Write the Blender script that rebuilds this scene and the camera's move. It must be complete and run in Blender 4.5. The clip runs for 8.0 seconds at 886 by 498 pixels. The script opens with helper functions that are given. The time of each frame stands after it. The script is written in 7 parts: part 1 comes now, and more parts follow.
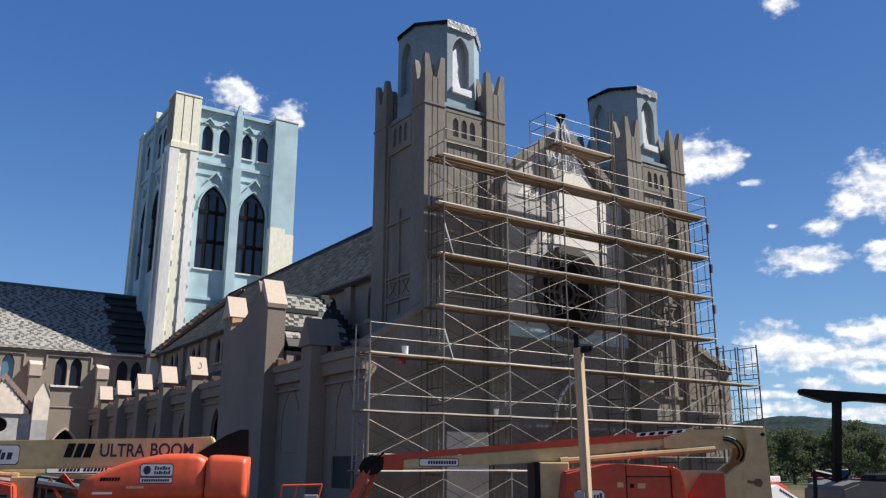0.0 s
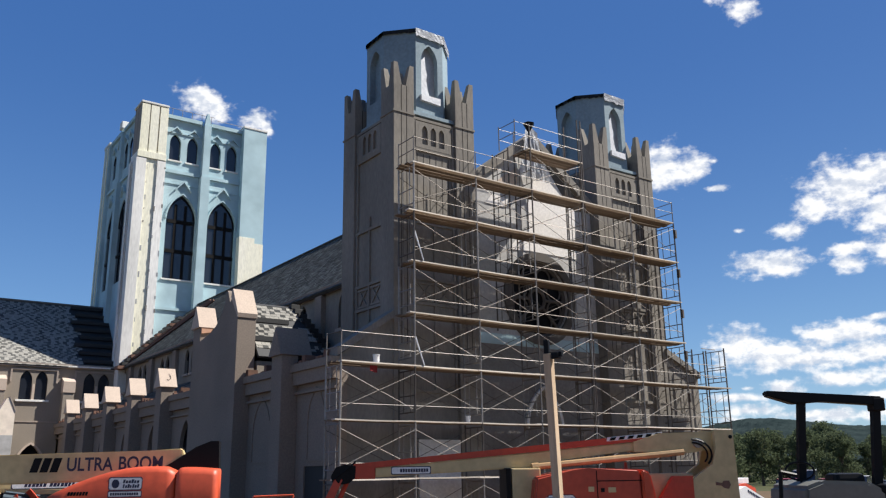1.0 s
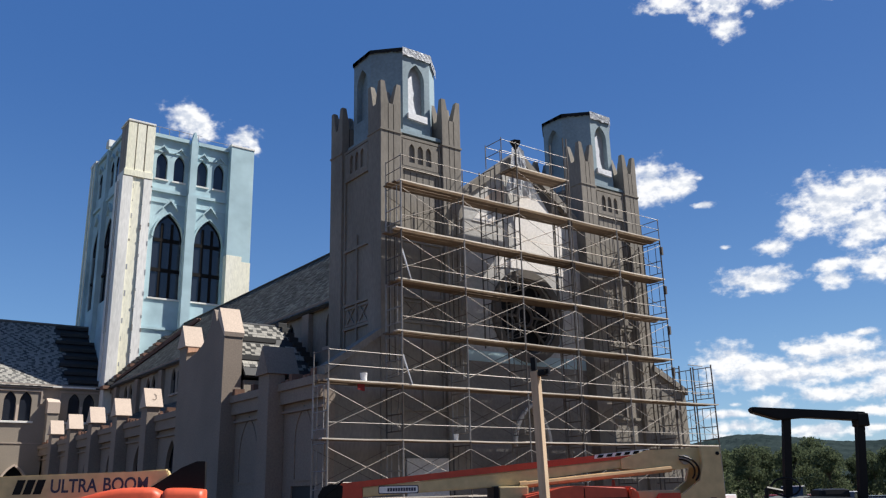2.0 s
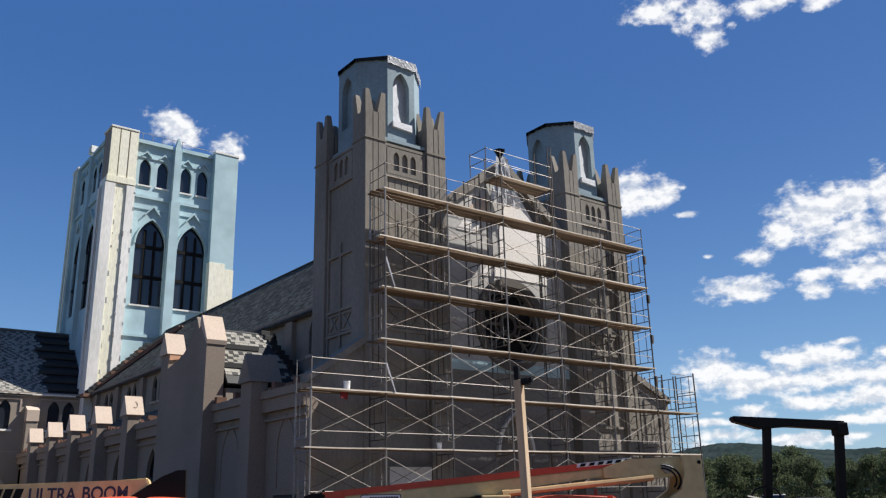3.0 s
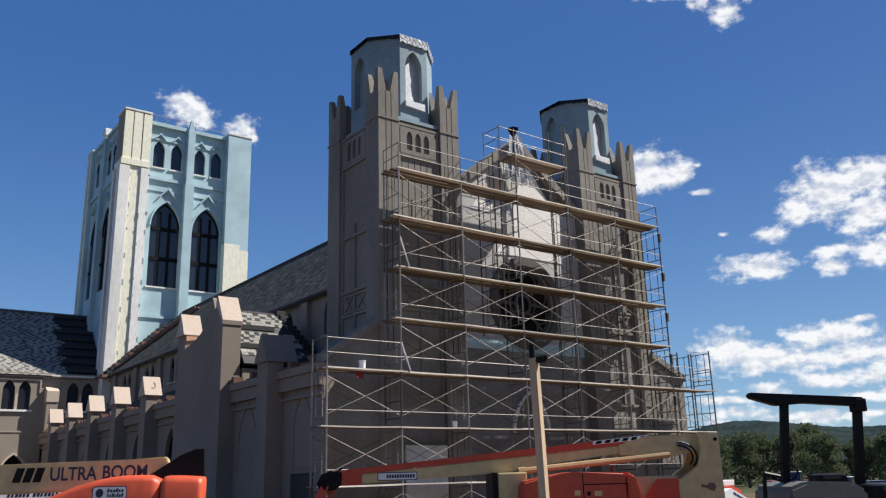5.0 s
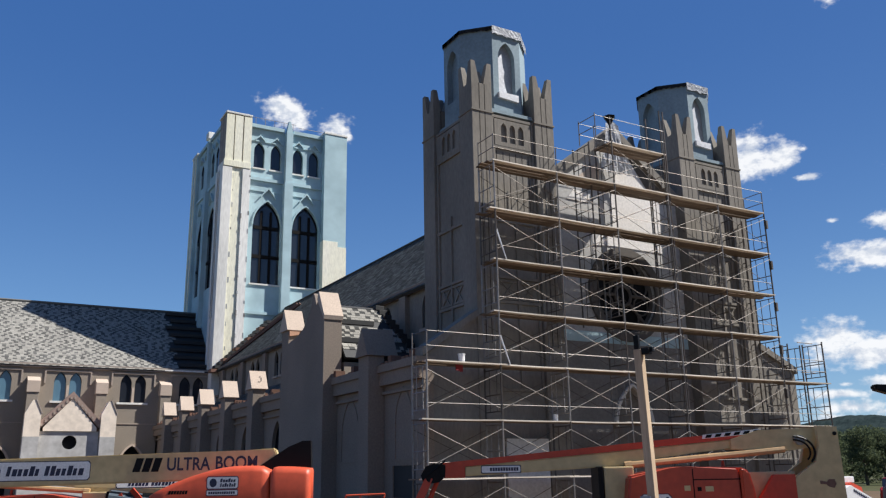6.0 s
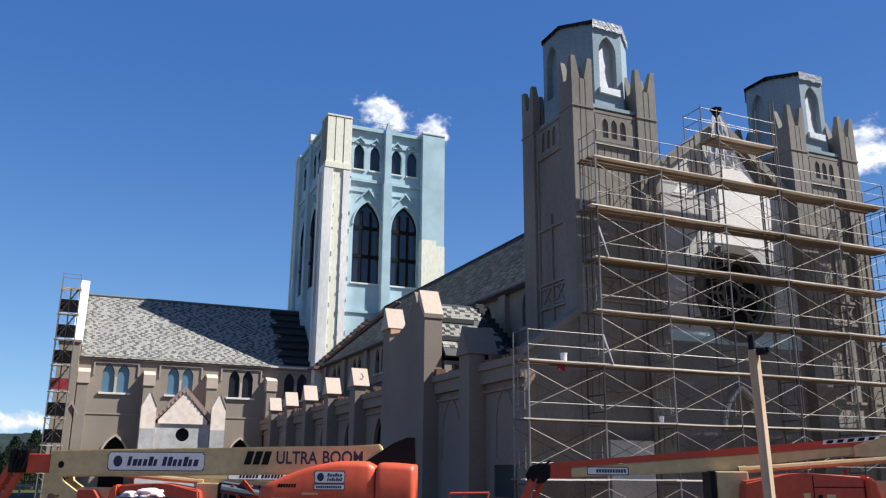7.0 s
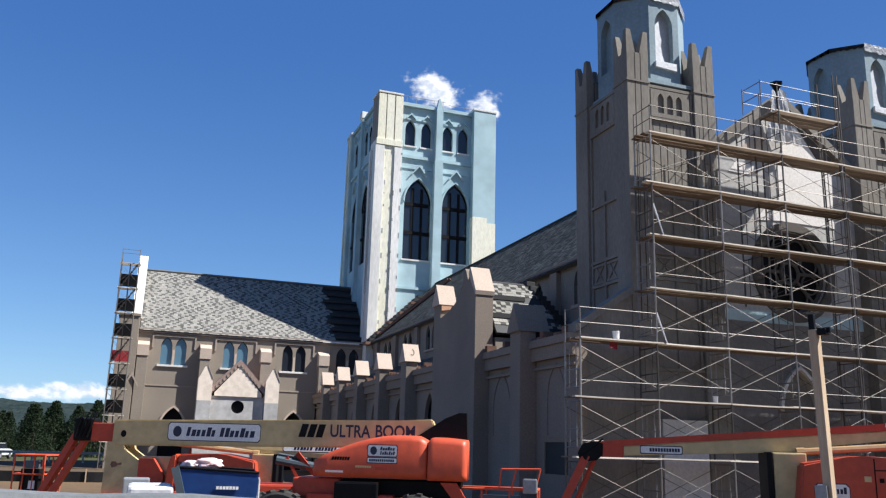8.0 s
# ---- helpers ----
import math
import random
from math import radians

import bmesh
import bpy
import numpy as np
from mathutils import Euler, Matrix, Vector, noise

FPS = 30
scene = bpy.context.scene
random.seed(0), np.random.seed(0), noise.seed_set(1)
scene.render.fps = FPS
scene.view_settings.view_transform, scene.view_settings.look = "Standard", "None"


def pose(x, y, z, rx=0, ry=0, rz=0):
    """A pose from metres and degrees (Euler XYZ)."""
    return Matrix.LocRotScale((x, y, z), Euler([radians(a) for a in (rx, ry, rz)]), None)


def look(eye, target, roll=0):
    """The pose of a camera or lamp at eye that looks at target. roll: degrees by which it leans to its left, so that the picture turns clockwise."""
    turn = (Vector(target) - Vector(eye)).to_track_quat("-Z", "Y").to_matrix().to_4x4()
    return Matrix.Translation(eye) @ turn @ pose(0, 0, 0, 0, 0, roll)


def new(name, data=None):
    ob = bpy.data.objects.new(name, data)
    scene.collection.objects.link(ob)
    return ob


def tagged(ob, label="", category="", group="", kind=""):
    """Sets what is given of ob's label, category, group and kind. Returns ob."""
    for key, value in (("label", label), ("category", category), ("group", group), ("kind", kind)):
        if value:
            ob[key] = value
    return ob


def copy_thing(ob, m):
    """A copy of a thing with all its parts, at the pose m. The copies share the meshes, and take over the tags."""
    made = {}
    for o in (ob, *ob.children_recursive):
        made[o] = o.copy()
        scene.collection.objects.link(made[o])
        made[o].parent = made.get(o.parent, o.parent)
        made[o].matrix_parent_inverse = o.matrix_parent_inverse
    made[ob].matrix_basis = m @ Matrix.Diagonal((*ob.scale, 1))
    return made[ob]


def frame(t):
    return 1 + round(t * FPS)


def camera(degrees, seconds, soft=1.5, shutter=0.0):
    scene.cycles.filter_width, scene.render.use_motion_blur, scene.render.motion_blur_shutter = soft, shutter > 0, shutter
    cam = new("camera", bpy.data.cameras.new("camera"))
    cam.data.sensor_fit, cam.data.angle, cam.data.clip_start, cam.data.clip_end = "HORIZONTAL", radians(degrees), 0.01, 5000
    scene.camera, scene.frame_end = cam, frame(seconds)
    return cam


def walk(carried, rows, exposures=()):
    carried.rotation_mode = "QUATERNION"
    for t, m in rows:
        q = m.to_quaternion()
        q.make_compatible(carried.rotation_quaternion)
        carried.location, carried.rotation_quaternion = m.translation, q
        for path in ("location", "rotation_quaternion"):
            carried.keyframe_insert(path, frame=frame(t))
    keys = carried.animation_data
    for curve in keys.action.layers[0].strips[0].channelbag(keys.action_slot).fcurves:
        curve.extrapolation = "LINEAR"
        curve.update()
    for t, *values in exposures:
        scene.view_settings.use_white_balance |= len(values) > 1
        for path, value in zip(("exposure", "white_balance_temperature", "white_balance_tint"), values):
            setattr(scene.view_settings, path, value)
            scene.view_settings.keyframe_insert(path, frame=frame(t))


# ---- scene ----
cam = camera(56.1, 8.0, soft=1.25)

PATH = [
    (0, (-13.794, -25.166, 2.225), (-12.719, -23.556, 2.726), 0.2),
    (0.5, (-13.807, -25.195, 2.224), (-12.705, -23.604, 2.728), -0.3),
    (1, (-13.814, -25.228, 2.217), (-12.684, -23.662, 2.735), -0.9),
    (1.5, (-13.816, -25.253, 2.213), (-12.677, -23.7, 2.753), -1.2),
    (3, (-13.811, -25.291, 2.219), (-12.636, -23.778, 2.795), -1.4),
    (3.5, (-13.811, -25.294, 2.219), (-12.621, -23.792, 2.791), -1.2),
    (4, (-13.811, -25.286, 2.217), (-12.609, -23.787, 2.774), -0.9),
    (5.5, (-13.798, -25.194, 2.2), (-12.709, -23.599, 2.719), -1.9),
    (6, (-13.811, -25.093, 2.198), (-12.843, -23.422, 2.719), -1.0),
    (6.5, (-13.833, -24.998, 2.197), (-12.984, -23.266, 2.724), -0.1),
    (7, (-13.867, -24.92, 2.193), (-13.107, -23.145, 2.713), 0.5),
    (7.5, (-13.896, -24.878, 2.189), (-13.206, -23.067, 2.684), 1.2),
    (8, (-13.906, -24.877, 2.184), (-13.252, -23.045, 2.649), 1.6),
]
walk(cam, [(t, look(eye, target, roll)) for t, eye, target, roll in PATH], [(0, 0.85, 6450, 10), (1.5, 0.83, 6450, 10), (3.5, 0.74, 6450, 10), (5.5, 0.71, 6400, 10), (6.0, 0.72, 6350, 10), (6.5, 0.88, 6200, 10), (8.0, 0.97, 6200, 10)])

# ---- world, sun ----
SUN_AZ = math.atan2(2.14, -1.0)
SUN_EL = radians(48.9)
sun_way = Vector((math.sin(SUN_AZ) * math.cos(SUN_EL), math.cos(SUN_AZ) * math.cos(SUN_EL), math.sin(SUN_EL)))
sun = new("sun", bpy.data.lights.new("sun", "SUN"))
sun.data.energy, sun.data.angle, sun.data.color = 5.0, radians(0.53), (1.0, 0.95, 0.87)
sun.matrix_world = look((60, -60, 80), Vector((60, -60, 80)) - sun_way)

world = bpy.data.worlds.new("sky")
scene.world = world
world.use_nodes = True
SKY_STRENGTH = 0.060

# clouds as lobes: azimuth from +y towards +x, elevation, half width, half height, all in degrees
CLOUDS_HIGH = [
    (54.5, 31.4, 2.1, 0.7), (57.5, 30.6, 1.5, 1.0), (57.9, 29.0, 0.9, 0.8), (59.7, 29.5, 0.5, 0.3), (62.4, 30.4, 2.3, 0.7), (65.7, 29.8, 1.3, 0.5),
    (51.5, 19.7, 1.9, 1.3), (53.3, 19.4, 1.2, 0.8), (55.0, 19.7, 0.4, 0.2), (55.1, 17.9, 0.9, 0.2),
    (18.5, 24.4, 1.6, 0.8), (19.2, 24.0, 1.2, 0.8), (20.3, 24.2, 0.3, 0.3), (22.5, 23.3, 1.0, 0.6), (23.3, 22.8, 0.5, 0.5),
]
CLOUDS_MID = [
    (62.6, 16.7, 2.0, 1.5), (64.9, 17.3, 2.0, 1.2), (67.5, 17.5, 1.5, 1.2), (65.0, 15.2, 1.8, 1.1), (61.0, 16.0, 1.2, 0.9), (67.8, 16.1, 1.5, 0.9),
    (59.3, 14.6, 0.9, 0.5), (56.2, 15.0, 0.4, 0.2), (58.0, 12.6, 2.3, 0.7), (65.3, 12.9, 1.9, 0.9), (62.7, 13.1, 1.3, 0.4), (62.6, 12.2, 0.9, 0.5), (67.2, 12.8, 1.5, 0.9),
]
CLOUDS_LOW = [
    (55.6, 7.7, 2.0, 0.9), (57.6, 6.8, 3.2, 0.9), (61.7, 8.0, 2.6, 0.7), (58.9, 6.5, 3.2, 0.7), (63.0, 6.7, 3.4, 0.8), (64.8, 5.4, 2.6, 0.7),
    (61.5, 5.2, 2.4, 0.5), (57.7, 4.8, 1.1, 0.4), (55.7, 4.9, 0.6, 0.2), (65.3, 4.4, 1.5, 0.5), (54.9, 4.3, 1.7, 0.25), (55.5, 3.5, 1.4, 0.4),
    (60.4, 3.0, 2.6, 0.4), (63.2, 3.1, 0.8, 0.2), (54.7, 2.8, 1.2, 0.3), (63.5, 4.1, 1.5, 0.3), (63.4, 8.8, 0.8, 0.2), (66.2, 8.0, 0.8, 0.3),
    (70.5, 6.5, 3.5, 1.6), (-6.6, 2.6, 2.8, 0.35), (-4.7, 3.0, 0.9, 0.3), (-3.3, 2.8, 1.4, 0.45),
]
CLOUDS_BEHIND = [(100.0, 12.0, 10.0, 3.0), (140.0, 16.0, 11.0, 4.0), (-160.0, 12.0, 12.0, 3.0), (-110.0, 9.0, 11.0, 3.0), (-50.0, 7.0, 9.0, 2.4)]


def build_sky():
    tree = world.node_tree
    n, l = tree.nodes, tree.links
    n.clear()

    def math_node(op, a, b=None, c=None, clamp=False):
        m = n.new("ShaderNodeMath")
        m.operation, m.use_clamp = op, clamp
        for i, v in enumerate((a, b, c)):
            if v is None:
                continue
            if isinstance(v, (int, float)):
                m.inputs[i].default_value = v
            else:
                l.new(v, m.inputs[i])
        return m.outputs[0]

    sky = n.new("ShaderNodeTexSky")
    sky.sky_type, sky.sun_disc = "NISHITA", False
    sky.sun_elevation, sky.sun_rotation = SUN_EL, SUN_AZ
    sky.altitude, sky.air_density, sky.dust_density, sky.ozone_density = 200, 1.0, 0.40, 3.2
    coord = n.new("ShaderNodeTexCoord")
    split = n.new("ShaderNodeSeparateXYZ")
    l.new(coord.outputs["Generated"], split.inputs[0])
    az = math_node("MULTIPLY", math_node("ARCTAN2", split.outputs[0], split.outputs[1]), 180 / math.pi)
    el = math_node("MULTIPLY", math_node("ARCSINE", split.outputs[2]), 180 / math.pi)
    flat = n.new("ShaderNodeCombineXYZ")
    l.new(az, flat.inputs[0])
    l.new(math_node("MULTIPLY", el, 1.5), flat.inputs[1])
    place = n.new("ShaderNodeCombineXYZ")
    l.new(az, place.inputs[0])
    l.new(el, place.inputs[1])

    def puffs(scale, detail, rough, lift):
        """Noise over the sky's angles, read a little higher up by lift."""
        high = n.new("ShaderNodeVectorMath")
        high.operation = "ADD"
        high.inputs[1].default_value = (0.35 * lift, lift, 0)
        l.new(flat.outputs[0], high.inputs[0])
        tex = n.new("ShaderNodeTexNoise")
        tex.inputs["Scale"].default_value, tex.inputs["Detail"].default_value, tex.inputs["Roughness"].default_value = scale, detail, rough
        l.new(high.outputs[0], tex.inputs["Vector"])
        return tex.outputs["Fac"]

    total = None
    for a, e, w, h in CLOUDS_HIGH + CLOUDS_MID + CLOUDS_LOW + CLOUDS_BEHIND:
        q = n.new("ShaderNodeVectorMath")
        q.operation = "MULTIPLY_ADD"
        l.new(place.outputs[0], q.inputs[0])
        q.inputs[1].default_value = (1 / (1.25 * w), 1 / (1.25 * h), 0)
        q.inputs[2].default_value = (-a / (1.25 * w), -e / (1.25 * h), 0)
        r = n.new("ShaderNodeVectorMath")
        r.operation = "LENGTH"
        l.new(q.outputs[0], r.inputs[0])
        away = r.outputs["Value"] if w > 0.6 else math_node("ADD", r.outputs["Value"], 0.4)
        total = away if total is None else math_node("SMOOTH_MIN", total, away, 0.25)
    inside = math_node("MAXIMUM", math_node("SUBTRACT", 1.1, total), -1.2)
    coarse, fine, above = puffs(0.62, 8, 0.56, 0), puffs(2.4, 5, 0.55, 0), puffs(0.62, 8, 0.56, 0.6)
    rag = math_node("ADD", math_node("MULTIPLY", math_node("SUBTRACT", coarse, 0.50), 2.3), math_node("MULTIPLY", math_node("SUBTRACT", fine, 0.5), 0.7))
    dense = math_node("ADD", inside, rag)
    mask = n.new("ShaderNodeMapRange")
    mask.interpolation_type = "SMOOTHSTEP"
    mask.inputs["From Min"].default_value, mask.inputs["From Max"].default_value = -0.06, 0.80
    l.new(dense, mask.inputs["Value"])
    # undersides of the puffs are greyer than their sunlit tops
    shade = n.new("ShaderNodeMapRange")
    shade.inputs["From Min"].default_value, shade.inputs["From Max"].default_value = -0.10, 0.05
    shade.inputs["To Min"].default_value, shade.inputs["To Max"].default_value = 0.1, 1.0
    l.new(math_node("SUBTRACT", coarse, above), shade.inputs["Value"])
    white = n.new("ShaderNodeMix")
    white.data_type = "RGBA"
    white.inputs["A"].default_value, white.inputs["B"].default_value = (6.3, 6.8, 7.7, 1), (9.9, 9.9, 9.9, 1)
    l.new(shade.outputs[0], white.inputs["Factor"])
    mix = n.new("ShaderNodeMix")
    mix.data_type = "RGBA"
    l.new(math_node("MULTIPLY", mask.outputs[0], 0.96), mix.inputs["Factor"])
    deep = n.new("ShaderNodeHueSaturation")
    deep.inputs["Saturation"].default_value, deep.inputs["Hue"].default_value = 1.24, 0.508
    l.new(sky.outputs[0], deep.inputs["Color"])
    # pale haze that thickens towards the horizon
    haze = n.new("ShaderNodeMix")
    haze.data_type = "RGBA"
    thin = math_node("SUBTRACT", 1.0, math_node("MULTIPLY", el, 1 / 30.0), clamp=True)
    haze.inputs["Factor"].default_value = 0.55
    veil = n.new("ShaderNodeMix")
    veil.data_type = "RGBA"
    veil.inputs["A"].default_value, veil.inputs["B"].default_value = (0.52, 1.5, 4.2, 1), (2.75, 5.2, 8.1, 1)
    l.new(math_node("MULTIPLY", thin, thin), veil.inputs["Factor"])
    l.new(veil.outputs["Result"], haze.inputs["B"])
    l.new(deep.outputs[0], haze.inputs["A"])
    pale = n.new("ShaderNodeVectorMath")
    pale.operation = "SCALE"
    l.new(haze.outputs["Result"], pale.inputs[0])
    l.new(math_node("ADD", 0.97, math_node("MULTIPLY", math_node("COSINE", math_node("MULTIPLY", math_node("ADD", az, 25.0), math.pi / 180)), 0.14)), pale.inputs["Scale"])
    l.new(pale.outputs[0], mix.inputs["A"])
    l.new(white.outputs["Result"], mix.inputs["B"])
    back = n.new("ShaderNodeBackground")
    back.inputs["Strength"].default_value = SKY_STRENGTH
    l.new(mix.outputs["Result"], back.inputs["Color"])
    out = n.new("ShaderNodeOutputWorld")
    l.new(back.outputs[0], out.inputs["Surface"])


build_sky()


# ---- materials ----
def material(name, color, rough=0.8, metal=0.0, second=None, scale=1.5, grain=25.0, amount=0.5, bump=0.15, island=0.0, per_object=0.0, coords="Object", spec=0.5, stretch=None, speckle=None):
    """Two-scale noise between two colours, with fine relief; optional variation per island or per object."""
    m = bpy.data.materials.new(name)
    m.use_nodes = True
    n, l = m.node_tree.nodes, m.node_tree.links
    b = n["Principled BSDF"]
    b.inputs["Roughness"].default_value, b.inputs["Metallic"].default_value = rough, metal
    b.inputs["Specular IOR Level"].default_value = spec
    second = second or tuple(c * 0.72 for c in color)
    co = n.new("ShaderNodeTexCoord")
    src = co.outputs[coords]
    if stretch:
        mp = n.new("ShaderNodeMapping")
        mp.inputs["Scale"].default_value = stretch
        l.new(src, mp.inputs["Vector"])
        src = mp.outputs[0]
    big, small = n.new("ShaderNodeTexNoise"), n.new("ShaderNodeTexNoise")
    for t, s, d in ((big, scale, 5), (small, grain, 3)):
        t.inputs["Scale"].default_value, t.inputs["Detail"].default_value = s, d
        l.new(src, t.inputs["Vector"])
    ramp = n.new("ShaderNodeMapRange")
    ramp.inputs["From Min"].default_value, ramp.inputs["From Max"].default_value = 0.35, 0.7
    ramp.inputs["To Max"].default_value = amount
    l.new(big.outputs["Fac"], ramp.inputs["Value"])
    mix = n.new("ShaderNodeMix")
    mix.data_type = "RGBA"
    mix.inputs["A"].default_value, mix.inputs["B"].default_value = (*color, 1), (*second, 1)
    l.new(ramp.outputs[0], mix.inputs["Factor"])
    hsv = n.new("ShaderNodeHueSaturation")
    l.new(mix.outputs["Result"], hsv.inputs["Color"])
    val = n.new("ShaderNodeMapRange")
    val.inputs["From Min"].default_value, val.inputs["From Max"].default_value = 0.3, 0.7
    val.inputs["To Min"].default_value, val.inputs["To Max"].default_value = 0.88, 1.1
    l.new(small.outputs["Fac"], val.inputs["Value"])
    last = val.outputs[0]
    for kind, much in (("island", island), ("object", per_object)):
        if much:
            if kind == "island":
                rnd = n.new("ShaderNodeNewGeometry").outputs["Random Per Island"]
            else:
                rnd = n.new("ShaderNodeObjectInfo").outputs["Random"]
            r = n.new("ShaderNodeMapRange")
            if speckle and kind == "island":
                r.inputs["From Min"].default_value, r.inputs["From Max"].default_value = speckle
            r.inputs["To Min"].default_value, r.inputs["To Max"].default_value = 1 - much, 1 + much
            l.new(rnd, r.inputs["Value"])
            mul = n.new("ShaderNodeMath")
            mul.operation = "MULTIPLY"
            l.new(last, mul.inputs[0])
            l.new(r.outputs[0], mul.inputs[1])
            last = mul.outputs[0]
    l.new(last, hsv.inputs["Value"])
    l.new(hsv.outputs[0], b.inputs["Base Color"])
    if bump:
        bp = n.new("ShaderNodeBump")
        bp.inputs["Strength"].default_value, bp.inputs["Distance"].default_value = bump, 0.02
        l.new(small.outputs["Fac"], bp.inputs["Height"])
        l.new(bp.outputs[0], b.inputs["Normal"])
    return m


STUCCO = material("tan stucco", (0.292, 0.252, 0.208), 0.92, second=(0.235, 0.203, 0.168), scale=0.35, grain=14, amount=0.7, bump=0.25, spec=0.2)
# darker copy of the tan stucco; the aisle side's shade is in its colour
AISLE = material("grey-tan stucco darkened for shaded walls", (0.255, 0.211, 0.176), 0.92, second=(0.198, 0.166, 0.14), scale=0.4, grain=14, amount=0.8, bump=0.25, spec=0.2)
STUCCO_DARK = material("weathered brown stucco", (0.245, 0.224, 0.196), 0.92, second=(0.15, 0.138, 0.122), scale=0.6, grain=11, amount=0.8, bump=0.3, spec=0.2, stretch=(1, 1, 0.35))
TRIM = material("stucco trim", (0.37, 0.31, 0.265), 0.9, scale=0.8, grain=18, bump=0.15, spec=0.2)
CAP = material("pale cap stucco", (0.52, 0.425, 0.35), 0.9, second=(0.45, 0.365, 0.30), scale=0.9, grain=16, bump=0.15, spec=0.2)
BASECOAT = material("grey base coat", (0.48, 0.47, 0.45), 0.9, second=(0.39, 0.38, 0.37), scale=0.4, grain=9, amount=0.9, bump=0.2, spec=0.2)
WHITE_FOAM = material("white insulation board", (0.66, 0.645, 0.62), 0.85, second=(0.54, 0.53, 0.52), scale=0.7, grain=12, bump=0.1, spec=0.2)
BOARD = material("warm white insulation board", (0.84, 0.735, 0.62), 0.85, second=(0.75, 0.65, 0.545), scale=0.5, grain=2.5, amount=0.8, bump=0.03, spec=0.2)
PINKTRIM = material("dusty pink trim", (0.34, 0.25, 0.215), 0.9, second=(0.24, 0.165, 0.14), scale=2, grain=14, bump=0.15, spec=0.2)
GABLEWHITE = material("white gable boards", (0.80, 0.765, 0.725), 0.85, second=(0.69, 0.655, 0.62), scale=0.5, grain=10, amount=0.8, bump=0.06, spec=0.2)
DIMCOAT = material("dull grey-brown base coat", (0.23, 0.218, 0.206), 0.9, second=(0.165, 0.157, 0.15), scale=0.4, grain=9, amount=0.9, bump=0.2, spec=0.2)
GREYCOAT = material("patchy grey-white base coat", (0.52, 0.515, 0.51), 0.9, second=(0.38, 0.37, 0.36), scale=0.9, grain=2.5, amount=1.0, bump=0.2, spec=0.2)
BLUE = material("pale blue wall membrane", (0.36, 0.50, 0.55), 0.75, second=(0.41, 0.55, 0.59), scale=0.3, grain=0.6, amount=0.9, bump=0.04, spec=0.3)
CREAM = material("cream insulation board", (0.78, 0.75, 0.575), 0.85, second=(0.82, 0.80, 0.70), scale=0.35, grain=9, amount=1.0, bump=0.15, spec=0.2, stretch=(1, 1, 0.25))
WHITE_WALL = material("white plastered board", (0.80, 0.785, 0.75), 0.85, second=(0.60, 0.59, 0.555), scale=0.5, grain=8, amount=0.9, bump=0.2, spec=0.2, stretch=(1, 1, 0.2))
BELFRY = material("slate blue membrane", (0.225, 0.30, 0.345), 0.75, second=(0.16, 0.218, 0.258), scale=0.6, grain=8, amount=0.9, bump=0.12, spec=0.3)
FOIL = material("crinkled roof foil", (0.52, 0.54, 0.58), 0.5, 0.15, second=(0.5, 0.52, 0.56), scale=3, grain=9, bump=0.5)
SHINGLE = material("grey slate shingle", (0.205, 0.20, 0.188), 0.88, second=(0.165, 0.165, 0.158), scale=0.6, grain=20, amount=0.8, bump=0.3, island=0.46, spec=0.15, speckle=(0.22, 0.5))
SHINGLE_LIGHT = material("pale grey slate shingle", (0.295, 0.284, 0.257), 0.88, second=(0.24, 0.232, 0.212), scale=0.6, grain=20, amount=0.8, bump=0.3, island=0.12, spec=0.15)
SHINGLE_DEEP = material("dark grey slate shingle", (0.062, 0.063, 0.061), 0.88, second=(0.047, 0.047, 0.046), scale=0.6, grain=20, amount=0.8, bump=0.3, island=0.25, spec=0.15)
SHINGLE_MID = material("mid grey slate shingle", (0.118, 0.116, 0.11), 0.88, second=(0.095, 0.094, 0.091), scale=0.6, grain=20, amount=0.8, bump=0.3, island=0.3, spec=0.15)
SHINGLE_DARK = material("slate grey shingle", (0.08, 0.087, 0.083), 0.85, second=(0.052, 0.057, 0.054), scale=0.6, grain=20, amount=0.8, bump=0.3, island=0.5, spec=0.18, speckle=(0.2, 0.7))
FELT = material("black roofing underlay", (0.018, 0.019, 0.021), 0.7, second=(0.03, 0.031, 0.033), scale=1, grain=20, bump=0.2)
# near-black colour stands in for the shade inside openings
DARK = material("near-black for unlit interior", (0.014, 0.0145, 0.016), 0.9, scale=2, bump=0, spec=0.1)
FRAME = material("dark bronze frame", (0.010, 0.009, 0.009), 0.7, 0.0, scale=4, bump=0.0, spec=0.1)
STEEL = material("galvanised scaffold steel", (0.145, 0.14, 0.135), 0.5, 0.35, second=(0.20, 0.16, 0.13), scale=2.5, grain=40, amount=0.9, bump=0.1, per_object=0.25)
DARKSTEEL = material("dark scaffold steel", (0.14, 0.13, 0.12), 0.55, 0.6, second=(0.09, 0.06, 0.045), scale=2.5, grain=40, amount=0.8, bump=0.1, per_object=0.3)
# one timber in two tones: pale for sunlit edges, dark for shaded undersides
PLANK = material("weathered pine plank in a sunlit tone", (0.74, 0.675, 0.58), 0.85, second=(0.44, 0.37, 0.30), scale=1.6, grain=14, amount=0.9, bump=0.25, per_object=0.25, stretch=(0.25, 3, 3), spec=0.2)
SHADEPLANK = material("plank darkened for deck undersides", (0.21, 0.165, 0.128), 0.9, second=(0.115, 0.088, 0.068), scale=1.6, grain=14, amount=0.9, bump=0.25, per_object=0.3, stretch=(0.25, 3, 3), spec=0.2)
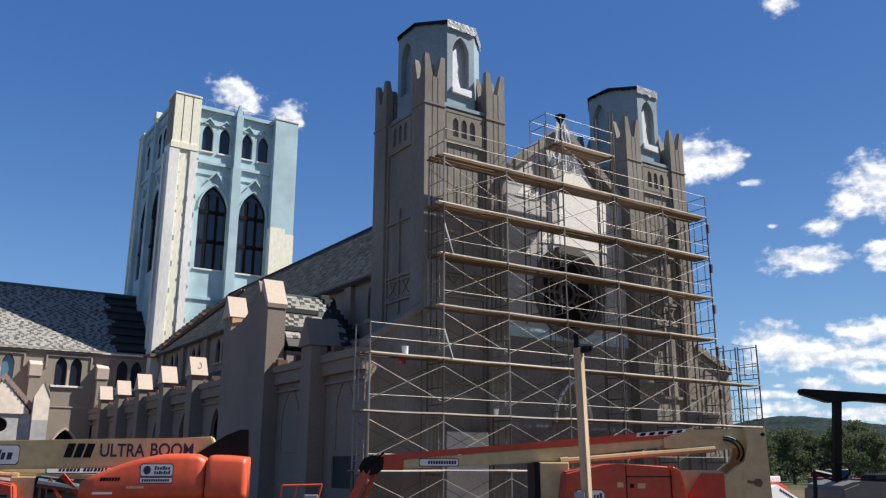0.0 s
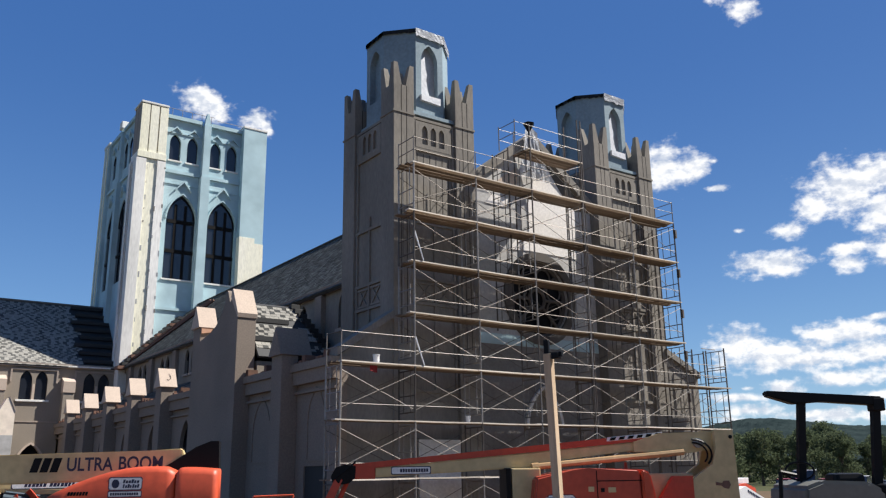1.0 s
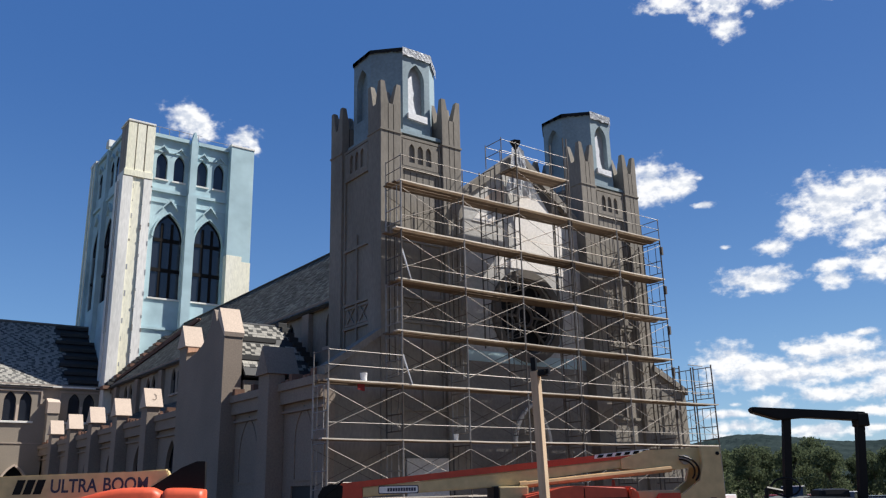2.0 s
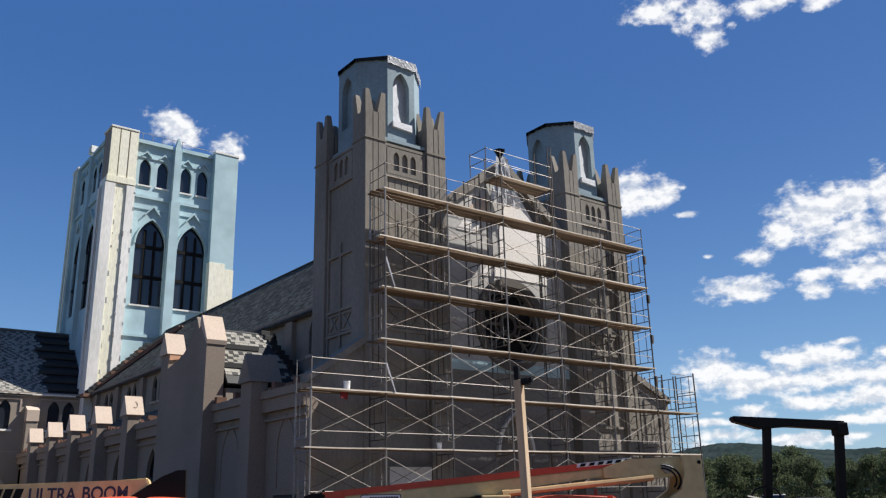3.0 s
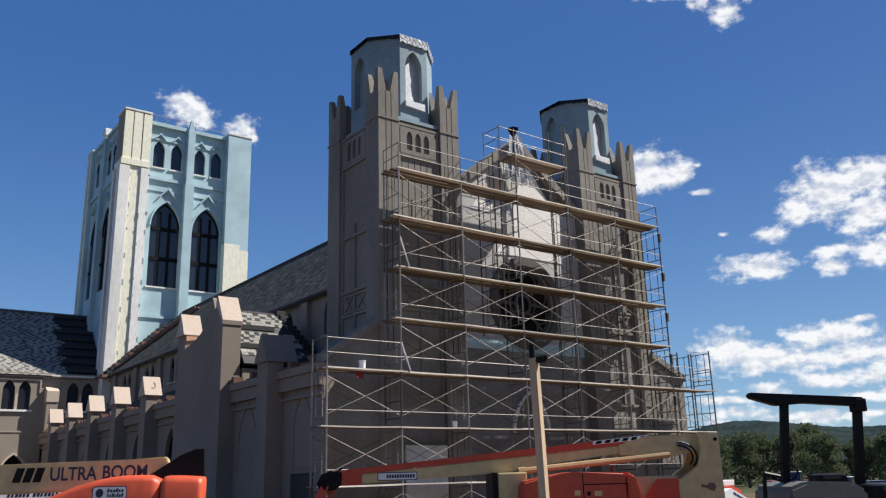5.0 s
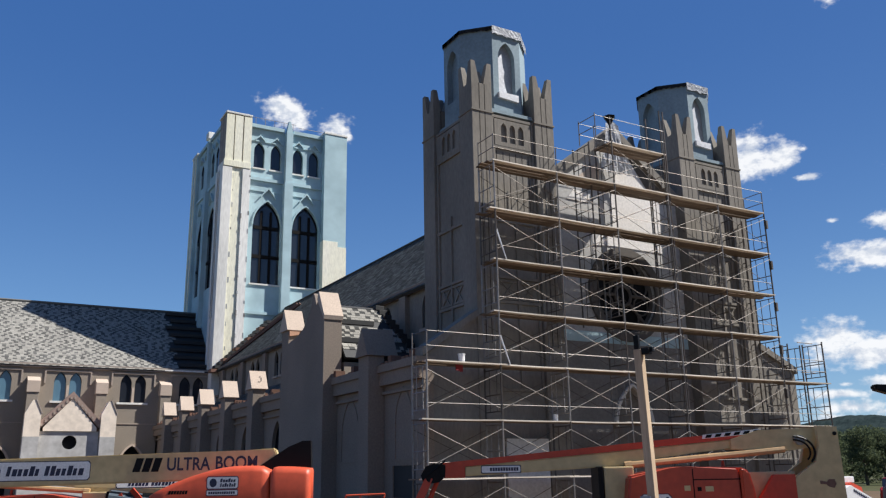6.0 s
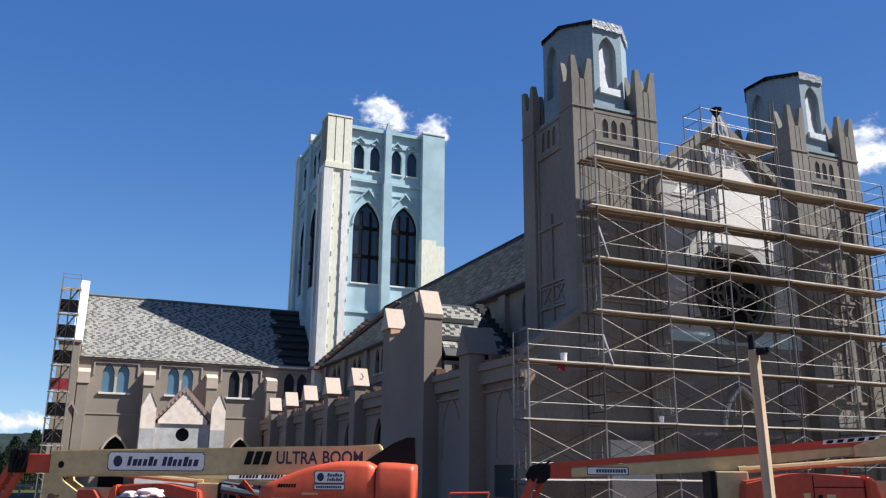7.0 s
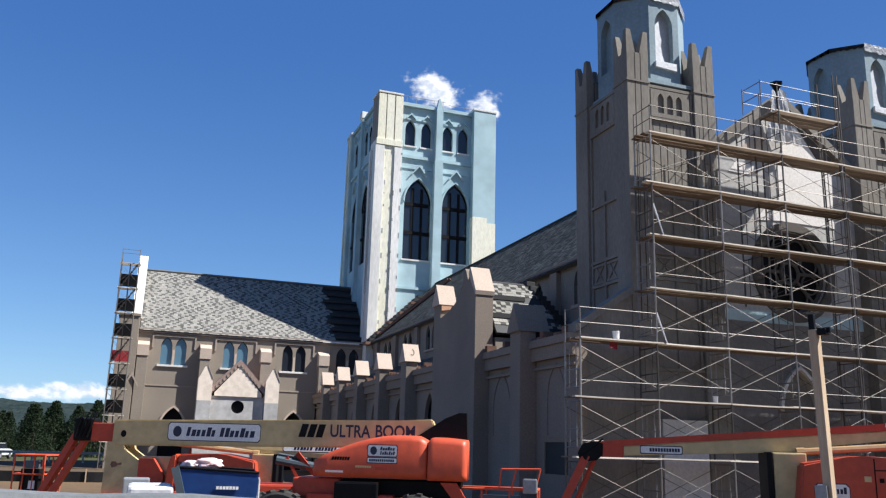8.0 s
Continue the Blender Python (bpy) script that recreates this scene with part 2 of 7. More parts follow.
TIMBER = material("timber post", (0.54, 0.41, 0.28), 0.85, second=(0.36, 0.27, 0.18), scale=2, grain=18, amount=0.9, bump=0.25, stretch=(3, 3, 0.25), spec=0.2)
ORANGE = material("orange machine paint", (0.58, 0.082, 0.030), 0.5, second=(0.47, 0.065, 0.025), scale=0.8, grain=6, amount=0.7, bump=0.02)
COVER = material("red-orange machine paint", (0.48, 0.068, 0.03), 0.45, second=(0.39, 0.052, 0.025), scale=0.9, grain=7, amount=0.8, bump=0.03)
REDWOOD = material("raw red-brown edging", (0.20, 0.115, 0.085), 0.9, second=(0.12, 0.075, 0.06), scale=2, grain=12, bump=0.3, per_object=0.3, spec=0.2)
LEG = material("worn scaffold leg steel", (0.27, 0.26, 0.25), 0.5, 0.3, second=(0.19, 0.165, 0.145), scale=2.5, grain=40, amount=0.9, bump=0.1, per_object=0.25)
RED = material("red machine paint", (0.50, 0.055, 0.022), 0.5, second=(0.36, 0.04, 0.018), scale=1.2, grain=8, bump=0.03)
BOOM = material("cream machine paint", (0.55, 0.425, 0.215), 0.5, second=(0.46, 0.35, 0.175), scale=0.7, grain=6, amount=0.8, bump=0.02)
BLACK = material("black machine steel", (0.007, 0.007, 0.008), 0.45, second=(0.012, 0.012, 0.013), scale=2, grain=15, bump=0.0, spec=0.12)
RUBBER = material("black tyre rubber", (0.02, 0.019, 0.018), 0.85, second=(0.06, 0.05, 0.04), scale=3, grain=20, bump=0.2)
WHITE_PAINT = material("white decal", (0.74, 0.74, 0.74), 0.45, second=(0.7, 0.7, 0.7), scale=3, bump=0)
NAVY = material("navy decal", (0.012, 0.016, 0.05), 0.45, scale=3, bump=0)
BLUEPAINT = material("blue machine paint", (0.02, 0.08, 0.30), 0.5, second=(0.015, 0.05, 0.18), scale=1.2, grain=8, bump=0.05)
GREY_METAL = material("grey sheet metal", (0.33, 0.34, 0.35), 0.5, 0.3, second=(0.24, 0.25, 0.26), scale=1.5, grain=12, bump=0.05)
PLASTIC = material("white plastic wrap", (0.66, 0.67, 0.69), 0.4, second=(0.50, 0.51, 0.54), scale=3, grain=7, bump=0.6)
PINK = material("pink insulation bag", (0.72, 0.40, 0.40), 0.6, second=(0.85, 0.78, 0.76), scale=7, grain=14, amount=1.0, bump=0.6)
CONCRETE = material("weathered concrete", (0.17, 0.18, 0.185), 0.9, second=(0.09, 0.095, 0.10), scale=1.2, grain=22, amount=0.9, bump=0.3, spec=0.2)
DIRT = material("site dirt", (0.145, 0.096, 0.056), 0.95, second=(0.085, 0.063, 0.043), scale=0.06, grain=3, amount=1.0, bump=0.4, spec=0.1)
GRASS = material("meadow grass", (0.05, 0.058, 0.024), 0.95, second=(0.075, 0.068, 0.036), scale=0.08, grain=2, amount=0.8, bump=0.3, spec=0.1)
LEAF = material("tree leaves", (0.115, 0.138, 0.078), 0.9, second=(0.06, 0.08, 0.044), scale=0.3, grain=4, amount=0.9, bump=0, island=0.35, spec=0.0)
FIR = material("fir needles", (0.032, 0.046, 0.026), 0.9, second=(0.017, 0.026, 0.015), scale=0.3, grain=4, amount=0.9, bump=0, island=0.35, spec=0.0)
BARK = material("bark", (0.10, 0.08, 0.06), 0.95, scale=2, grain=12, bump=0.4)
HILLWOOD = material("far wooded hill", (0.030, 0.042, 0.042), 0.95, second=(0.016, 0.025, 0.026), scale=0.02, grain=0.12, amount=1.0, bump=0, spec=0.0)
# distance haze is mixed into this blue base colour
HILLFAR = material("distant ridge tinted with haze", (0.045, 0.07, 0.10), 1.0, second=(0.04, 0.06, 0.085), scale=0.01, grain=0.05, bump=0, spec=0.0)
LIGHTGREY = material("grey machine paint", (0.15, 0.148, 0.128), 0.55, second=(0.105, 0.104, 0.092), scale=1.5, grain=10, bump=0.04)
CARRED = material("red car paint", (0.35, 0.015, 0.02), 0.3, scale=1, bump=0)
CARWHITE = material("white car paint", (0.75, 0.76, 0.78), 0.3, scale=1, bump=0)
CARBLACK = material("black car paint", (0.02, 0.02, 0.024), 0.25, scale=1, bump=0)
OCHRE = material("ochre cylinder paint", (0.42, 0.27, 0.13), 0.5, second=(0.34, 0.21, 0.10), scale=1.5, grain=9, bump=0.03)
JOINT = material("dark open joint", (0.045, 0.04, 0.036), 0.95, scale=3, bump=0, spec=0.1)
DARKSTONE = material("dark brown cast stone", (0.125, 0.112, 0.10), 0.9, second=(0.085, 0.077, 0.07), scale=1.2, grain=12, bump=0.2, spec=0.2)
SLATEBLUE = material("blue-grey machine paint", (0.065, 0.09, 0.11), 0.5, second=(0.045, 0.06, 0.075), scale=1.5, grain=9, bump=0.03)
PEACH = material("peach foam patch", (0.62, 0.36, 0.24), 0.9, scale=3, grain=14, bump=0.2, spec=0.2)
REDCLOTH = material("red tarp", (0.26, 0.014, 0.02), 0.7, scale=2, grain=10, bump=0.3)


def translucent(m, share):
    """Let part of the light through, as leaves do."""
    n, l = m.node_tree.nodes, m.node_tree.links
    b, out = n["Principled BSDF"], n["Material Output"]
    thin = n.new("ShaderNodeBsdfTranslucent")
    l.new(b.inputs["Base Color"].links[0].from_socket, thin.inputs["Color"])
    mix = n.new("ShaderNodeMixShader")
    mix.inputs["Fac"].default_value = share
    l.new(b.outputs[0], mix.inputs[1])
    l.new(thin.outputs[0], mix.inputs[2])
    l.new(mix.outputs[0], out.inputs["Surface"])


translucent(LEAF, 0.45)
translucent(FIR, 0.2)


def glass(name, color, rough=0.06):
    m = bpy.data.materials.new(name)
    m.use_nodes = True
    b = m.node_tree.nodes["Principled BSDF"]
    b.inputs["Base Color"].default_value = (*color, 1)
    b.inputs["Roughness"].default_value, b.inputs["Specular IOR Level"].default_value = rough, 0.8
    return m


PANE = glass("dark window glass", (0.022, 0.026, 0.036))
PANE_BLUE = glass("blue-filmed window glass", (0.10, 0.19, 0.26), 0.12)


# ---- mesh helpers ----
def thing(name, at=(0, 0, 0), label="", category="", group="", kind=""):
    ob = new(name)
    ob.location = at
    return tagged(ob, label, category, group, kind)


def part(name, bm, mat, parent, label="", kind=""):
    """Link a bmesh, given in world coordinates, as one mesh object under a thing or a part."""
    me = bpy.data.meshes.new(name)
    bmesh.ops.recalc_face_normals(bm, faces=bm.faces)
    bm.to_mesh(me)
    bm.free()
    return link(name, me, mat, parent, label, kind)


def origin_of(ob):
    p = Vector((0, 0, 0))
    while ob:
        p += ob.location
        ob = ob.parent
    return p


def link(name, me, mat, parent, label="", kind="", at=None):
    if mat and not me.materials:
        for m in (mat if isinstance(mat, (list, tuple)) else [mat]):
            me.materials.append(m)
    ob = new(name, me)
    if parent:
        ob.parent = parent
        ob.location = (Vector(at) if at is not None else Vector((0, 0, 0))) - origin_of(parent)
    elif at is not None:
        ob.location = at
    return tagged(ob, label, "", "", kind)


def solid(name, bm, mat, label, category, group="", kind=""):
    """A one-mesh thing of its own."""
    ob = part(name, bm, mat, None)
    return tagged(ob, label, category, group, kind)


def box(bm, x0, x1, y0, y1, z0, z1, bevel=0.0, m=None, mat=0):
    vs = [bm.verts.new((x, y, z)) for x in (x0, x1) for y in (y0, y1) for z in (z0, z1)]
    fs = [bm.faces.new([vs[i] for i in q]) for q in ((0, 1, 3, 2), (4, 6, 7, 5), (0, 4, 5, 1), (2, 3, 7, 6), (0, 2, 6, 4), (1, 5, 7, 3))]
    for f in fs:
        f.material_index = mat
    if m is not None:
        bmesh.ops.transform(bm, matrix=m, verts=vs)
    if bevel:
        es = {e for f in fs for e in f.edges}
        bmesh.ops.bevel(bm, geom=list(es), offset=bevel, segments=2, affect="EDGES", profile=0.6)
    return bm


def front(u, v, w):
    return (u, w, v)


def side(u, v, w):
    return (w, u, v)


def flat(u, v, w):
    return (u, v, w)


def prism(bm, pts, w0, w1, to=front, mat=0):
    """A closed outline in (u, v), drawn out from w0 to w1."""
    a = [bm.verts.new(to(u, v, w0)) for u, v in pts]
    b = [bm.verts.new(to(u, v, w1)) for u, v in pts]
    k = len(pts)
    fs = [bm.faces.new(a), bm.faces.new(b[::-1])]
    fs += [bm.faces.new((a[i], b[i], b[(i + 1) % k], a[(i + 1) % k])) for i in range(k)]
    for f in fs:
        f.material_index = mat
    return bm


def plate(bm, outline, holes, w0, w1, to=front):
    """A wall with openings cut through it."""
    loops = []
    for lp in (outline, *holes):
        a = [bm.verts.new(to(u, v, w0)) for u, v in lp]
        b = [bm.verts.new(to(u, v, w1)) for u, v in lp]
        loops.append((a, b))
    for pick in (0, 1):
        es = []
        for lp in loops:
            r = lp[pick]
            es += [bm.edges.new((r[i], r[(i + 1) % len(r)])) for i in range(len(r))]
        bmesh.ops.triangle_fill(bm, use_beauty=True, use_dissolve=False, edges=es)
    for a, b in loops:
        k = len(a)
        for i in range(k):
            bm.faces.new((a[i], b[i], b[(i + 1) % k], a[(i + 1) % k]))
    return bm


def lancet(cx, z0, w, h, n=7, rise=None):
    """A pointed-arch outline standing on z0."""
    r = w * 1.05
    zs = z0 + h - math.sqrt(max(r * r - (r - w / 2) ** 2, 0))
    pts = [(cx - w / 2, z0), (cx + w / 2, z0)]
    a1 = math.acos((r - w / 2) / r)
    pts += [(cx + w / 2 - r + r * math.cos(a1 * i / n), zs + r * math.sin(a1 * i / n)) for i in range(n + 1)]
    pts += [(cx - w / 2 + r - r * math.cos(a1 * i / n), zs + r * math.sin(a1 * i / n)) for i in range(n - 1, -1, -1)]
    return pts


def ring(bm, inner, grow, w0, w1, to=front):
    """A moulding round the arched head of an outline, as one piece."""
    cx = sum(p[0] for p in inner) / len(inner)
    lo, hi = min(p[1] for p in inner), max(p[1] for p in inner)
    wide = max(p[0] for p in inner) - min(p[0] for p in inner)
    sx, sz = 1 + 2 * grow / wide, 1 + grow / (hi - lo)
    head = inner[2:]
    outer = [(cx + (u - cx) * sx, lo + (v - lo) * sz) for u, v in head]
    return prism(bm, head + outer[::-1], w0, w1, to)


def tube(bm, a, b, r, n=6, r2=None, mat=0):
    a, b = Vector(a), Vector(b)
    d = (b - a).normalized()
    s = d.orthogonal().normalized()
    t = d.cross(s)
    r2 = r if r2 is None else r2
    A = [bm.verts.new(a + (s * math.cos(2 * math.pi * i / n) + t * math.sin(2 * math.pi * i / n)) * r) for i in range(n)]
    B = [bm.verts.new(b + (s * math.cos(2 * math.pi * i / n) + t * math.sin(2 * math.pi * i / n)) * r2) for i in range(n)]
    fs = [bm.faces.new((A[i], A[(i + 1) % n], B[(i + 1) % n], B[i])) for i in range(n)] + [bm.faces.new(A[::-1]), bm.faces.new(B)]
    for f in fs:
        f.material_index = mat
    return bm


def disc(bm, c, axis, r, depth, n=20):
    c, d = Vector(c), Vector(axis).normalized()
    return tube(bm, c - d * depth / 2, c + d * depth / 2, r, n)


def mesh_of(bm, name, mat):
    me = bpy.data.meshes.new(name)
    bmesh.ops.recalc_face_normals(bm, faces=bm.faces)
    bm.to_mesh(me)
    bm.free()
    me.materials.append(mat)
    return me


def B():
    return bmesh.new()


# ---- ground and distance ----
def build_ground():
    bm = B()
    xs = [-3000, -900, -300, -140, -90] + [-70 + 4 * i for i in range(41)] + [130, 200, 420, 1200, 4000]
    ys = [-400, -120, -70] + [-46 + 4 * i for i in range(40)] + [140, 220, 420, 1200, 4000]
    grid = []
    for y in ys:
        row = []
        for x in xs:
            z = 0.0
            if -70 < x < 90 and -46 < y < 110:
                z = 0.10 * noise.noise(Vector((x * 0.16, y * 0.16, 0))) + 0.05 * noise.noise(Vector((x * 0.5, y * 0.5, 3))) - 0.08
            row.append(bm.verts.new((x, y, z)))
        grid.append(row)
    for j in range(len(ys) - 1):
        for i in range(len(xs) - 1):
            f = bm.faces.new((grid[j][i], grid[j][i + 1], grid[j + 1][i + 1], grid[j + 1][i]))
            far = ys[j] > 62 or xs[i] > 60 or xs[i] < -48
            f.material_index = 1 if far else 0
    ob = part("ground", bm, [DIRT, GRASS], None, "bare brown building-site dirt with meadow grass beyond", "structure")
    return ob


build_ground()


def ridge(name, az0, az1, dist, height, mat, seed, label, depth=500, rough=0.10, step=0.12):
    """A wooded hill: a long slope that rises away from the site, with an uneven crown line."""
    bm = B()
    k = int((az1 - az0) / step)
    rows = []
    for i in range(k + 1):
        a = radians(az0 + (az1 - az0) * i / k)
        col = []
        top = height(math.degrees(a))
        for j in range(61):
            f = j / 50
            hgt = math.sin(min(f, 1.0) * math.pi / 2) if f <= 1 else 1 - 0.5 * (f - 1)
            d = dist + depth * f
            x, y = math.sin(a) * d, math.cos(a) * d
            z = top * hgt
            if j:
                z += top * rough * hgt * noise.noise(Vector((x * 0.006, y * 0.006, seed)))
                z += 1.6 * noise.noise(Vector((x * 0.05, y * 0.05, seed))) + 1.6 * noise.noise(Vector((x * 0.16, y * 0.16, seed)))
            col.append(bm.verts.new((-13.8 + math.sin(a) * d, -25 + math.cos(a) * d, z - 1.0)))
        rows.append(col)
    for i in range(k):
        for j in range(60):
            bm.faces.new((rows[i][j], rows[i + 1][j], rows[i + 1][j + 1], rows[i][j + 1]))
    return part(name, bm, mat, None, label, "structure")


def bump_sum(*peaks):
    return lambda a: sum(h * math.exp(-((a - c) / w) ** 2) for c, w, h in peaks)


# ---- trees ----
def leaf_cloud(bm, rng, centre, radius, count, size, droop=0.0):
    cx, cy, cz = centre
    rx, ry, rz = radius
    for _ in range(count):
        while True:
            p = Vector((rng.uniform(-1, 1), rng.uniform(-1, 1), rng.uniform(-1, 1)))
            if 0.25 < p.length < 1:
                break
        q = Vector((cx + p.x * rx, cy + p.y * ry, cz + p.z * rz))
        s = size * rng.uniform(0.6, 1.4)
        a = Vector((rng.uniform(-1, 1), rng.uniform(-1, 1), rng.uniform(-0.7, 0.7))).normalized()
        b = a.orthogonal().normalized()
        b.rotate(Matrix.Rotation(rng.uniform(0, 6.28), 3, a))
        c = a.cross(b)
        vs = [bm.verts.new(q + b * s), bm.verts.new(q + c * s * 0.6), bm.verts.new(q - b * s), bm.verts.new(q - c * s * 0.6)]
        bm.faces.new(vs)


def broad_tree(seed, height, label):
    rng = random.Random(seed)
    root = thing("tree", (0, 0, 0), label, "tree", "trees beside the site")
    bm = B()
    tube(bm, (0, 0, -0.3), (0.1, 0, height * 0.45), height * 0.028, 8, height * 0.016)
    clumps = []
    for i in range(22):
        a = i * 2.4 + rng.uniform(-0.4, 0.4)
        zz = height * rng.uniform(0.05, 0.86)
        r = height * rng.uniform(0.08, 0.30) * (1.1 - 0.55 * zz / height)
        c = (math.cos(a) * r, math.sin(a) * r, zz)
        clumps.append(c)
        tube(bm, (0.05, 0, min(zz * 0.7, height * 0.42)), c, height * 0.010, 5, height * 0.004)
    clumps.append((0, 0, height * 0.88))
    part("trunk", bm, BARK, root)
    bm = B()
    for c in clumps:
        s = height * rng.uniform(0.07, 0.165)
        leaf_cloud(bm, rng, c, (s * 1.2, s * 1.2, s * 0.85), 260, height * 0.0165)
    part("crown", bm, LEAF, root)
    return root


def fir_tree(seed, height, label):
    rng = random.Random(seed)
    root = thing("conifer", (0, 0, 0), label, "tree", "conifers beside the road")
    bm = B()
    tube(bm, (0, 0, -0.3), (0, 0, height * 0.97), height * 0.02, 8, height * 0.003)
    part("trunk", bm, BARK, root)
    bm = B()
    tiers = 17
    for i in range(tiers):
        zz = height * (0.05 + 0.91 * i / tiers)
        r = height * 0.37 * (1 - i / tiers) ** 0.75 * rng.uniform(0.85, 1.12) + 0.15
        for k in range(8):
            a = k * math.pi / 4 + i * 0.7 + rng.uniform(-0.25, 0.25)
            c = (math.cos(a) * r * 0.62, math.sin(a) * r * 0.62, zz - r * 0.14)
            leaf_cloud(bm, rng, c, (r * 0.46, r * 0.46, height * 0.042), 34, height * 0.0155)
    part("crown", bm, FIR, root)
    return root


ridge("hill_right", 30, 100, 900, bump_sum((56.0, 5.5, 62), (66, 7, 50), (46, 8, 44), (80, 9, 42)), HILLWOOD, 2, "dark green wooded hill beyond the site")
ridge("hill_left", -40, 14, 1000, bump_sum((-15, 11, 62), (1, 9, 46)), HILLWOOD, 5, "dark green wooded hill beyond the road")
ridge("ridge_far", -60, 110, 2600, lambda a: 110 + 25 * math.sin(a * 0.11), HILLFAR, 8, "hazy blue distant ridge")


# ---- church ----
XC = 11.0      # middle line of the nave
YF = 1.5       # front of the towers
YT = 48.0      # front wall of the transept
XA = 0.7       # outer face of the side aisle
XN = 5.1       # outer face of the nave above the aisle


def window(parent, cx, z0, w, h, w_face, inward, to=front, mat=None, mullions=1, bars=(), frame_mat=None, sill=None, depth=0.22, thick=0.07):
    """Pointed window: pane behind, frame bars before it, sill below."""
    s = 1 if inward > 0 else -1
    bm = B()
    prism(bm, lancet(cx, z0, w, h), w_face + s * depth, w_face + s * (depth + 0.03), to)
    win = part("window", bm, mat or PANE, parent)
    bm = B()
    for i in range(mullions):
        u = cx - w / 2 + w * (i + 1) / (mullions + 1)
        off = abs(u - cx) / (w / 2)
        top = z0 + h * (0.985 - 0.30 * off)
        prism(bm, [(u - thick / 2, z0), (u + thick / 2, z0), (u + thick / 2, top), (u - thick / 2, top)], w_face + s * (depth - 0.07), w_face + s * (depth - 0.004), to)
    for zb in bars:
        z = z0 + h * zb
        hw = w / 2 * (1 if zb < 0.6 else 0.86)
        prism(bm, [(cx - hw, z - thick * 0.7), (cx + hw, z - thick * 0.7), (cx + hw, z + thick * 0.7), (cx - hw, z + thick * 0.7)], w_face + s * (depth - 0.09), w_face + s * (depth - 0.008), to)
    ring(bm, lancet(cx, z0, w * 0.93, h * 0.965), w * 0.035, w_face + s * (depth - 0.06), w_face + s * (depth - 0.002), to)
    part("frame", bm, frame_mat or FRAME, win)
    if sill:
        bm = B()
        prism(bm, [(cx - w / 2 - 0.12, z0 - 0.14), (cx + w / 2 + 0.12, z0 - 0.14), (cx + w / 2 + 0.12, z0), (cx - w / 2 - 0.12, z0)], w_face - s * 0.12, w_face + s * depth, to)
        part("sill", bm, sill, win)
    return win


def hood(bm, cx, z, w, h, t, w0, w1, to=front):
    """A small chevron moulding over an arch."""
    for s in (-1, 1):
        prism(bm, [(cx, z + h), (cx, z + h - t * 1.4), (cx + s * w / 2, z - t), (cx + s * w / 2, z)], w0, w1, to)


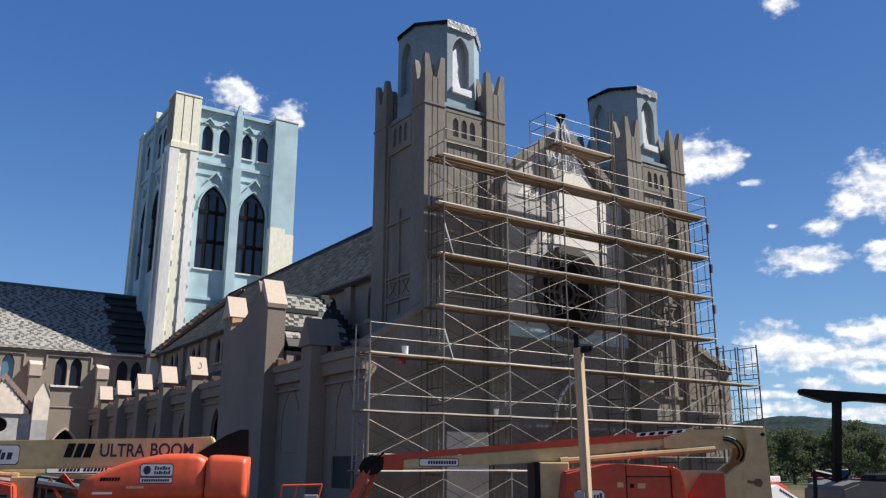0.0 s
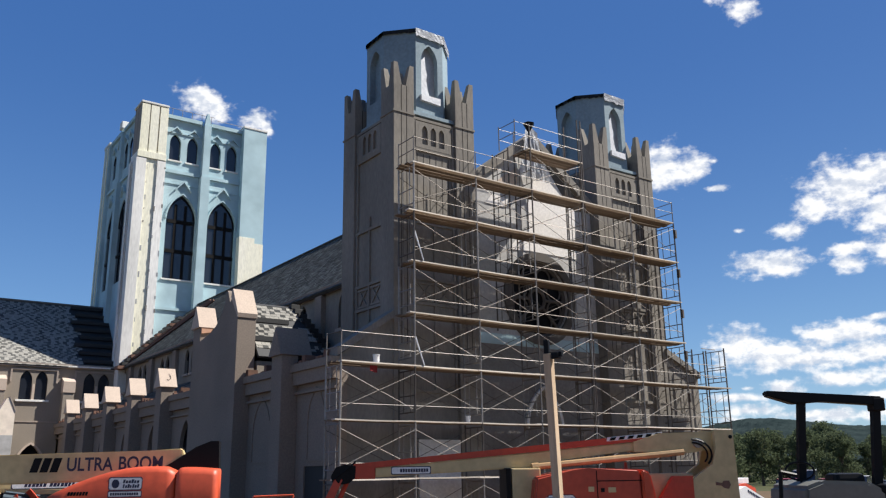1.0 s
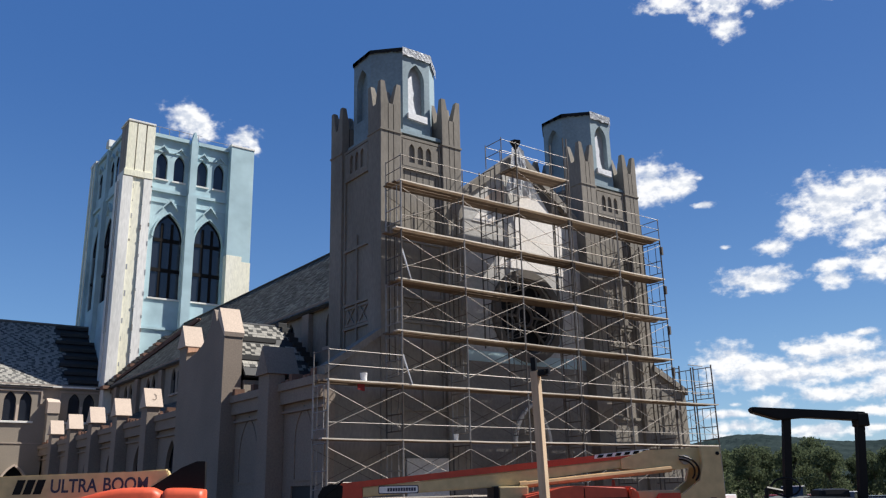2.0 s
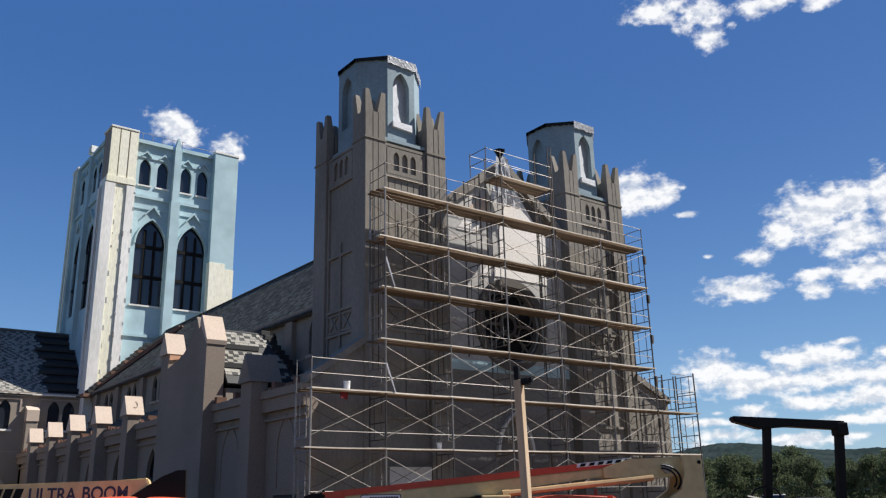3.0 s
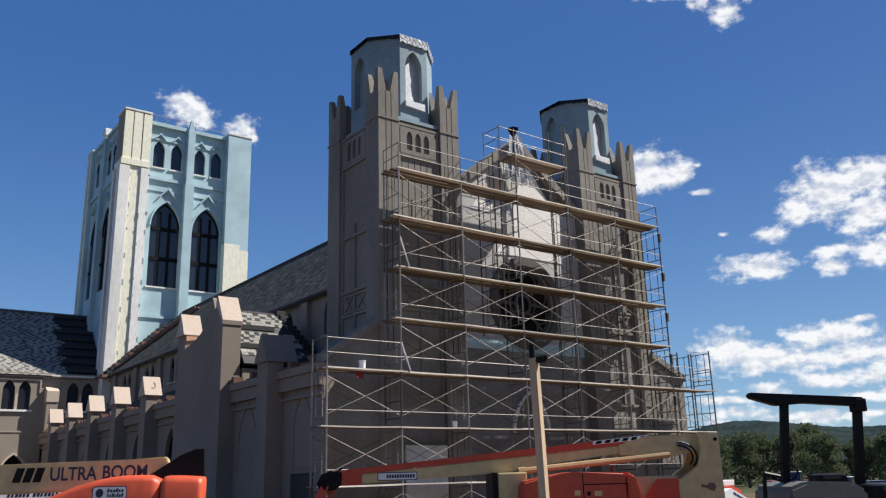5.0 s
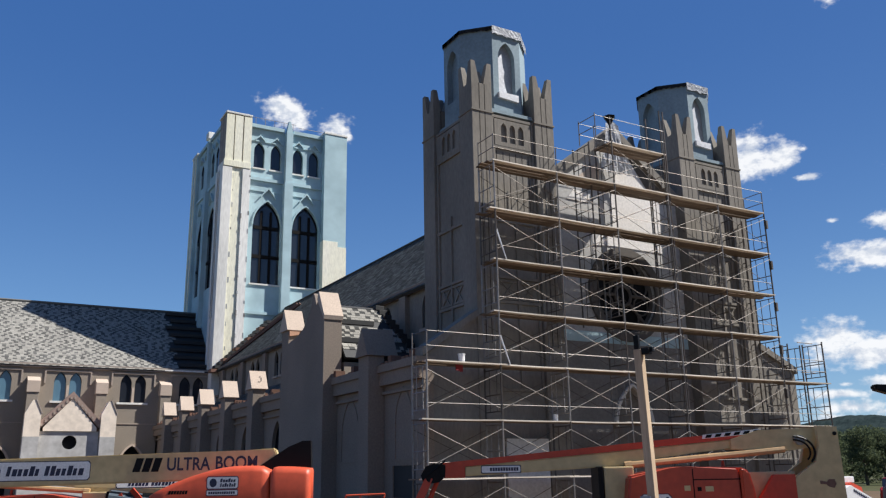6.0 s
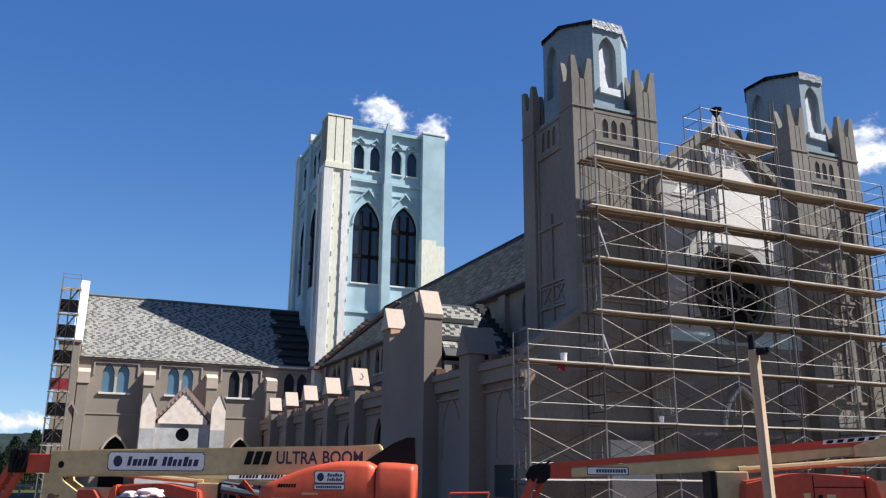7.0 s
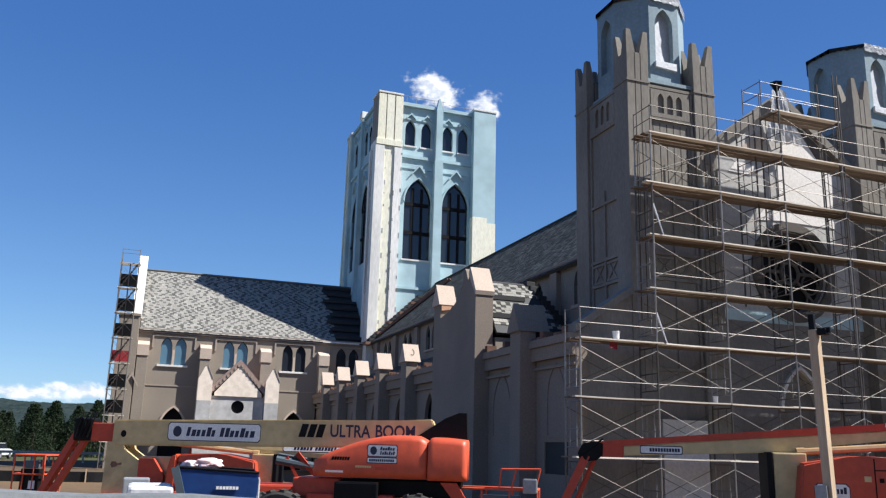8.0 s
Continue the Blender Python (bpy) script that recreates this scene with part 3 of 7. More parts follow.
# ---- crossing tower ----
def crossing_tower():
    x0, x1, y0, y1, top = 5.1, 17.45, YT, YT + 12.8, 34.9
    t = thing("crossing_tower", (XC, YT + 6, 0), "tall square church tower clad in pale blue membrane and cream boards", "church tower")
    centres = (9.65, 13.5)
    small = (8.64, 10.3, 12.55, 14.2)
    holes = [lancet(c, 19.5, 2.75, 8.1) for c in centres] + [lancet(c, 30.85, 1.06, 2.65) for c in small]
    bm = B()
    plate(bm, [(x0 + 1.2, 0), (x1 - 1.2, 0), (x1 - 1.2, top), (x0 + 1.2, top)], holes, y0 + 0.75, y0 + 1.2)
    part("front_wall", bm, BLUE, t)
    bm = B()
    side_c = tuple(y0 + (c - x0) * 1.036 for c in centres)
    side_s = tuple(y0 + (c - x0) * 1.036 for c in small)
    plate(bm, [(y0 + 1.2, 0), (y1 - 1.2, 0), (y1 - 1.2, top), (y0 + 1.2, top)], [lancet(c, 19.5, 2.75, 8.1) for c in side_c] + [lancet(c, 30.85, 1.06, 2.65) for c in side_s], x0 + 0.3, x0 + 0.7, side)
    part("side_wall", bm, BLUE, t)
    bm = B()
    box(bm, x0 + 0.75, x1 - 0.8, y1 - 1.2, y1 - 0.8, 0, top)
    box(bm, x1 - 1.2, x1 - 0.75, y0 + 1.25, y1 - 1.2, 0, top)
    part("back_wall", bm, BLUE, t)
    bm = B()
    box(bm, x0 + 1.0, x1 - 1.0, y0 + 1.0, y1 - 1.0, top - 0.5, top - 0.2)
    part("roof", bm, FELT, t)
    # added black sheets stand in for the tower's unlit inside
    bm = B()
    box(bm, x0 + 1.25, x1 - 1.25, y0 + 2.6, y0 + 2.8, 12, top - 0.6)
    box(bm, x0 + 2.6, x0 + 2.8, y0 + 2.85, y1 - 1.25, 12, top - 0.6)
    part("dark_backing", bm, DARK, t)
    for c in centres:
        window(t, c, 19.5, 2.75, 8.1, y0 + 0.75, 1, front, PANE, 2, (0.33, 0.68), None, WHITE_WALL, 0.3, 0.24)
    for c in small:
        window(t, c, 30.85, 1.06, 2.65, y0 + 0.75, 1, front, PANE, 0, (), None, WHITE_WALL, 0.3, 0.1)
    for c in side_c:
        window(t, c, 19.5, 2.75, 8.1, x0 + 0.3, 1, side, PANE, 2, (0.33, 0.68), None, None, 0.1, 0.17)
    for c in side_s:
        window(t, c, 30.85, 1.06, 2.65, x0 + 0.3, 1, side, PANE, 0, (), None, None, 0.08, 0.1)
    # corner piers
    bm = B()
    prism(bm, [(x0, y0), (x0 + 2.45, y0), (x0 + 2.45, y0 + 1.3), (x0 + 1.3, y0 + 1.3), (x0 + 1.3, y0 + 2.3), (x0, y0 + 2.3)], 0, 30.9, flat)
    cp = part("corner_pier", bm, WHITE_WALL, t, "white plastered corner pier with cream insulation strips")
    for a, b, c, d in ((x0 - 0.001, x0 + 0.75, y0 - 0.16, y0 - 0.002), (x0 + 1.75, x0 + 2.5, y0 - 0.16, y0 - 0.002), (x0 - 0.14, x0 - 0.002, y0 - 0.16, y0 + 0.8), (x0 - 0.14, x0 - 0.002, y0 + 1.6, y0 + 2.3)):
        bm = B()
        box(bm, a, b, c, d, 0, 30.2)
        part("pier_strip", bm, WHITE_WALL, cp)
    bm = B()
    prism(bm, [(x0 + 0.05, y0 + 0.05), (x0 + 2.35, y0 + 0.05), (x0 + 2.35, y0 + 1.2), (x0 + 1.2, y0 + 1.2), (x0 + 1.2, y0 + 2.2), (x0 + 0.05, y0 + 2.2)], 30.9, 35.6, flat)
    up = part("upper_pier", bm, TRIM, t, "pier top clad in cream insulation boards")
    for u in (0.02, 0.86, 1.72):
        bm = B()
        box(bm, x0 + u, x0 + u + 0.74, y0 - 0.1, y0 + 0.046, 30.9, 35.5)
        part("board", bm, CREAM, up)
    bm = B()
    box(bm, x0 - 0.1, x0 + 2.5, y0 - 0.2, y0 - 0.003, 30.25, 30.88, 0.03)
    part("pier_band", bm, CREAM, up)
    bm = B()
    box(bm, x0 + 0.78, x0 + 1.7, y0 - 0.05, y0 + 0.02, 12, 30.2)
    part("insulation_strip", bm, CREAM, t, "cream insulation strip")
    bm = B()
    box(bm, x0 - 0.06, x0 + 2.48, y0 - 0.14, y0 + 2.3, 35.6, 35.8, 0.04)
    part("coping", bm, WHITE_WALL, t)
    bm = B()
    box(bm, x1 - 2.38, x1, y0 + 0.0, y0 + 2.1, 24.25, 35.4)
    part("corner_pier", bm, BLUE, t)
    bm = B()
    box(bm, x1 - 2.38, x1 + 0.04, y0 - 0.04, y0 + 2.1, 0, 22.6)
    box(bm, x1 - 2.38, x1 - 0.85, y0 - 0.04, y0 + 2.1, 22.6, 24.25)
    box(bm, x1 - 0.85, x1 + 0.04, y0 - 0.04, y0 + 2.1, 22.6, 23.75)
    part("insulation_cladding", bm, CREAM, t, "cream insulation boards part-way up the pier")
    bm = B()
    box(bm, x1 - 0.849, x1, y0, y0 + 2.1, 23.75, 24.25)
    part("corner_pier", bm, BLUE, t)
    bm = B()
    box(bm, x1 - 2.45, x1 + 0.05, y0 - 0.06, y0 + 2.15, 35.4, 35.62, 0.03)
    part("coping", bm, WHITE_WALL, t)
    for px0, px1, py0, py1 in ((x0, x0 + 2.0, y1 - 2.0, y1), (x1 - 2.0, x1, y1 - 2.0, y1)):
        bm = B()
        box(bm, px0, px1, py0, py1, 0, 35.0)
        rear = part("corner_pier", bm, BLUE, t)
        bm = B()
        box(bm, px0 - 0.08, px1 + 0.05, py0 - 0.05, py1 + 0.05, 35.0, 35.3)
        part("coping", bm, WHITE_WALL, rear)
        for v in (0.35, 1.3):
            bm = B()
            box(bm, px0 - 0.09, px0 - 0.002, py0 + v, py0 + v + 0.35, 16, 34.9)
            part("pier_strip", bm, CREAM if px0 == x0 else BLUE, rear)
    # torn tape and open board joints down the white pier
    rng = random.Random(17)
    for u in (0.80, 1.70, 2.42):
        z = 13.0
        while z < 30.0:
            hgt = rng.uniform(0.12, 0.55)
            bm = B()
            box(bm, x0 + u + rng.uniform(-0.04, 0.04), x0 + u + rng.uniform(0.06, 0.13), y0 - 0.175, y0 - 0.161, z, z + hgt)
            part("joint_gap", bm, GREY_METAL if rng.random() < 0.6 else DIMCOAT, cp)
            z += hgt + rng.uniform(0.5, 2.2)
    for v, za, zb in ((0.30, 31.0, 35.4), (0.85, 16.0, 30.1), (1.15, 31.0, 35.4), (1.55, 16.0, 30.1)):
        bm = B()
        box(bm, x0 - 0.146, x0 - 0.141, y0 + v, y0 + v + 0.09, za, zb)
        part("joint_gap", bm, DIMCOAT, cp)
    # middle pilasters and string courses
    bm = B()
    mid = 11.5
    box(bm, mid - 0.42, mid + 0.42, y0 + 0.1, y0 + 0.75, 0, 29.6)
    box(bm, mid - 0.33, mid + 0.33, y0 + 0.22, y0 + 0.75, 29.6, 34.9)
    prism(bm, [(mid - 0.33, 34.9), (mid + 0.33, 34.9), (mid + 0.05, 36.1), (mid - 0.1, 36.1)], y0 + 0.3, y0 + 0.75)
    part("pilaster", bm, BLUE, t)
    bm = B()
    my = y0 + 6.63
    box(bm, x0 - 0.1, x0 + 0.299, my - 0.42, my + 0.42, 0, 29.6)
    box(bm, x0 + 0.0, x0 + 0.299, my - 0.33, my + 0.33, 29.6, 34.9)
    mp = part("pilaster", bm, BLUE, t)
    bm = B()
    box(bm, x0 - 0.12, x0 + 0.5, my - 0.45, my + 0.45, 35.26, 36.0, 0.05)
    part("coping", bm, WHITE_WALL, mp)
    for u0, u1 in ((x0 + 2.45, mid - 0.43), (mid + 0.43, x1 - 2.39)):
        for w0, w1, za, zb in ((0.55, 0.745, 29.55, 29.85), (0.66, 0.745, 28.5, 28.62), (0.62, 0.745, 16.6, 16.85), (0.45, 1.1, top, top + 0.35), (0.66, 0.745, 33.55, 33.68)):
            bm = B()
            box(bm, u0, u1, y0 + w0, y0 + w1, za, zb)
            part("string_course", bm, BLUE, t)
    for v0, v1 in ((y0 + 2.3, my - 0.43), (my + 0.43, y1 - 2.0)):
        for w0, w1, za, zb in ((0.12, 0.298, 29.55, 29.85), (0.1, 0.7, top, top + 0.35)):
            bm = B()
            box(bm, x0 + w0, x0 + w1, v0, v1, za, zb)
            part("string_course", bm, BLUE, t)
    for c in centres:
        bm = B()
        hood(bm, c, 28.05, 1.5, 0.95, 0.17, y0 + 0.5, y0 + 0.745)
        part("hood_mould", bm, BLUE, t)
        bm = B()
        ring(bm, lancet(c, 19.5, 2.75, 8.1), 0.12, y0 + 0.62, y0 + 0.745)
        part("arch_mould", bm, BLUE, t)
    for c in side_c:
        bm = B()
        hood(bm, c, 28.05, 1.5, 0.95, 0.17, x0 + 0.05, x0 + 0.296, side)
        part("hood_mould", bm, BLUE, t)
    for c in side_s:
        bm = B()
        hood(bm, c, 33.72, 1.0, 0.55, 0.13, x0 + 0.1, x0 + 0.296, side)
        part("hood_mould", bm, BLUE, t)
    for c in small:
        bm = B()
        hood(bm, c, 33.72, 1.0, 0.55, 0.13, y0 + 0.55, y0 + 0.745)
        part("hood_mould", bm, BLUE, t)
    bm = B()
    for i in range(5):
        tube(bm, (8.2 + i * 0.95, y0 + 0.9, top + 0.3), (8.2 + i * 0.95, y0 + 0.9, top + 1.2), 0.025, 5)
    tube(bm, (7.9, y0 + 0.9, top + 1.2), (12.3, y0 + 0.9, top + 1.2), 0.025, 5)
    tube(bm, (12.6, y0 + 0.9, top + 0.95), (16.0, y0 + 0.9, top + 0.95), 0.025, 5)
    part("safety_rail", bm, STEEL, t)
    # the tower stands forward of the transept wall
    eye, k = Vector((-13.83, -25.1, 2.2)), 0.979
    t.location = eye + (t.location - eye) * k
    t.scale = (k, k, k)
    return t


crossing_tower()


# ---- roofs ----
def shingle_slope(name, parent, origin, along, up, length, height, mat, exposure=0.30, width=0.42, skip=None, seed=1, backing=True, label="", mottled=0.0):
    """A roof slope: a deck, and rows of single shingles lying a little proud of it, as one joined mesh."""
    rng = random.Random(seed)
    o, a, u = Vector(origin), Vector(along).normalized(), Vector(up).normalized()
    nrm = a.cross(u).normalized()
    if nrm.z < 0:
        nrm = -nrm
    verts, faces, tone = [], [], []
    rows = int(height / exposure)
    above = []
    for r in range(rows):
        s = -width * (0.5 if r % 2 else 0.0)
        here, before = [], False
        while s < length:
            w = width * rng.uniform(0.75, 1.25)
            near = any(abs(q - s - w / 2) < width * 0.45 for q in above)
            dark = mottled > 0 and rng.random() < (mottled * 0.12 if before else mottled * 0.7 if near else mottled * 2.1)
            before = dark
            if dark:
                here.append(s + w / 2)
            s0, s1 = max(s, 0), min(s + w, length)
            s += w
            if s1 - s0 < 0.05 or (skip and skip(s0, r * exposure)):
                continue
            v0, v1 = r * exposure, min((r + 1) * exposure + 0.05, height)
            lift = 0.016 + rng.uniform(0, 0.015)
            k = len(verts)
            p = [o + a * (s0 + 0.006) + u * v0, o + a * (s1 - 0.006) + u * v0, o + a * (s1 - 0.006) + u * v1, o + a * (s0 + 0.006) + u * v1]
            verts += [p[0] + nrm * lift, p[1] + nrm * lift, p[2] + nrm * 0.012, p[3] + nrm * 0.012, p[0] + nrm * 0.002, p[1] + nrm * 0.002]
            faces += [(k, k + 1, k + 2, k + 3), (k + 4, k + 5, k + 1, k)]
            tone += [int(dark)] * 2
        above = here
    me = bpy.data.meshes.new(name)
    me.from_pydata([tuple(v) for v in verts], [], faces)
    ob = link("shingles", me, mat, parent, label, "stuff")
    if mottled:
        me.polygons.foreach_set("material_index", tone)
    return ob


def deck(bm, a, b, c, d, thick=0.15):
    """A roof board through four corners."""
    a, b, c, d = (Vector(p) for p in (a, b, c, d))
    n = (b - a).cross(d - a).normalized()
    if n.z < 0:
        n = -n
    top = [bm.verts.new(p) for p in (a, b, c, d)]
    bot = [bm.verts.new(p - n * thick) for p in (a, b, c, d)]
    bm.faces.new(top)
    bm.faces.new(bot[::-1])
    for i in range(4):
        bm.faces.new((top[i], bot[i], bot[(i + 1) % 4], top[(i + 1) % 4]))


EAVE, RIDGE = 11.2, 17.2


def nave():
    t = thing("nave", (XC, 25, 0), "church nave with grey-brown stucco walls and a slate-grey shingle roof", "church nave")
    y0, y1 = 5.7, YT
    RIDGE = 16.92
    xr = 2 * XC - XN
    ys = [8.6 + 5.45 * i for i in range(8)]
    pairs = [y + s for y in ys for s in (-0.62, 0.62)]
    pairs = [y for y in pairs if y0 + 1 < y < y1 - 0.8]
    bm = B()
    plate(bm, [(y0, 0), (y1, 0), (y1, EAVE), (y0, EAVE)], [lancet(y, 8.9, 0.85, 1.75) for y in pairs], XN, XN + 0.4, side)
    # darker stucco than the opposite wall, to deepen this side's shade
    part("side_wall", bm, STUCCO_DARK, t)
    for y in pairs:
        window(t, y, 8.9, 0.85, 1.75, XN, 1, side, PANE, 0, (), None, TRIM, 0.2, 0.06)
    bm = B()
    for y in [v - 2.72 for v in ys] + [ys[-1] + 2.72]:
        box(bm, XN - 0.25, XN - 0.002, y - 0.35, y + 0.35, 7, EAVE - 0.45)
    box(bm, XN - 0.2, XN - 0.002, y0, y1, EAVE - 0.4, EAVE - 0.05)
    # cornice darkened in colour for the same shade
    part("cornice", bm, AISLE, t)
    bm = B()
    box(bm, xr - 0.4, xr, y0, y1 + 0, 0, EAVE)
    part("side_wall", bm, STUCCO, t)
    e = 0.35
    zl = EAVE - e * (RIDGE - EAVE) / (XC - XN)
    bm = B()
    deck(bm, (XN - e, y0 - 2.0, zl), (XN - e, y1 + 0.3, zl), (XC, y1 + 0.3, RIDGE), (XC, y0 - 2.0, RIDGE))
    deck(bm, (xr + e, y0 - 2.0, zl), (xr + e, y1 + 0.3, zl), (XC, y1 + 0.3, RIDGE), (XC, y0 - 2.0, RIDGE))
    rf = part("roof", bm, FELT, t, "shingled gable roof")
    length = y1 - y0 + 2.0
    slope = math.hypot(XC - XN + e, RIDGE - zl)
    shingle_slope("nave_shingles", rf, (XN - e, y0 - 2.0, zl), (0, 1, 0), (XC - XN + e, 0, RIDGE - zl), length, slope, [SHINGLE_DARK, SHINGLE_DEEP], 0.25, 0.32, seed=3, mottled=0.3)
    bm = B()
    tube(bm, (XC, y0 - 1.9, RIDGE + 0.04), (XC, y1, RIDGE + 0.04), 0.10, 6)
    part("ridge_cap", bm, SHINGLE_DARK, rf)
    # loose boards stepped along the valley beside the crossing tower
    for i in range(15):
        bm = B()
        f = i / 14
        x = XN - 0.55 + 4.6 * f
        y = YT - 2.1 - 0.25 * f
        z = zl + (RIDGE - zl) * ((x - XN + e) / (XC - XN + e)) + 0.2
        box(bm, x - 0.28, x + 0.28, y - 0.5, y + 0.5, z - 0.1, z + 0.16)
        part("valley_board", bm, FELT if i % 3 else REDWOOD, rf)
    # planks left on roof brackets down the slope
    rise = (RIDGE - zl) / (XC - XN + e)
    for k, (ya, yb, xa, xb) in enumerate(((43.0, 45.6, 5.0, 9.6), (40.0, 44.9, 5.4, 10.0), (41.5, 45.2, 7.0, 10.3))):
        bm = B()
        tube(bm, (xa, yb, zl + rise * (xa - XN + e) + 0.16), (xb, ya, zl + rise * (xb - XN + e) + 0.16), 0.13, 4)
        part("roof_plank", bm, REDWOOD, rf, "red-brown plank on the roof slope")
    return t


nave()


def transept():
    t = thing("transept", (-4.5, YT + 6, 0), "tan stucco church transept with paired lancet windows and a shingle roof", "church wing")
    x0, x1, y0, y1 = -14.3, XN, YT, YT + 12.5
    ridge_y = (y0 + y1) / 2
    cx = [-11.45, -6.4, -1.4, 3.35]
    w, h, z = 0.88, 2.3, 8.25
    holes = [lancet(c + s, z, w, h) for c in cx for s in (-0.57, 0.57)]
    doors = (-11.0, -1.15)
    holes += [lancet(c, 0.0, 1.9, 4.8) for c in doors]
    bm = B()
    plate(bm, [(x0, -0.2), (x1, -0.2), (x1, EAVE), (x0, EAVE)], holes, y0, y0 + 0.45)
    part("front_wall", bm, STUCCO, t)
    for i, c in enumerate(cx):
        for s in (-0.57, 0.57):
            window(t, c + s, z, w, h, y0, 1, front, PANE_BLUE if i < 2 else PANE, 0, (), None, None, 0.16, 0.05)
        bm = B()
        box(bm, c - 1.22, c + 1.22, y0 - 0.14, y0 - 0.002, z - 0.16, z - 0.002, 0.015)
        part("sill", bm, WHITE_WALL, t, "white sill under a window pair")
        bm = B()
        box(bm, c - 0.09, c + 0.09, y0 - 0.03, y0 - 0.002, z, z + 1.25, 0.01)
        part("window_mullion", bm, CAP, t)
        bm = B()
        box(bm, c - 1.75, c + 1.75, y0 - 0.09, y0 - 0.002, EAVE - 0.62, EAVE - 0.5)
        box(bm, c - 1.75, c - 1.63, y0 - 0.09, y0 - 0.002, EAVE - 1.6, EAVE - 0.62)
        box(bm, c + 1.63, c + 1.75, y0 - 0.09, y0 - 0.002, EAVE - 1.6, EAVE - 0.62)
        part("panel_mould", bm, TRIM, t)
        bm = B()
        box(bm, c - 2.0, c + 2.0, y0 - 0.05, y0 - 0.002, 6.5, 6.58)
        part("string_course", bm, TRIM, t)
    for c in doors:
        # black sheet in place of the unlit room behind the door
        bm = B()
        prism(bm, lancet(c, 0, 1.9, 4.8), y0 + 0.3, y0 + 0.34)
        part("doorway", bm, DARK, t, "unfinished pointed doorway backed in black for its unlit inside")
        bm = B()
        ring(bm, lancet(c, 0, 1.9, 4.8), 0.16, y0 - 0.16, y0 - 0.002)
        part("door_surround", bm, CAP, t)
    bm = B()
    box(bm, x0, x1, y0 - 0.16, y0 - 0.002, EAVE - 0.35, EAVE - 0.02)
    part("cornice", bm, TRIM, t)
    for c in (-13.85, -8.9, -3.9, 1.12):
        bm = B()
        box(bm, c - 0.42, c + 0.42, y0 - 0.75, y0 - 0.003, -0.2, 8.85, 0.02)
        b = part("buttress", bm, STUCCO, t)
        bm = B()
        prism(bm, [(y0 - 0.82, 8.85), (y0 - 0.82, 9.72), (y0 - 0.003, 10.1), (y0 - 0.003, 8.85)], c - 0.46, c + 0.46, side)
        part("cap", bm, CAP, b, "pale weathered cap")
    # gable end with parapet
    bm = B()
    prism(bm, [(y0 - 0.1, -0.2), (y1, -0.2), (y1, EAVE), (ridge_y, RIDGE + 0.75), (y0 - 0.1, EAVE + 0.75)], x0 - 0.6, x0 - 0.002, side)
    part("gable_wall", bm, STUCCO, t)
    bm = B()
    prism(bm, [(y0 - 0.2, EAVE + 0.75), (y0 - 0.2, EAVE + 1.05), (ridge_y, RIDGE + 1.3), (y1, EAVE + 0.3), (y1, EAVE), (ridge_y, RIDGE + 0.75)], x0 - 0.72, x0 + 0.05, side)
    part("coping", bm, WHITE_WALL, t, "white parapet coping")
    bm = B()
    box(bm, x0 - 1.6, x0 - 0.05, y0 - 0.9, y0 + 1.2, -0.2, 12.0, 0.03)
    box(bm, x0 - 1.7, x0 - 0.0, y0 - 1.0, y0 + 1.25, 12.0, 12.2)
    cb = part("corner_buttress", bm, STUCCO, t)
    bm = B()
    hood(bm, x0 - 0.2, 6.45, 1.1, 1.0, 0.22, y0 - 1.02, y0 - 0.902)
    part("hood_mould", bm, TRIM, cb)
    e = 0.22
    zl = EAVE - e * (RIDGE - EAVE) / (ridge_y - y0)
    bm = B()
    deck(bm, (x0, y0 - e, zl), (XC, y0 - e, zl), (XC, ridge_y, RIDGE), (x0, ridge_y, RIDGE))
    deck(bm, (x0, y1 + e, zl), (XC, y1 + e, zl), (XC, ridge_y, RIDGE), (x0, ridge_y, RIDGE))
    rf = part("roof", bm, FELT, t, "grey mottled shingle roof with bare black underlay beside the tower")
    slope = math.hypot(ridge_y - y0 + e, RIDGE - zl)
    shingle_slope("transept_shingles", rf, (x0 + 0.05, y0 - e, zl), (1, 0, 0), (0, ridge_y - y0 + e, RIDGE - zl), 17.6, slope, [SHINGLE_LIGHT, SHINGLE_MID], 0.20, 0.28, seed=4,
                  skip=lambda s, v: s > 16.1 + 0.3 * math.sin(v * 3), mottled=0.32)
    for k in range(8):
        bm = B()
        f = 0.06 + k * 0.125
        y = y0 - e + (ridge_y - y0 + e) * f
        zz = zl + (RIDGE - zl) * f + 0.1
        box(bm, 2.2 - 0.25 * (k % 3), 4.9, y - 0.12, y + 0.12, zz - 0.05, zz + 0.22)
        part("roof_batten", bm, FELT, rf, "black roofing roll on a batten")
    bm = B()
    tube(bm, (x0, ridge_y, RIDGE + 0.05), (XN, ridge_y, RIDGE + 0.05), 0.11, 6)
    part("ridge_cap", bm, SHINGLE, rf)
    bm = B()
    box(bm, 1.0, 4.3, y0 - e - 0.12, y0 - e + 0.2, zl - 0.05, zl + 0.06)
    part("drip_edge", bm, WHITE_WALL, rf)
    return t


transept()


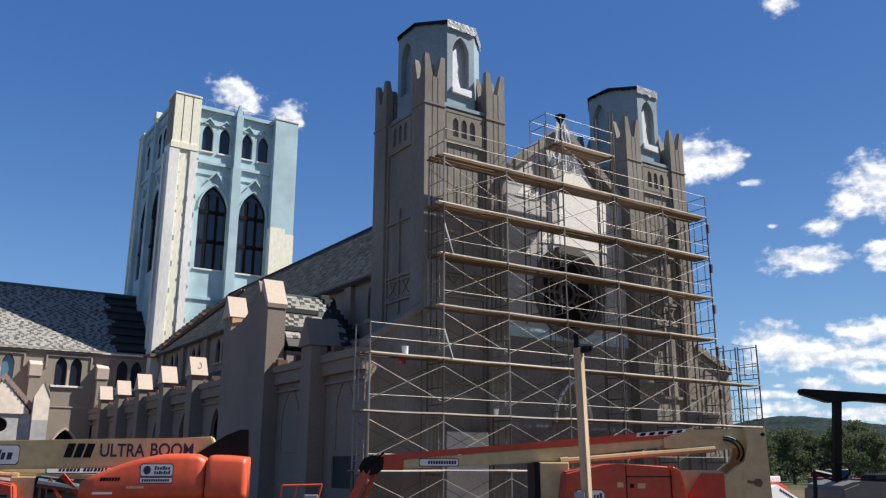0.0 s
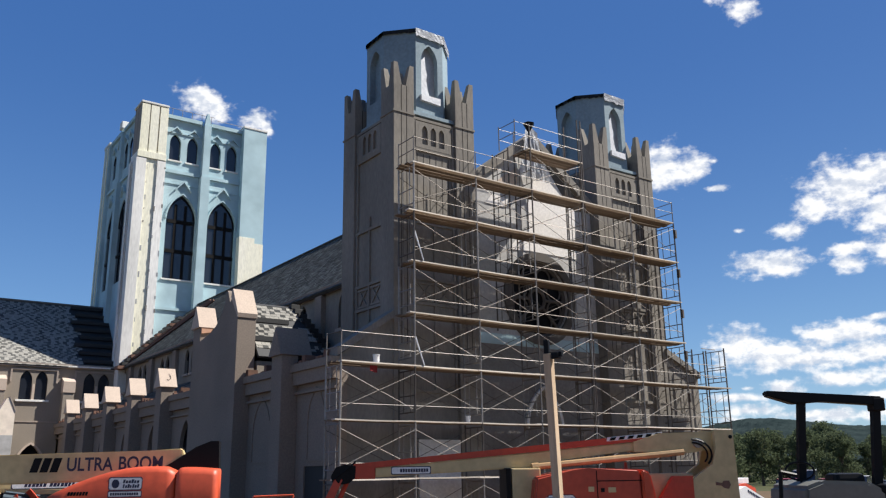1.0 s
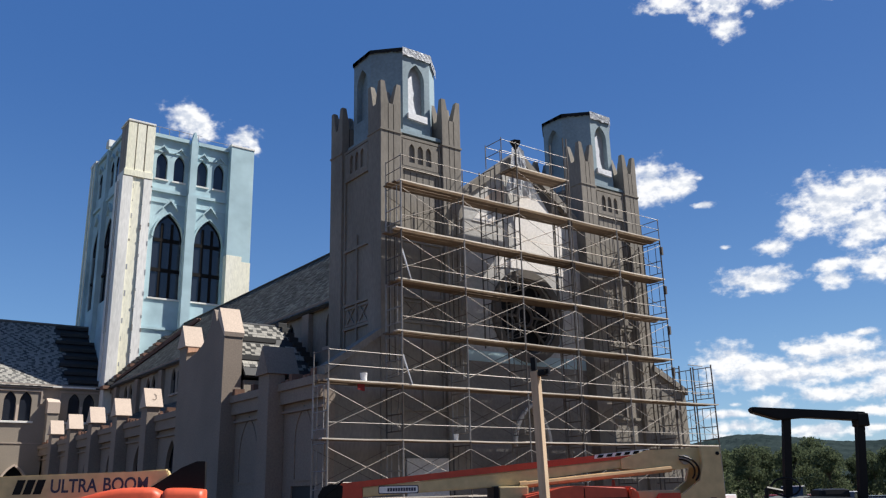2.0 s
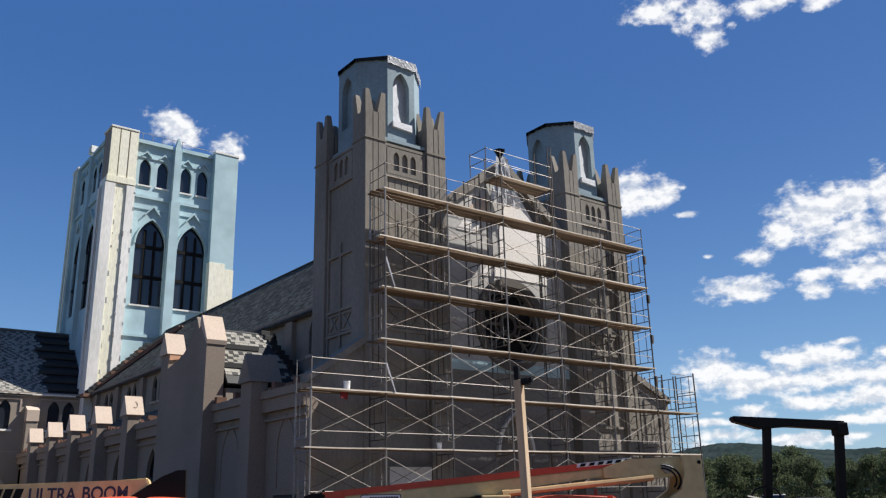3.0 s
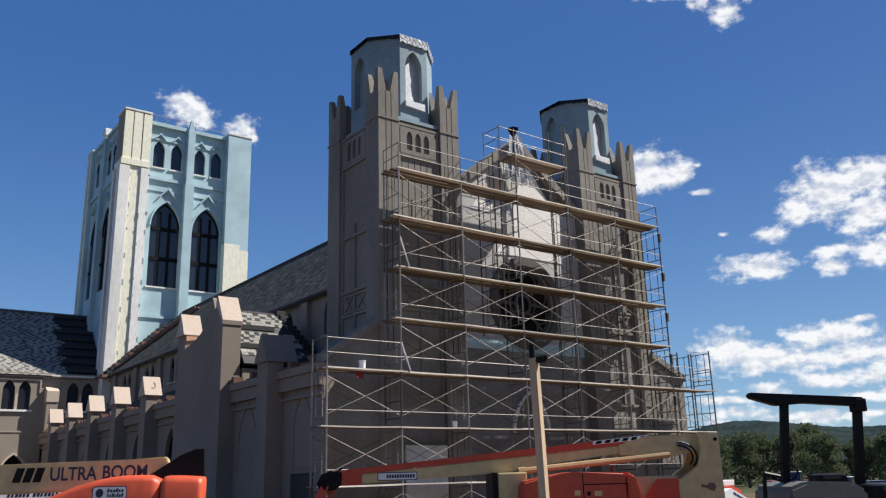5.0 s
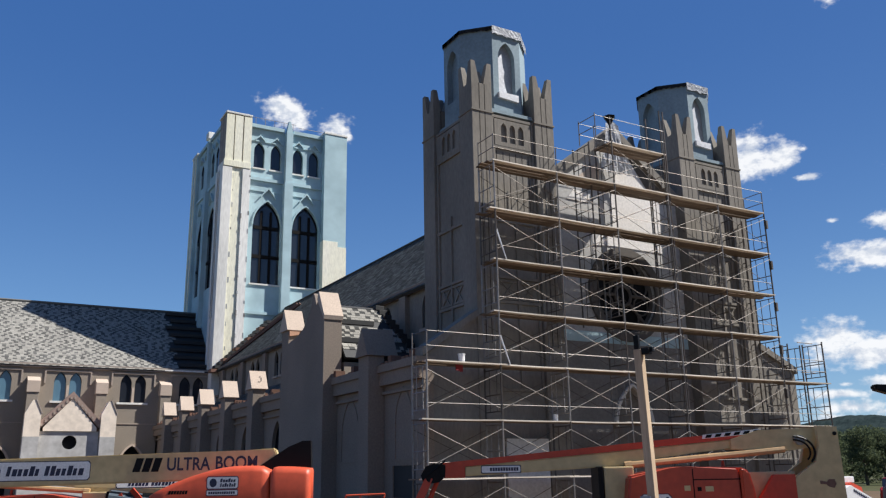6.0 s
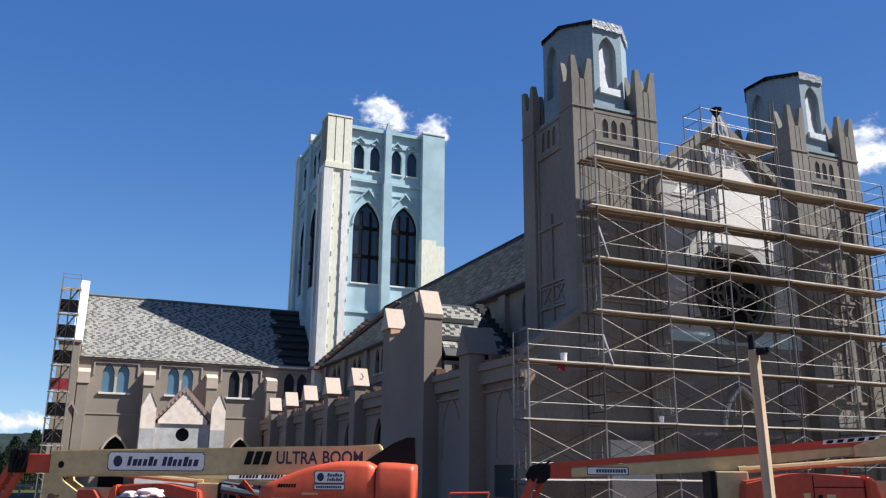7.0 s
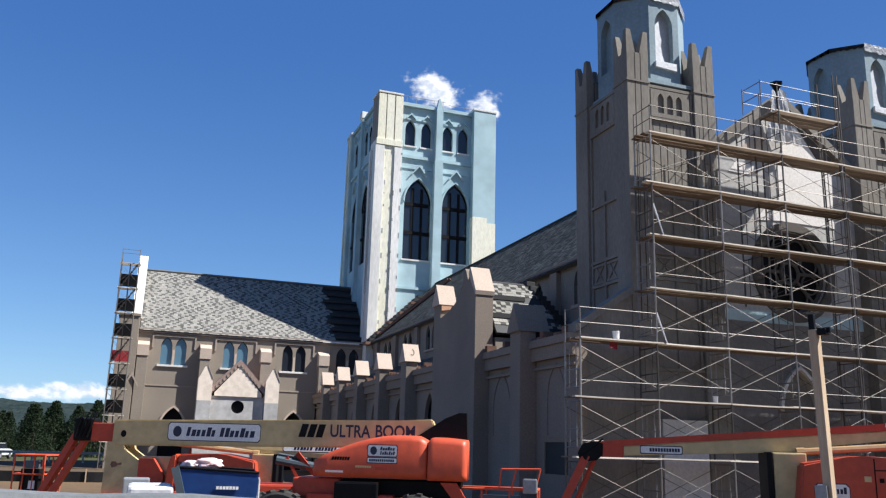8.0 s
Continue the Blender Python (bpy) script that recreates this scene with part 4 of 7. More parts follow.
def porch():
    """Gabled porch before the transept."""
    y0 = YT - 2.6
    t = thing("porch", (-6.4, y0, 0), "small gabled porch with white insulation board and a round opening", "porch")
    c, hw = -6.2, 2.08
    hole = [(c + 0.05 + 0.52 * math.cos(a), 4.95 + 0.52 * math.sin(a)) for a in [i * math.pi / 9 for i in range(18)]]
    bm = B()
    plate(bm, [(c - hw, -0.1), (c + hw, -0.1), (c + hw, 5.78), (c - hw, 5.78)], [hole], y0, y0 + 0.35)
    part("front_wall", bm, GREYCOAT, t, "grey-white base coat wall with a round opening")
    bm = B()
    # black disc paints the shade inside the round opening
    disc(bm, (c + 0.05, y0 + 0.3, 4.95), (0, 1, 0), 0.56, 0.05, 24)
    part("round_window", bm, DARK, t)
    bm = B()
    prism(bm, [(c - hw + 0.2, 5.78), (c + hw - 0.2, 5.78), (c + hw - 0.2, 6.05), (c, 8.25), (c - hw + 0.2, 6.05)], y0 - 0.12, y0 + 0.25)
    part("gable", bm, BOARD, t, "white insulation gable")
    for s in (-1, 1):
        bm = B()
        prism(bm, [(c, 8.78), (c, 8.22), (c + s * (hw + 0.15), 5.85), (c + s * (hw + 0.15), 6.42)], y0 - 0.16, y0 + 2.4)
        part("roof_slope", bm, PINKTRIM, t)
        for i in range(8):
            f = (i + 0.5) / 8
            u = c + s * (hw + 0.1) * f
            z = 8.56 - 2.33 * f
            bm = B()
            box(bm, u - 0.06, u + 0.06, y0 - 0.2, y0 - 0.162, z - 0.24, z - 0.05)
            part("bargeboard_block", bm, TRIM, t)
        px = c + s * (hw + 0.60)
        bm = B()
        box(bm, px - 0.56, px + 0.56, y0 - 0.4, y0 + 0.6, -0.1, 5.35, 0.02)
        part("pier", bm, GREYCOAT, t)
        bm = B()
        prism(bm, [(px - 0.56, 5.35), (px + 0.56, 5.35), (px + 0.56, 7.05), (px + 0.1, 8.05), (px - 0.1, 8.05), (px - 0.56, 7.05)], y0 - 0.4, y0 + 0.6)
        part("pier_head", bm, BOARD, t, "white insulation pier head")
        bm = B()
        prism(bm, [(px + 0.1, 8.09), (px + 0.58, 7.05), (px + 0.66, 7.09), (px + 0.16, 8.21)], y0 - 0.44, y0 + 0.64)
        part("pier_coping", bm, TRIM, t)
    bm = B()
    box(bm, c - hw, c - hw + 0.3, y0 + 0.36, YT - 0.01, -0.1, 5.78)
    box(bm, c + hw - 0.3, c + hw, y0 + 0.36, YT - 0.01, -0.1, 5.78)
    part("side_wall", bm, STUCCO, t)
    return t


porch()


# ---- side aisle with its buttresses ----
def saddle_cap(bm, y0, y1, x0, x1, z0, rise, over=0.06):
    ym = (y0 + y1) / 2
    prism(bm, [(y0 - over, z0), (y1 + over, z0), (y1 + over, z0 + 0.02), (ym, z0 + rise), (y0 - over, z0 + 0.02)], x0 - over, x1 + over, side)


def buttress(parent, y, top, rise, width=0.95, x0=0.0, x1=XA, mat=None, cap_mat=None, deep=None):
    bm = B()
    box(bm, x0, x1 - 0.003, y, y + width, -0.2, top, 0.02)
    b = part("buttress", bm, mat or AISLE, parent)
    bm = B()
    saddle_cap(bm, y - 0.04, y + width + 0.04, x0 - 0.04, x1 + (deep or 0.15), top, rise)
    part("cap", bm, cap_mat or CAP, b, "pale saddleback cap")
    return b


def side_aisle():
    t = thing("side_aisle", (XA, 25, 0), "low grey-brown stucco side aisle with capped buttresses", "church aisle")
    ys = [19.66 + 5.45 * i for i in range(5)]
    arches = [y + 0.9 + 2.4 for y in [14.2, *ys]]
    bm = B()
    plate(bm, [(YF, -0.2), (YT, -0.2), (YT, 6.0), (YF, 6.0)],
          [lancet(y, 1.4, 1.5, 3.6) for y in arches] + [[(2.2, 1.35), (4.05, 1.35), (4.05, 2.5), (2.2, 2.5)]], XA, XA + 0.4, side)
    part("side_wall", bm, AISLE, t)
    for y in arches:
        window(t, y, 1.4, 1.5, 3.6, XA, 1, side, PANE, 1, (0.5,), None, TRIM, 0.25, 0.07)
    bm = B()
    # black sheet paints the shade inside this opening
    prism(bm, [(2.15, 1.3), (4.1, 1.3), (4.1, 2.55), (2.15, 2.55)], XA + 0.25, XA + 0.28, side)
    w = part("window", bm, DARK, t, "plain window opening filled black for its unlit inside")
    bm = B()
    for a, b, c, d in ((2.2, 2.27, 1.35, 2.5), (3.98, 4.05, 1.35, 2.5), (2.27, 3.98, 1.35, 1.42), (2.27, 3.98, 2.43, 2.5)):
        box(bm, XA + 0.1, XA + 0.2, a, b, c, d)
    part("frame", bm, FRAME, w)
    for w0, w1, za, zb in ((-0.22, -0.002, 5.55, 6.05), (-0.32, 0.5, 6.05, 6.35), (-0.12, -0.002, 5.2, 5.3)):
        bm = B()
        box(bm, XA + w0, XA + w1, YF, YT, za, zb)
        part("cornice", bm, AISLE, t)
    for yc, wide in ((8.05, 1.7), (3.1, 1.3)):
        bm = B()
        plate(bm, lancet(yc, 2.68, wide + 0.16, 2.72), [lancet(yc, 2.75, wide, 2.56)], XA - 0.035, XA - 0.002, side)
        part("blind_arch", bm, AISLE, t)
    # bricks and slates stacked loose along the parapet
    rng = random.Random(11)
    bricks = [mesh_of(box(B(), -0.225, 0.225, -0.13, 0.13, 0, hgt), "loose_brick", REDWOOD) for hgt in (0.08, 0.12, 0.2, 0.3)]
    for i in range(150):
        y = 2 + i * 0.30
        if rng.random() < 0.35:
            continue
        link("loose_brick", rng.choice(bricks), None, t, at=(XA + 0.025 + rng.uniform(-0.03, 0.03), y + 0.13, 6.352))
    bm = B()
    deck(bm, (XA + 0.5, 13.5, 6.3), (XA + 0.5, YT, 6.3), (XN - 0.01, YT, 8.3), (XN - 0.01, 13.5, 8.3))
    deck(bm, (XA + 0.5, YF + 0.4, 6.2), (XA + 0.5, 9.0, 6.2), (XN - 0.01, 9.0, 6.6), (XN - 0.01, YF + 0.4, 6.6))
    rf = part("roof", bm, FELT, t, "low lean-to roof in black underlay")
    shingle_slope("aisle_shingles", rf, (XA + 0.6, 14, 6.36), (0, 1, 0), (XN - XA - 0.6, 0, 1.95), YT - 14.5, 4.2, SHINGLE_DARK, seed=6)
    for y in ys:
        buttress(t, y, 6.82, 1.03, deep=0.06)
    buttress(t, 14.2, 9.2, 1.1, 0.95, 0.0, XA + 0.05, deep=0.04)
    buttress(t, 4.77, 6.75, 1.15, 0.95, 0.0, XA, None, AISLE, deep=0.5)
    # cable loop left hanging on the nearest cap
    bm = B()
    last = None
    for i in range(15):
        a = -2.3 + 3.6 * i / 14
        s = 0.50 + 0.17 * math.sin(a)
        p = (0.38 + 0.13 * math.cos(a), 19.55 + 0.575 * s, 6.87 + 1.03 * s)
        if last:
            tube(bm, last, p, 0.012, 4)
        last = p
    part("cable_loop", bm, BLACK, t, "loose black cable loop")
    # tall gabled cross wall
    sweep = [(13.2 - 2.25 * math.sin(a), 8.66 + 1.8 * (1 - math.cos(a)) ** 0.85) for a in [0.08 * math.pi * i for i in range(7)]]
    bm = B()
    prism(bm, [(9.5, -0.2), (14.19, -0.2), (14.19, 8.5), *sweep, (10.87, 10.42), (10.76, 10.32), (10.48, 9.8), (10.3, 10.0), (9.5, 9.0)], 0.0, 0.86, side)
    g = part("gabled_cross_wall", bm, AISLE, t)
    bm = B()
    prism(bm, [(9.46, 8.98), (9.42, 9.17), (10.1, 10.36), (10.22, 10.33), (10.3, 10.0)], -0.04, 0.9, side)
    part("cap", bm, CAP, g, "pale sloping cap")
    bm = B()
    prism(bm, [(0.04, 8.9), (0.5, 8.98), (0.62, 9.22), (0.04, 9.22)], 14.12, 14.197)
    part("foam_patch", bm, PEACH, g, "peach foam patch under the cap")
    return t


side_aisle()


def cross_roof():
    t = thing("small_cross_roof", (3, 11, 8), "small half-shingled cross roof with bare black underlay", "roof")
    ye, yr, ze, zr = 9.3, 11.5, 7.3, 10.1
    bm = B()
    deck(bm, (0.98, ye, ze), (5.07, ye, ze), (3.9, yr, zr), (0.98, yr, zr))
    part("roof_deck", bm, FELT, t)
    bm = B()
    deck(bm, (0.98, 2 * yr - ye, ze), (5.07, 2 * yr - ye, ze), (3.9, yr + 0.01, zr), (0.98, yr + 0.01, zr))
    part("roof_deck", bm, FELT, t)
    slope = math.hypot(yr - ye, zr - ze)
    edge = lambda v: 2.8 + 1.15 * (1 - v / slope)
    shingle_slope("cross_shingles", t, (1.0, ye, ze), (1, 0, 0), (0, yr - ye, zr - ze), 4.1, slope, [SHINGLE_LIGHT, SHINGLE_DEEP], 0.17, 0.24,
                  lambda s, v: 1.95 < v < 2.5 or 0.75 < v < 1.15 or v < 0.45 or s > edge(v), 9, mottled=0.2)
    for v in (2.24, 0.98):
        y, z = ye + (yr - ye) * v / slope, ze + (zr - ze) * v / slope
        bm = B()
        box(bm, 1.0, 3.0 if v > 2 else 2.3, y - 0.06, y + 0.06, z, z + 0.22)
        part("roof_batten", bm, FELT, t)
    # courses of underlay stepping down along the nave wall
    for i in range(12):
        f = i / 11
        x = 3.75 + 1.2 * f
        y = yr - (yr - ye) * f
        z = zr - (zr - ze) * f
        bm = B()
        box(bm, x - 0.32, min(x + 0.14, XN - 0.01), y - 0.14, y + 0.14, z - 0.1, z + 0.13, 0.02)
        part("underlay_course", bm, FELT, t)
    bm = B()
    box(bm, 0.98, 5.05, ye + 0.15, 2 * yr - ye - 0.15, 6.36, ze - 0.2)
    part("wall", bm, STUCCO, t)
    return t


cross_roof()


# ---- front towers ----
def front_tower(x0, name_label):
    w = 4.16
    x1, y0, y1 = x0 + w, YF, YF + 4.2
    cx, cy = (x0 + x1) / 2, (y0 + y1) / 2
    t = thing("front_tower", (cx, cy, 0), name_label, "church tower", "front towers")
    pw = 1.0
    zt = 16.75
    # recessed walls
    for wx0, wx1, wy0, wy1 in ((x0 + pw - 0.1, x1 - pw + 0.1, y0 + 0.18, y0 + 0.5), (x0 + 0.18, x0 + 0.5, y0 + pw - 0.1, y1 - pw + 0.1),
                               (x1 - 0.5, x1 - 0.18, y0 + pw - 0.1, y1 - pw + 0.1), (x0 + pw - 0.1, x1 - pw + 0.1, y1 - 0.5, y1 - 0.18)):
        bm = B()
        box(bm, wx0, wx1, wy0, wy1, -0.2, 16.7)
        part("wall", bm, STUCCO_DARK, t)
    # corner piers with paired prongs
    for px, py in ((x0, y0), (x1 - pw, y0), (x0, y1 - pw), (x1 - pw, y1 - pw)):
        bm = B()
        box(bm, px, px + pw, py, py + pw, -0.2, 17.9, 0.02)
        p = part("corner_pier", bm, STUCCO_DARK, t)
        bm = B()
        a, b = 17.9, 18.88
        v = a + 0.06
        # prongs rise at the four corners, with sloping notches between them
        for fx, fy in ((0, 0), (1, 0), (0, 1), (1, 1)):
            ex0 = px if fx == 0 else px + pw - 0.30
            ey0 = py if fy == 0 else py + pw - 0.30
            c = Vector((px + pw * fx, py + pw * fy))
            base = [(ex0 - (0.0 if fx == 0 else 0.10), ey0 - (0.0 if fy == 0 else 0.10)), (ex0 + 0.30 + (0.10 if fx == 0 else 0), ey0 - (0.0 if fy == 0 else 0.10)),
                    (ex0 + 0.30 + (0.10 if fx == 0 else 0), ey0 + 0.30 + (0.10 if fy == 0 else 0)), (ex0 - (0.0 if fx == 0 else 0.10), ey0 + 0.30 + (0.10 if fy == 0 else 0))]
            tops = [(c.x + (u - c.x) * 0.5, c.y + (q - c.y) * 0.5) for u, q in base]
            A = [bm.verts.new((u, q, a - 0.02)) for u, q in base]
            T = [bm.verts.new((u, q, b)) for u, q in tops]
            bm.faces.new(A[::-1])
            bm.faces.new(T)
            for i in range(4):
                bm.faces.new((A[i], A[(i + 1) % 4], T[(i + 1) % 4], T[i]))
        box(bm, px + 0.1, px + pw - 0.1, py + 0.1, py + pw - 0.1, a - 0.02, v)
        part("pronged_crown", bm, STUCCO_DARK, p)
        bm = B()
        box(bm, px - 0.035, px + pw + 0.035, py - 0.035, py + pw + 0.035, zt - 0.12, zt - 0.04)
        part("string_band", bm, STUCCO_DARK, p)
        bm = B()
        for u in (0.36, 0.62):
            box(bm, px + u, px + u + 0.035, py - 0.004, py - 0.001, 7, 17.9)
        part("board_joints", bm, JOINT, p)
    for i in range(6):
        bm = B()
        u = x0 + pw + 0.25 + i * 0.32
        box(bm, u, u + 0.03, y0 + 0.174, y0 + 0.178, 12.2, 15.1)
        part("board_joint", bm, JOINT, t)
    # mouldings on the recessed fields, front and side
    for to, u0, wf in ((front, x0 + pw, y0 + 0.18), (side, y0 + pw, x0 + 0.18)):
        uw = (w if to is front else y1 - y0) - 2 * pw
        bm = B()
        plate(bm, [(u0 + 0.14, 15.32), (u0 + uw - 0.2, 15.32), (u0 + uw - 0.2, 16.5), (u0 + 0.14, 16.5)],
              [lancet(u0 + uw * (0.28 + 0.20 * i), 15.5, 0.28, 0.85, 5) for i in range(3)], wf - 0.10, wf - 0.002, to)
        part("niche_panel", bm, STUCCO_DARK, t)
        bm = B()
        for z in (16.55, 15.2, 12.0, 9.65, 8.65, 5.2):
            prism(bm, [(u0, z), (u0 + uw, z), (u0 + uw, z + 0.12), (u0, z + 0.12)], wf - 0.09, wf - 0.002, to)
        for f, za, zb in ((0.02, 5.2, 16.55), (0.93, 5.2, 16.55), (0.475, 5.2, 12.6)):
            prism(bm, [(u0 + uw * f, za), (u0 + uw * f + 0.11, za), (u0 + uw * f + 0.11, zb), (u0 + uw * f, zb)], wf - 0.08, wf - 0.004, to)
        for k in (0, 1):
            a = u0 + uw * (0.08 + 0.46 * k)
            for s in (-1, 1):
                m = a + uw * 0.19
                prism(bm, [(m - s * 0.36, 8.8), (m - s * 0.36 + 0.07, 8.8), (m + s * 0.36, 9.6), (m + s * 0.36 - 0.07, 9.6)], wf - 0.05, wf - 0.006, to)
            for z in (8.8, 9.5):
                prism(bm, [(a, z), (a + uw * 0.38, z), (a + uw * 0.38, z + 0.09), (a, z + 0.09)], wf - 0.06, wf - 0.002, to)
        part("panel_mould", bm, STUCCO_DARK, t)
    bm = B()
    box(bm, x0 + 0.3, x1 - 0.3, y0 + 0.13, y1 - 0.13, 16.8, 16.95)
    part("ledge", bm, BELFRY, t, "blue membrane ledge under the belfry")
    # octagonal belfry
    ap = 1.72
    r = ap / math.cos(math.pi / 8)
    zb, ztop = 16.95, 20.85

    def corner(k, rr=r):
        a = -math.pi / 2 - math.pi / 8 + k * math.pi / 4
        return Vector((cx + rr * math.cos(a), cy + rr * math.sin(a), 0))

    for k in range(8):
        p, q = corner(k), corner(k + 1)
        out = ((p + q) / 2 - Vector((cx, cy, 0))).normalized()
        d = (q - p).normalized()
        L = (q - p).length
        at = lambda u, v, wd: tuple(p + d * u - out * wd + Vector((0, 0, v)))
        hole = [lancet(L / 2, zb + 0.95, 0.86, 2.45)] if k % 2 == 0 else []
        bm = B()
        plate(bm, [(0, zb), (L, zb), (L, ztop), (0, ztop)], hole, 0.0, 0.28, at)
        bel = part("belfry_wall", bm, BELFRY, t, "slate blue membrane belfry side" + (" with a pointed opening" if hole else ""))
        if hole:
            bm = B()
            prism(bm, lancet(L / 2, zb + 0.95, 0.86, 2.45), 0.26, 0.275, at)
            part("opening_backing", bm, GREY_METAL if k == 0 else BELFRY, bel)
        if k == 0:
            bm = B()
            prism(bm, [(L / 2 - 0.5, zb + 0.68), (L / 2 + 0.5, zb + 0.62), (L / 2 + 0.5, zb + 0.94), (L / 2 - 0.5, zb + 0.94)], -0.12, 0.2, at)
            prism(bm, [(L / 2 - 0.42, zb + 0.94), (L / 2 + 0.06, zb + 0.94), (L / 2 - 0.06, zb + 1.3), (L / 2 - 0.13, zb + 1.75), (L / 2 - 0.08, zb + 2.0), (L / 2 - 0.16, zb + 2.3), (L / 2 - 0.2, zb + 2.85), (L / 2 - 0.42, zb + 2.6)], 0.06, 0.2, at)
            part("sill_wrap", bm, PLASTIC, bel, "white plastic wrap over the sill")
    bm = B()
    prism(bm, [tuple(corner(k, r * 1.03))[:2] for k in range(8)], ztop, ztop + 0.12, flat)
    part("belfry_roof", bm, FELT, t)
    # crinkled foil hanging over the roof edge on the sunny sides
    rng = random.Random(int(x0 * 10))
    for k in (0, 1):
        p, q = corner(k, r * 1.045), corner(k + 1, r * 1.045)
        bm = B()
        n = 14
        rows = []
        for j in range(4):
            row = []
            for i in range(n + 1):
                f = i / n
                b = p.lerp(q, f)
                o = (b - Vector((cx, cy, 0))).normalized()
                z = ztop + 0.15 - j * 0.115 - rng.uniform(0, 0.03) * j
                row.append(bm.verts.new(b + o * rng.uniform(0.0, 0.018) + Vector((0, 0, z))))
            rows.append(row)
        for j in range(3):
            for i in range(n):
                bm.faces.new((rows[j][i], rows[j][i + 1], rows[j + 1][i + 1], rows[j + 1][i]))
        bmesh.ops.solidify(bm, geom=bm.faces[:], thickness=0.01)
        part("foil_flap", bm, FOIL, t, "crinkled silver foil roof edge")
    # torn felt hanging over the shaded roof edges
    for k in (5, 6, 7):
        p, q = corner(k, r * 1.035), corner(k + 1, r * 1.035)
        n = 18
        bm = B()
        hang = [0.0 + rng.uniform(0, 0.10) for _ in range(n + 1)]
        tops = [bm.verts.new(p.lerp(q, i / n) + Vector((0, 0, ztop + 0.13))) for i in range(n + 1)]
        lows = [bm.verts.new(p.lerp(q, i / n) + Vector((0, 0, ztop - hang[i]))) for i in range(n + 1)]
        for i in range(n):
            bm.faces.new((tops[i], tops[i + 1], lows[i + 1], lows[i]))
        bmesh.ops.solidify(bm, geom=bm.faces[:], thickness=0.012)
        part("felt_edge", bm, FELT, t, "torn black felt roof edge")
    return t


XL, XR = 3.08, 14.75
front_tower(XL, "brown stucco church tower with a blue octagonal belfry")
front_tower(XR, "brown stucco church tower with a blue octagonal belfry")


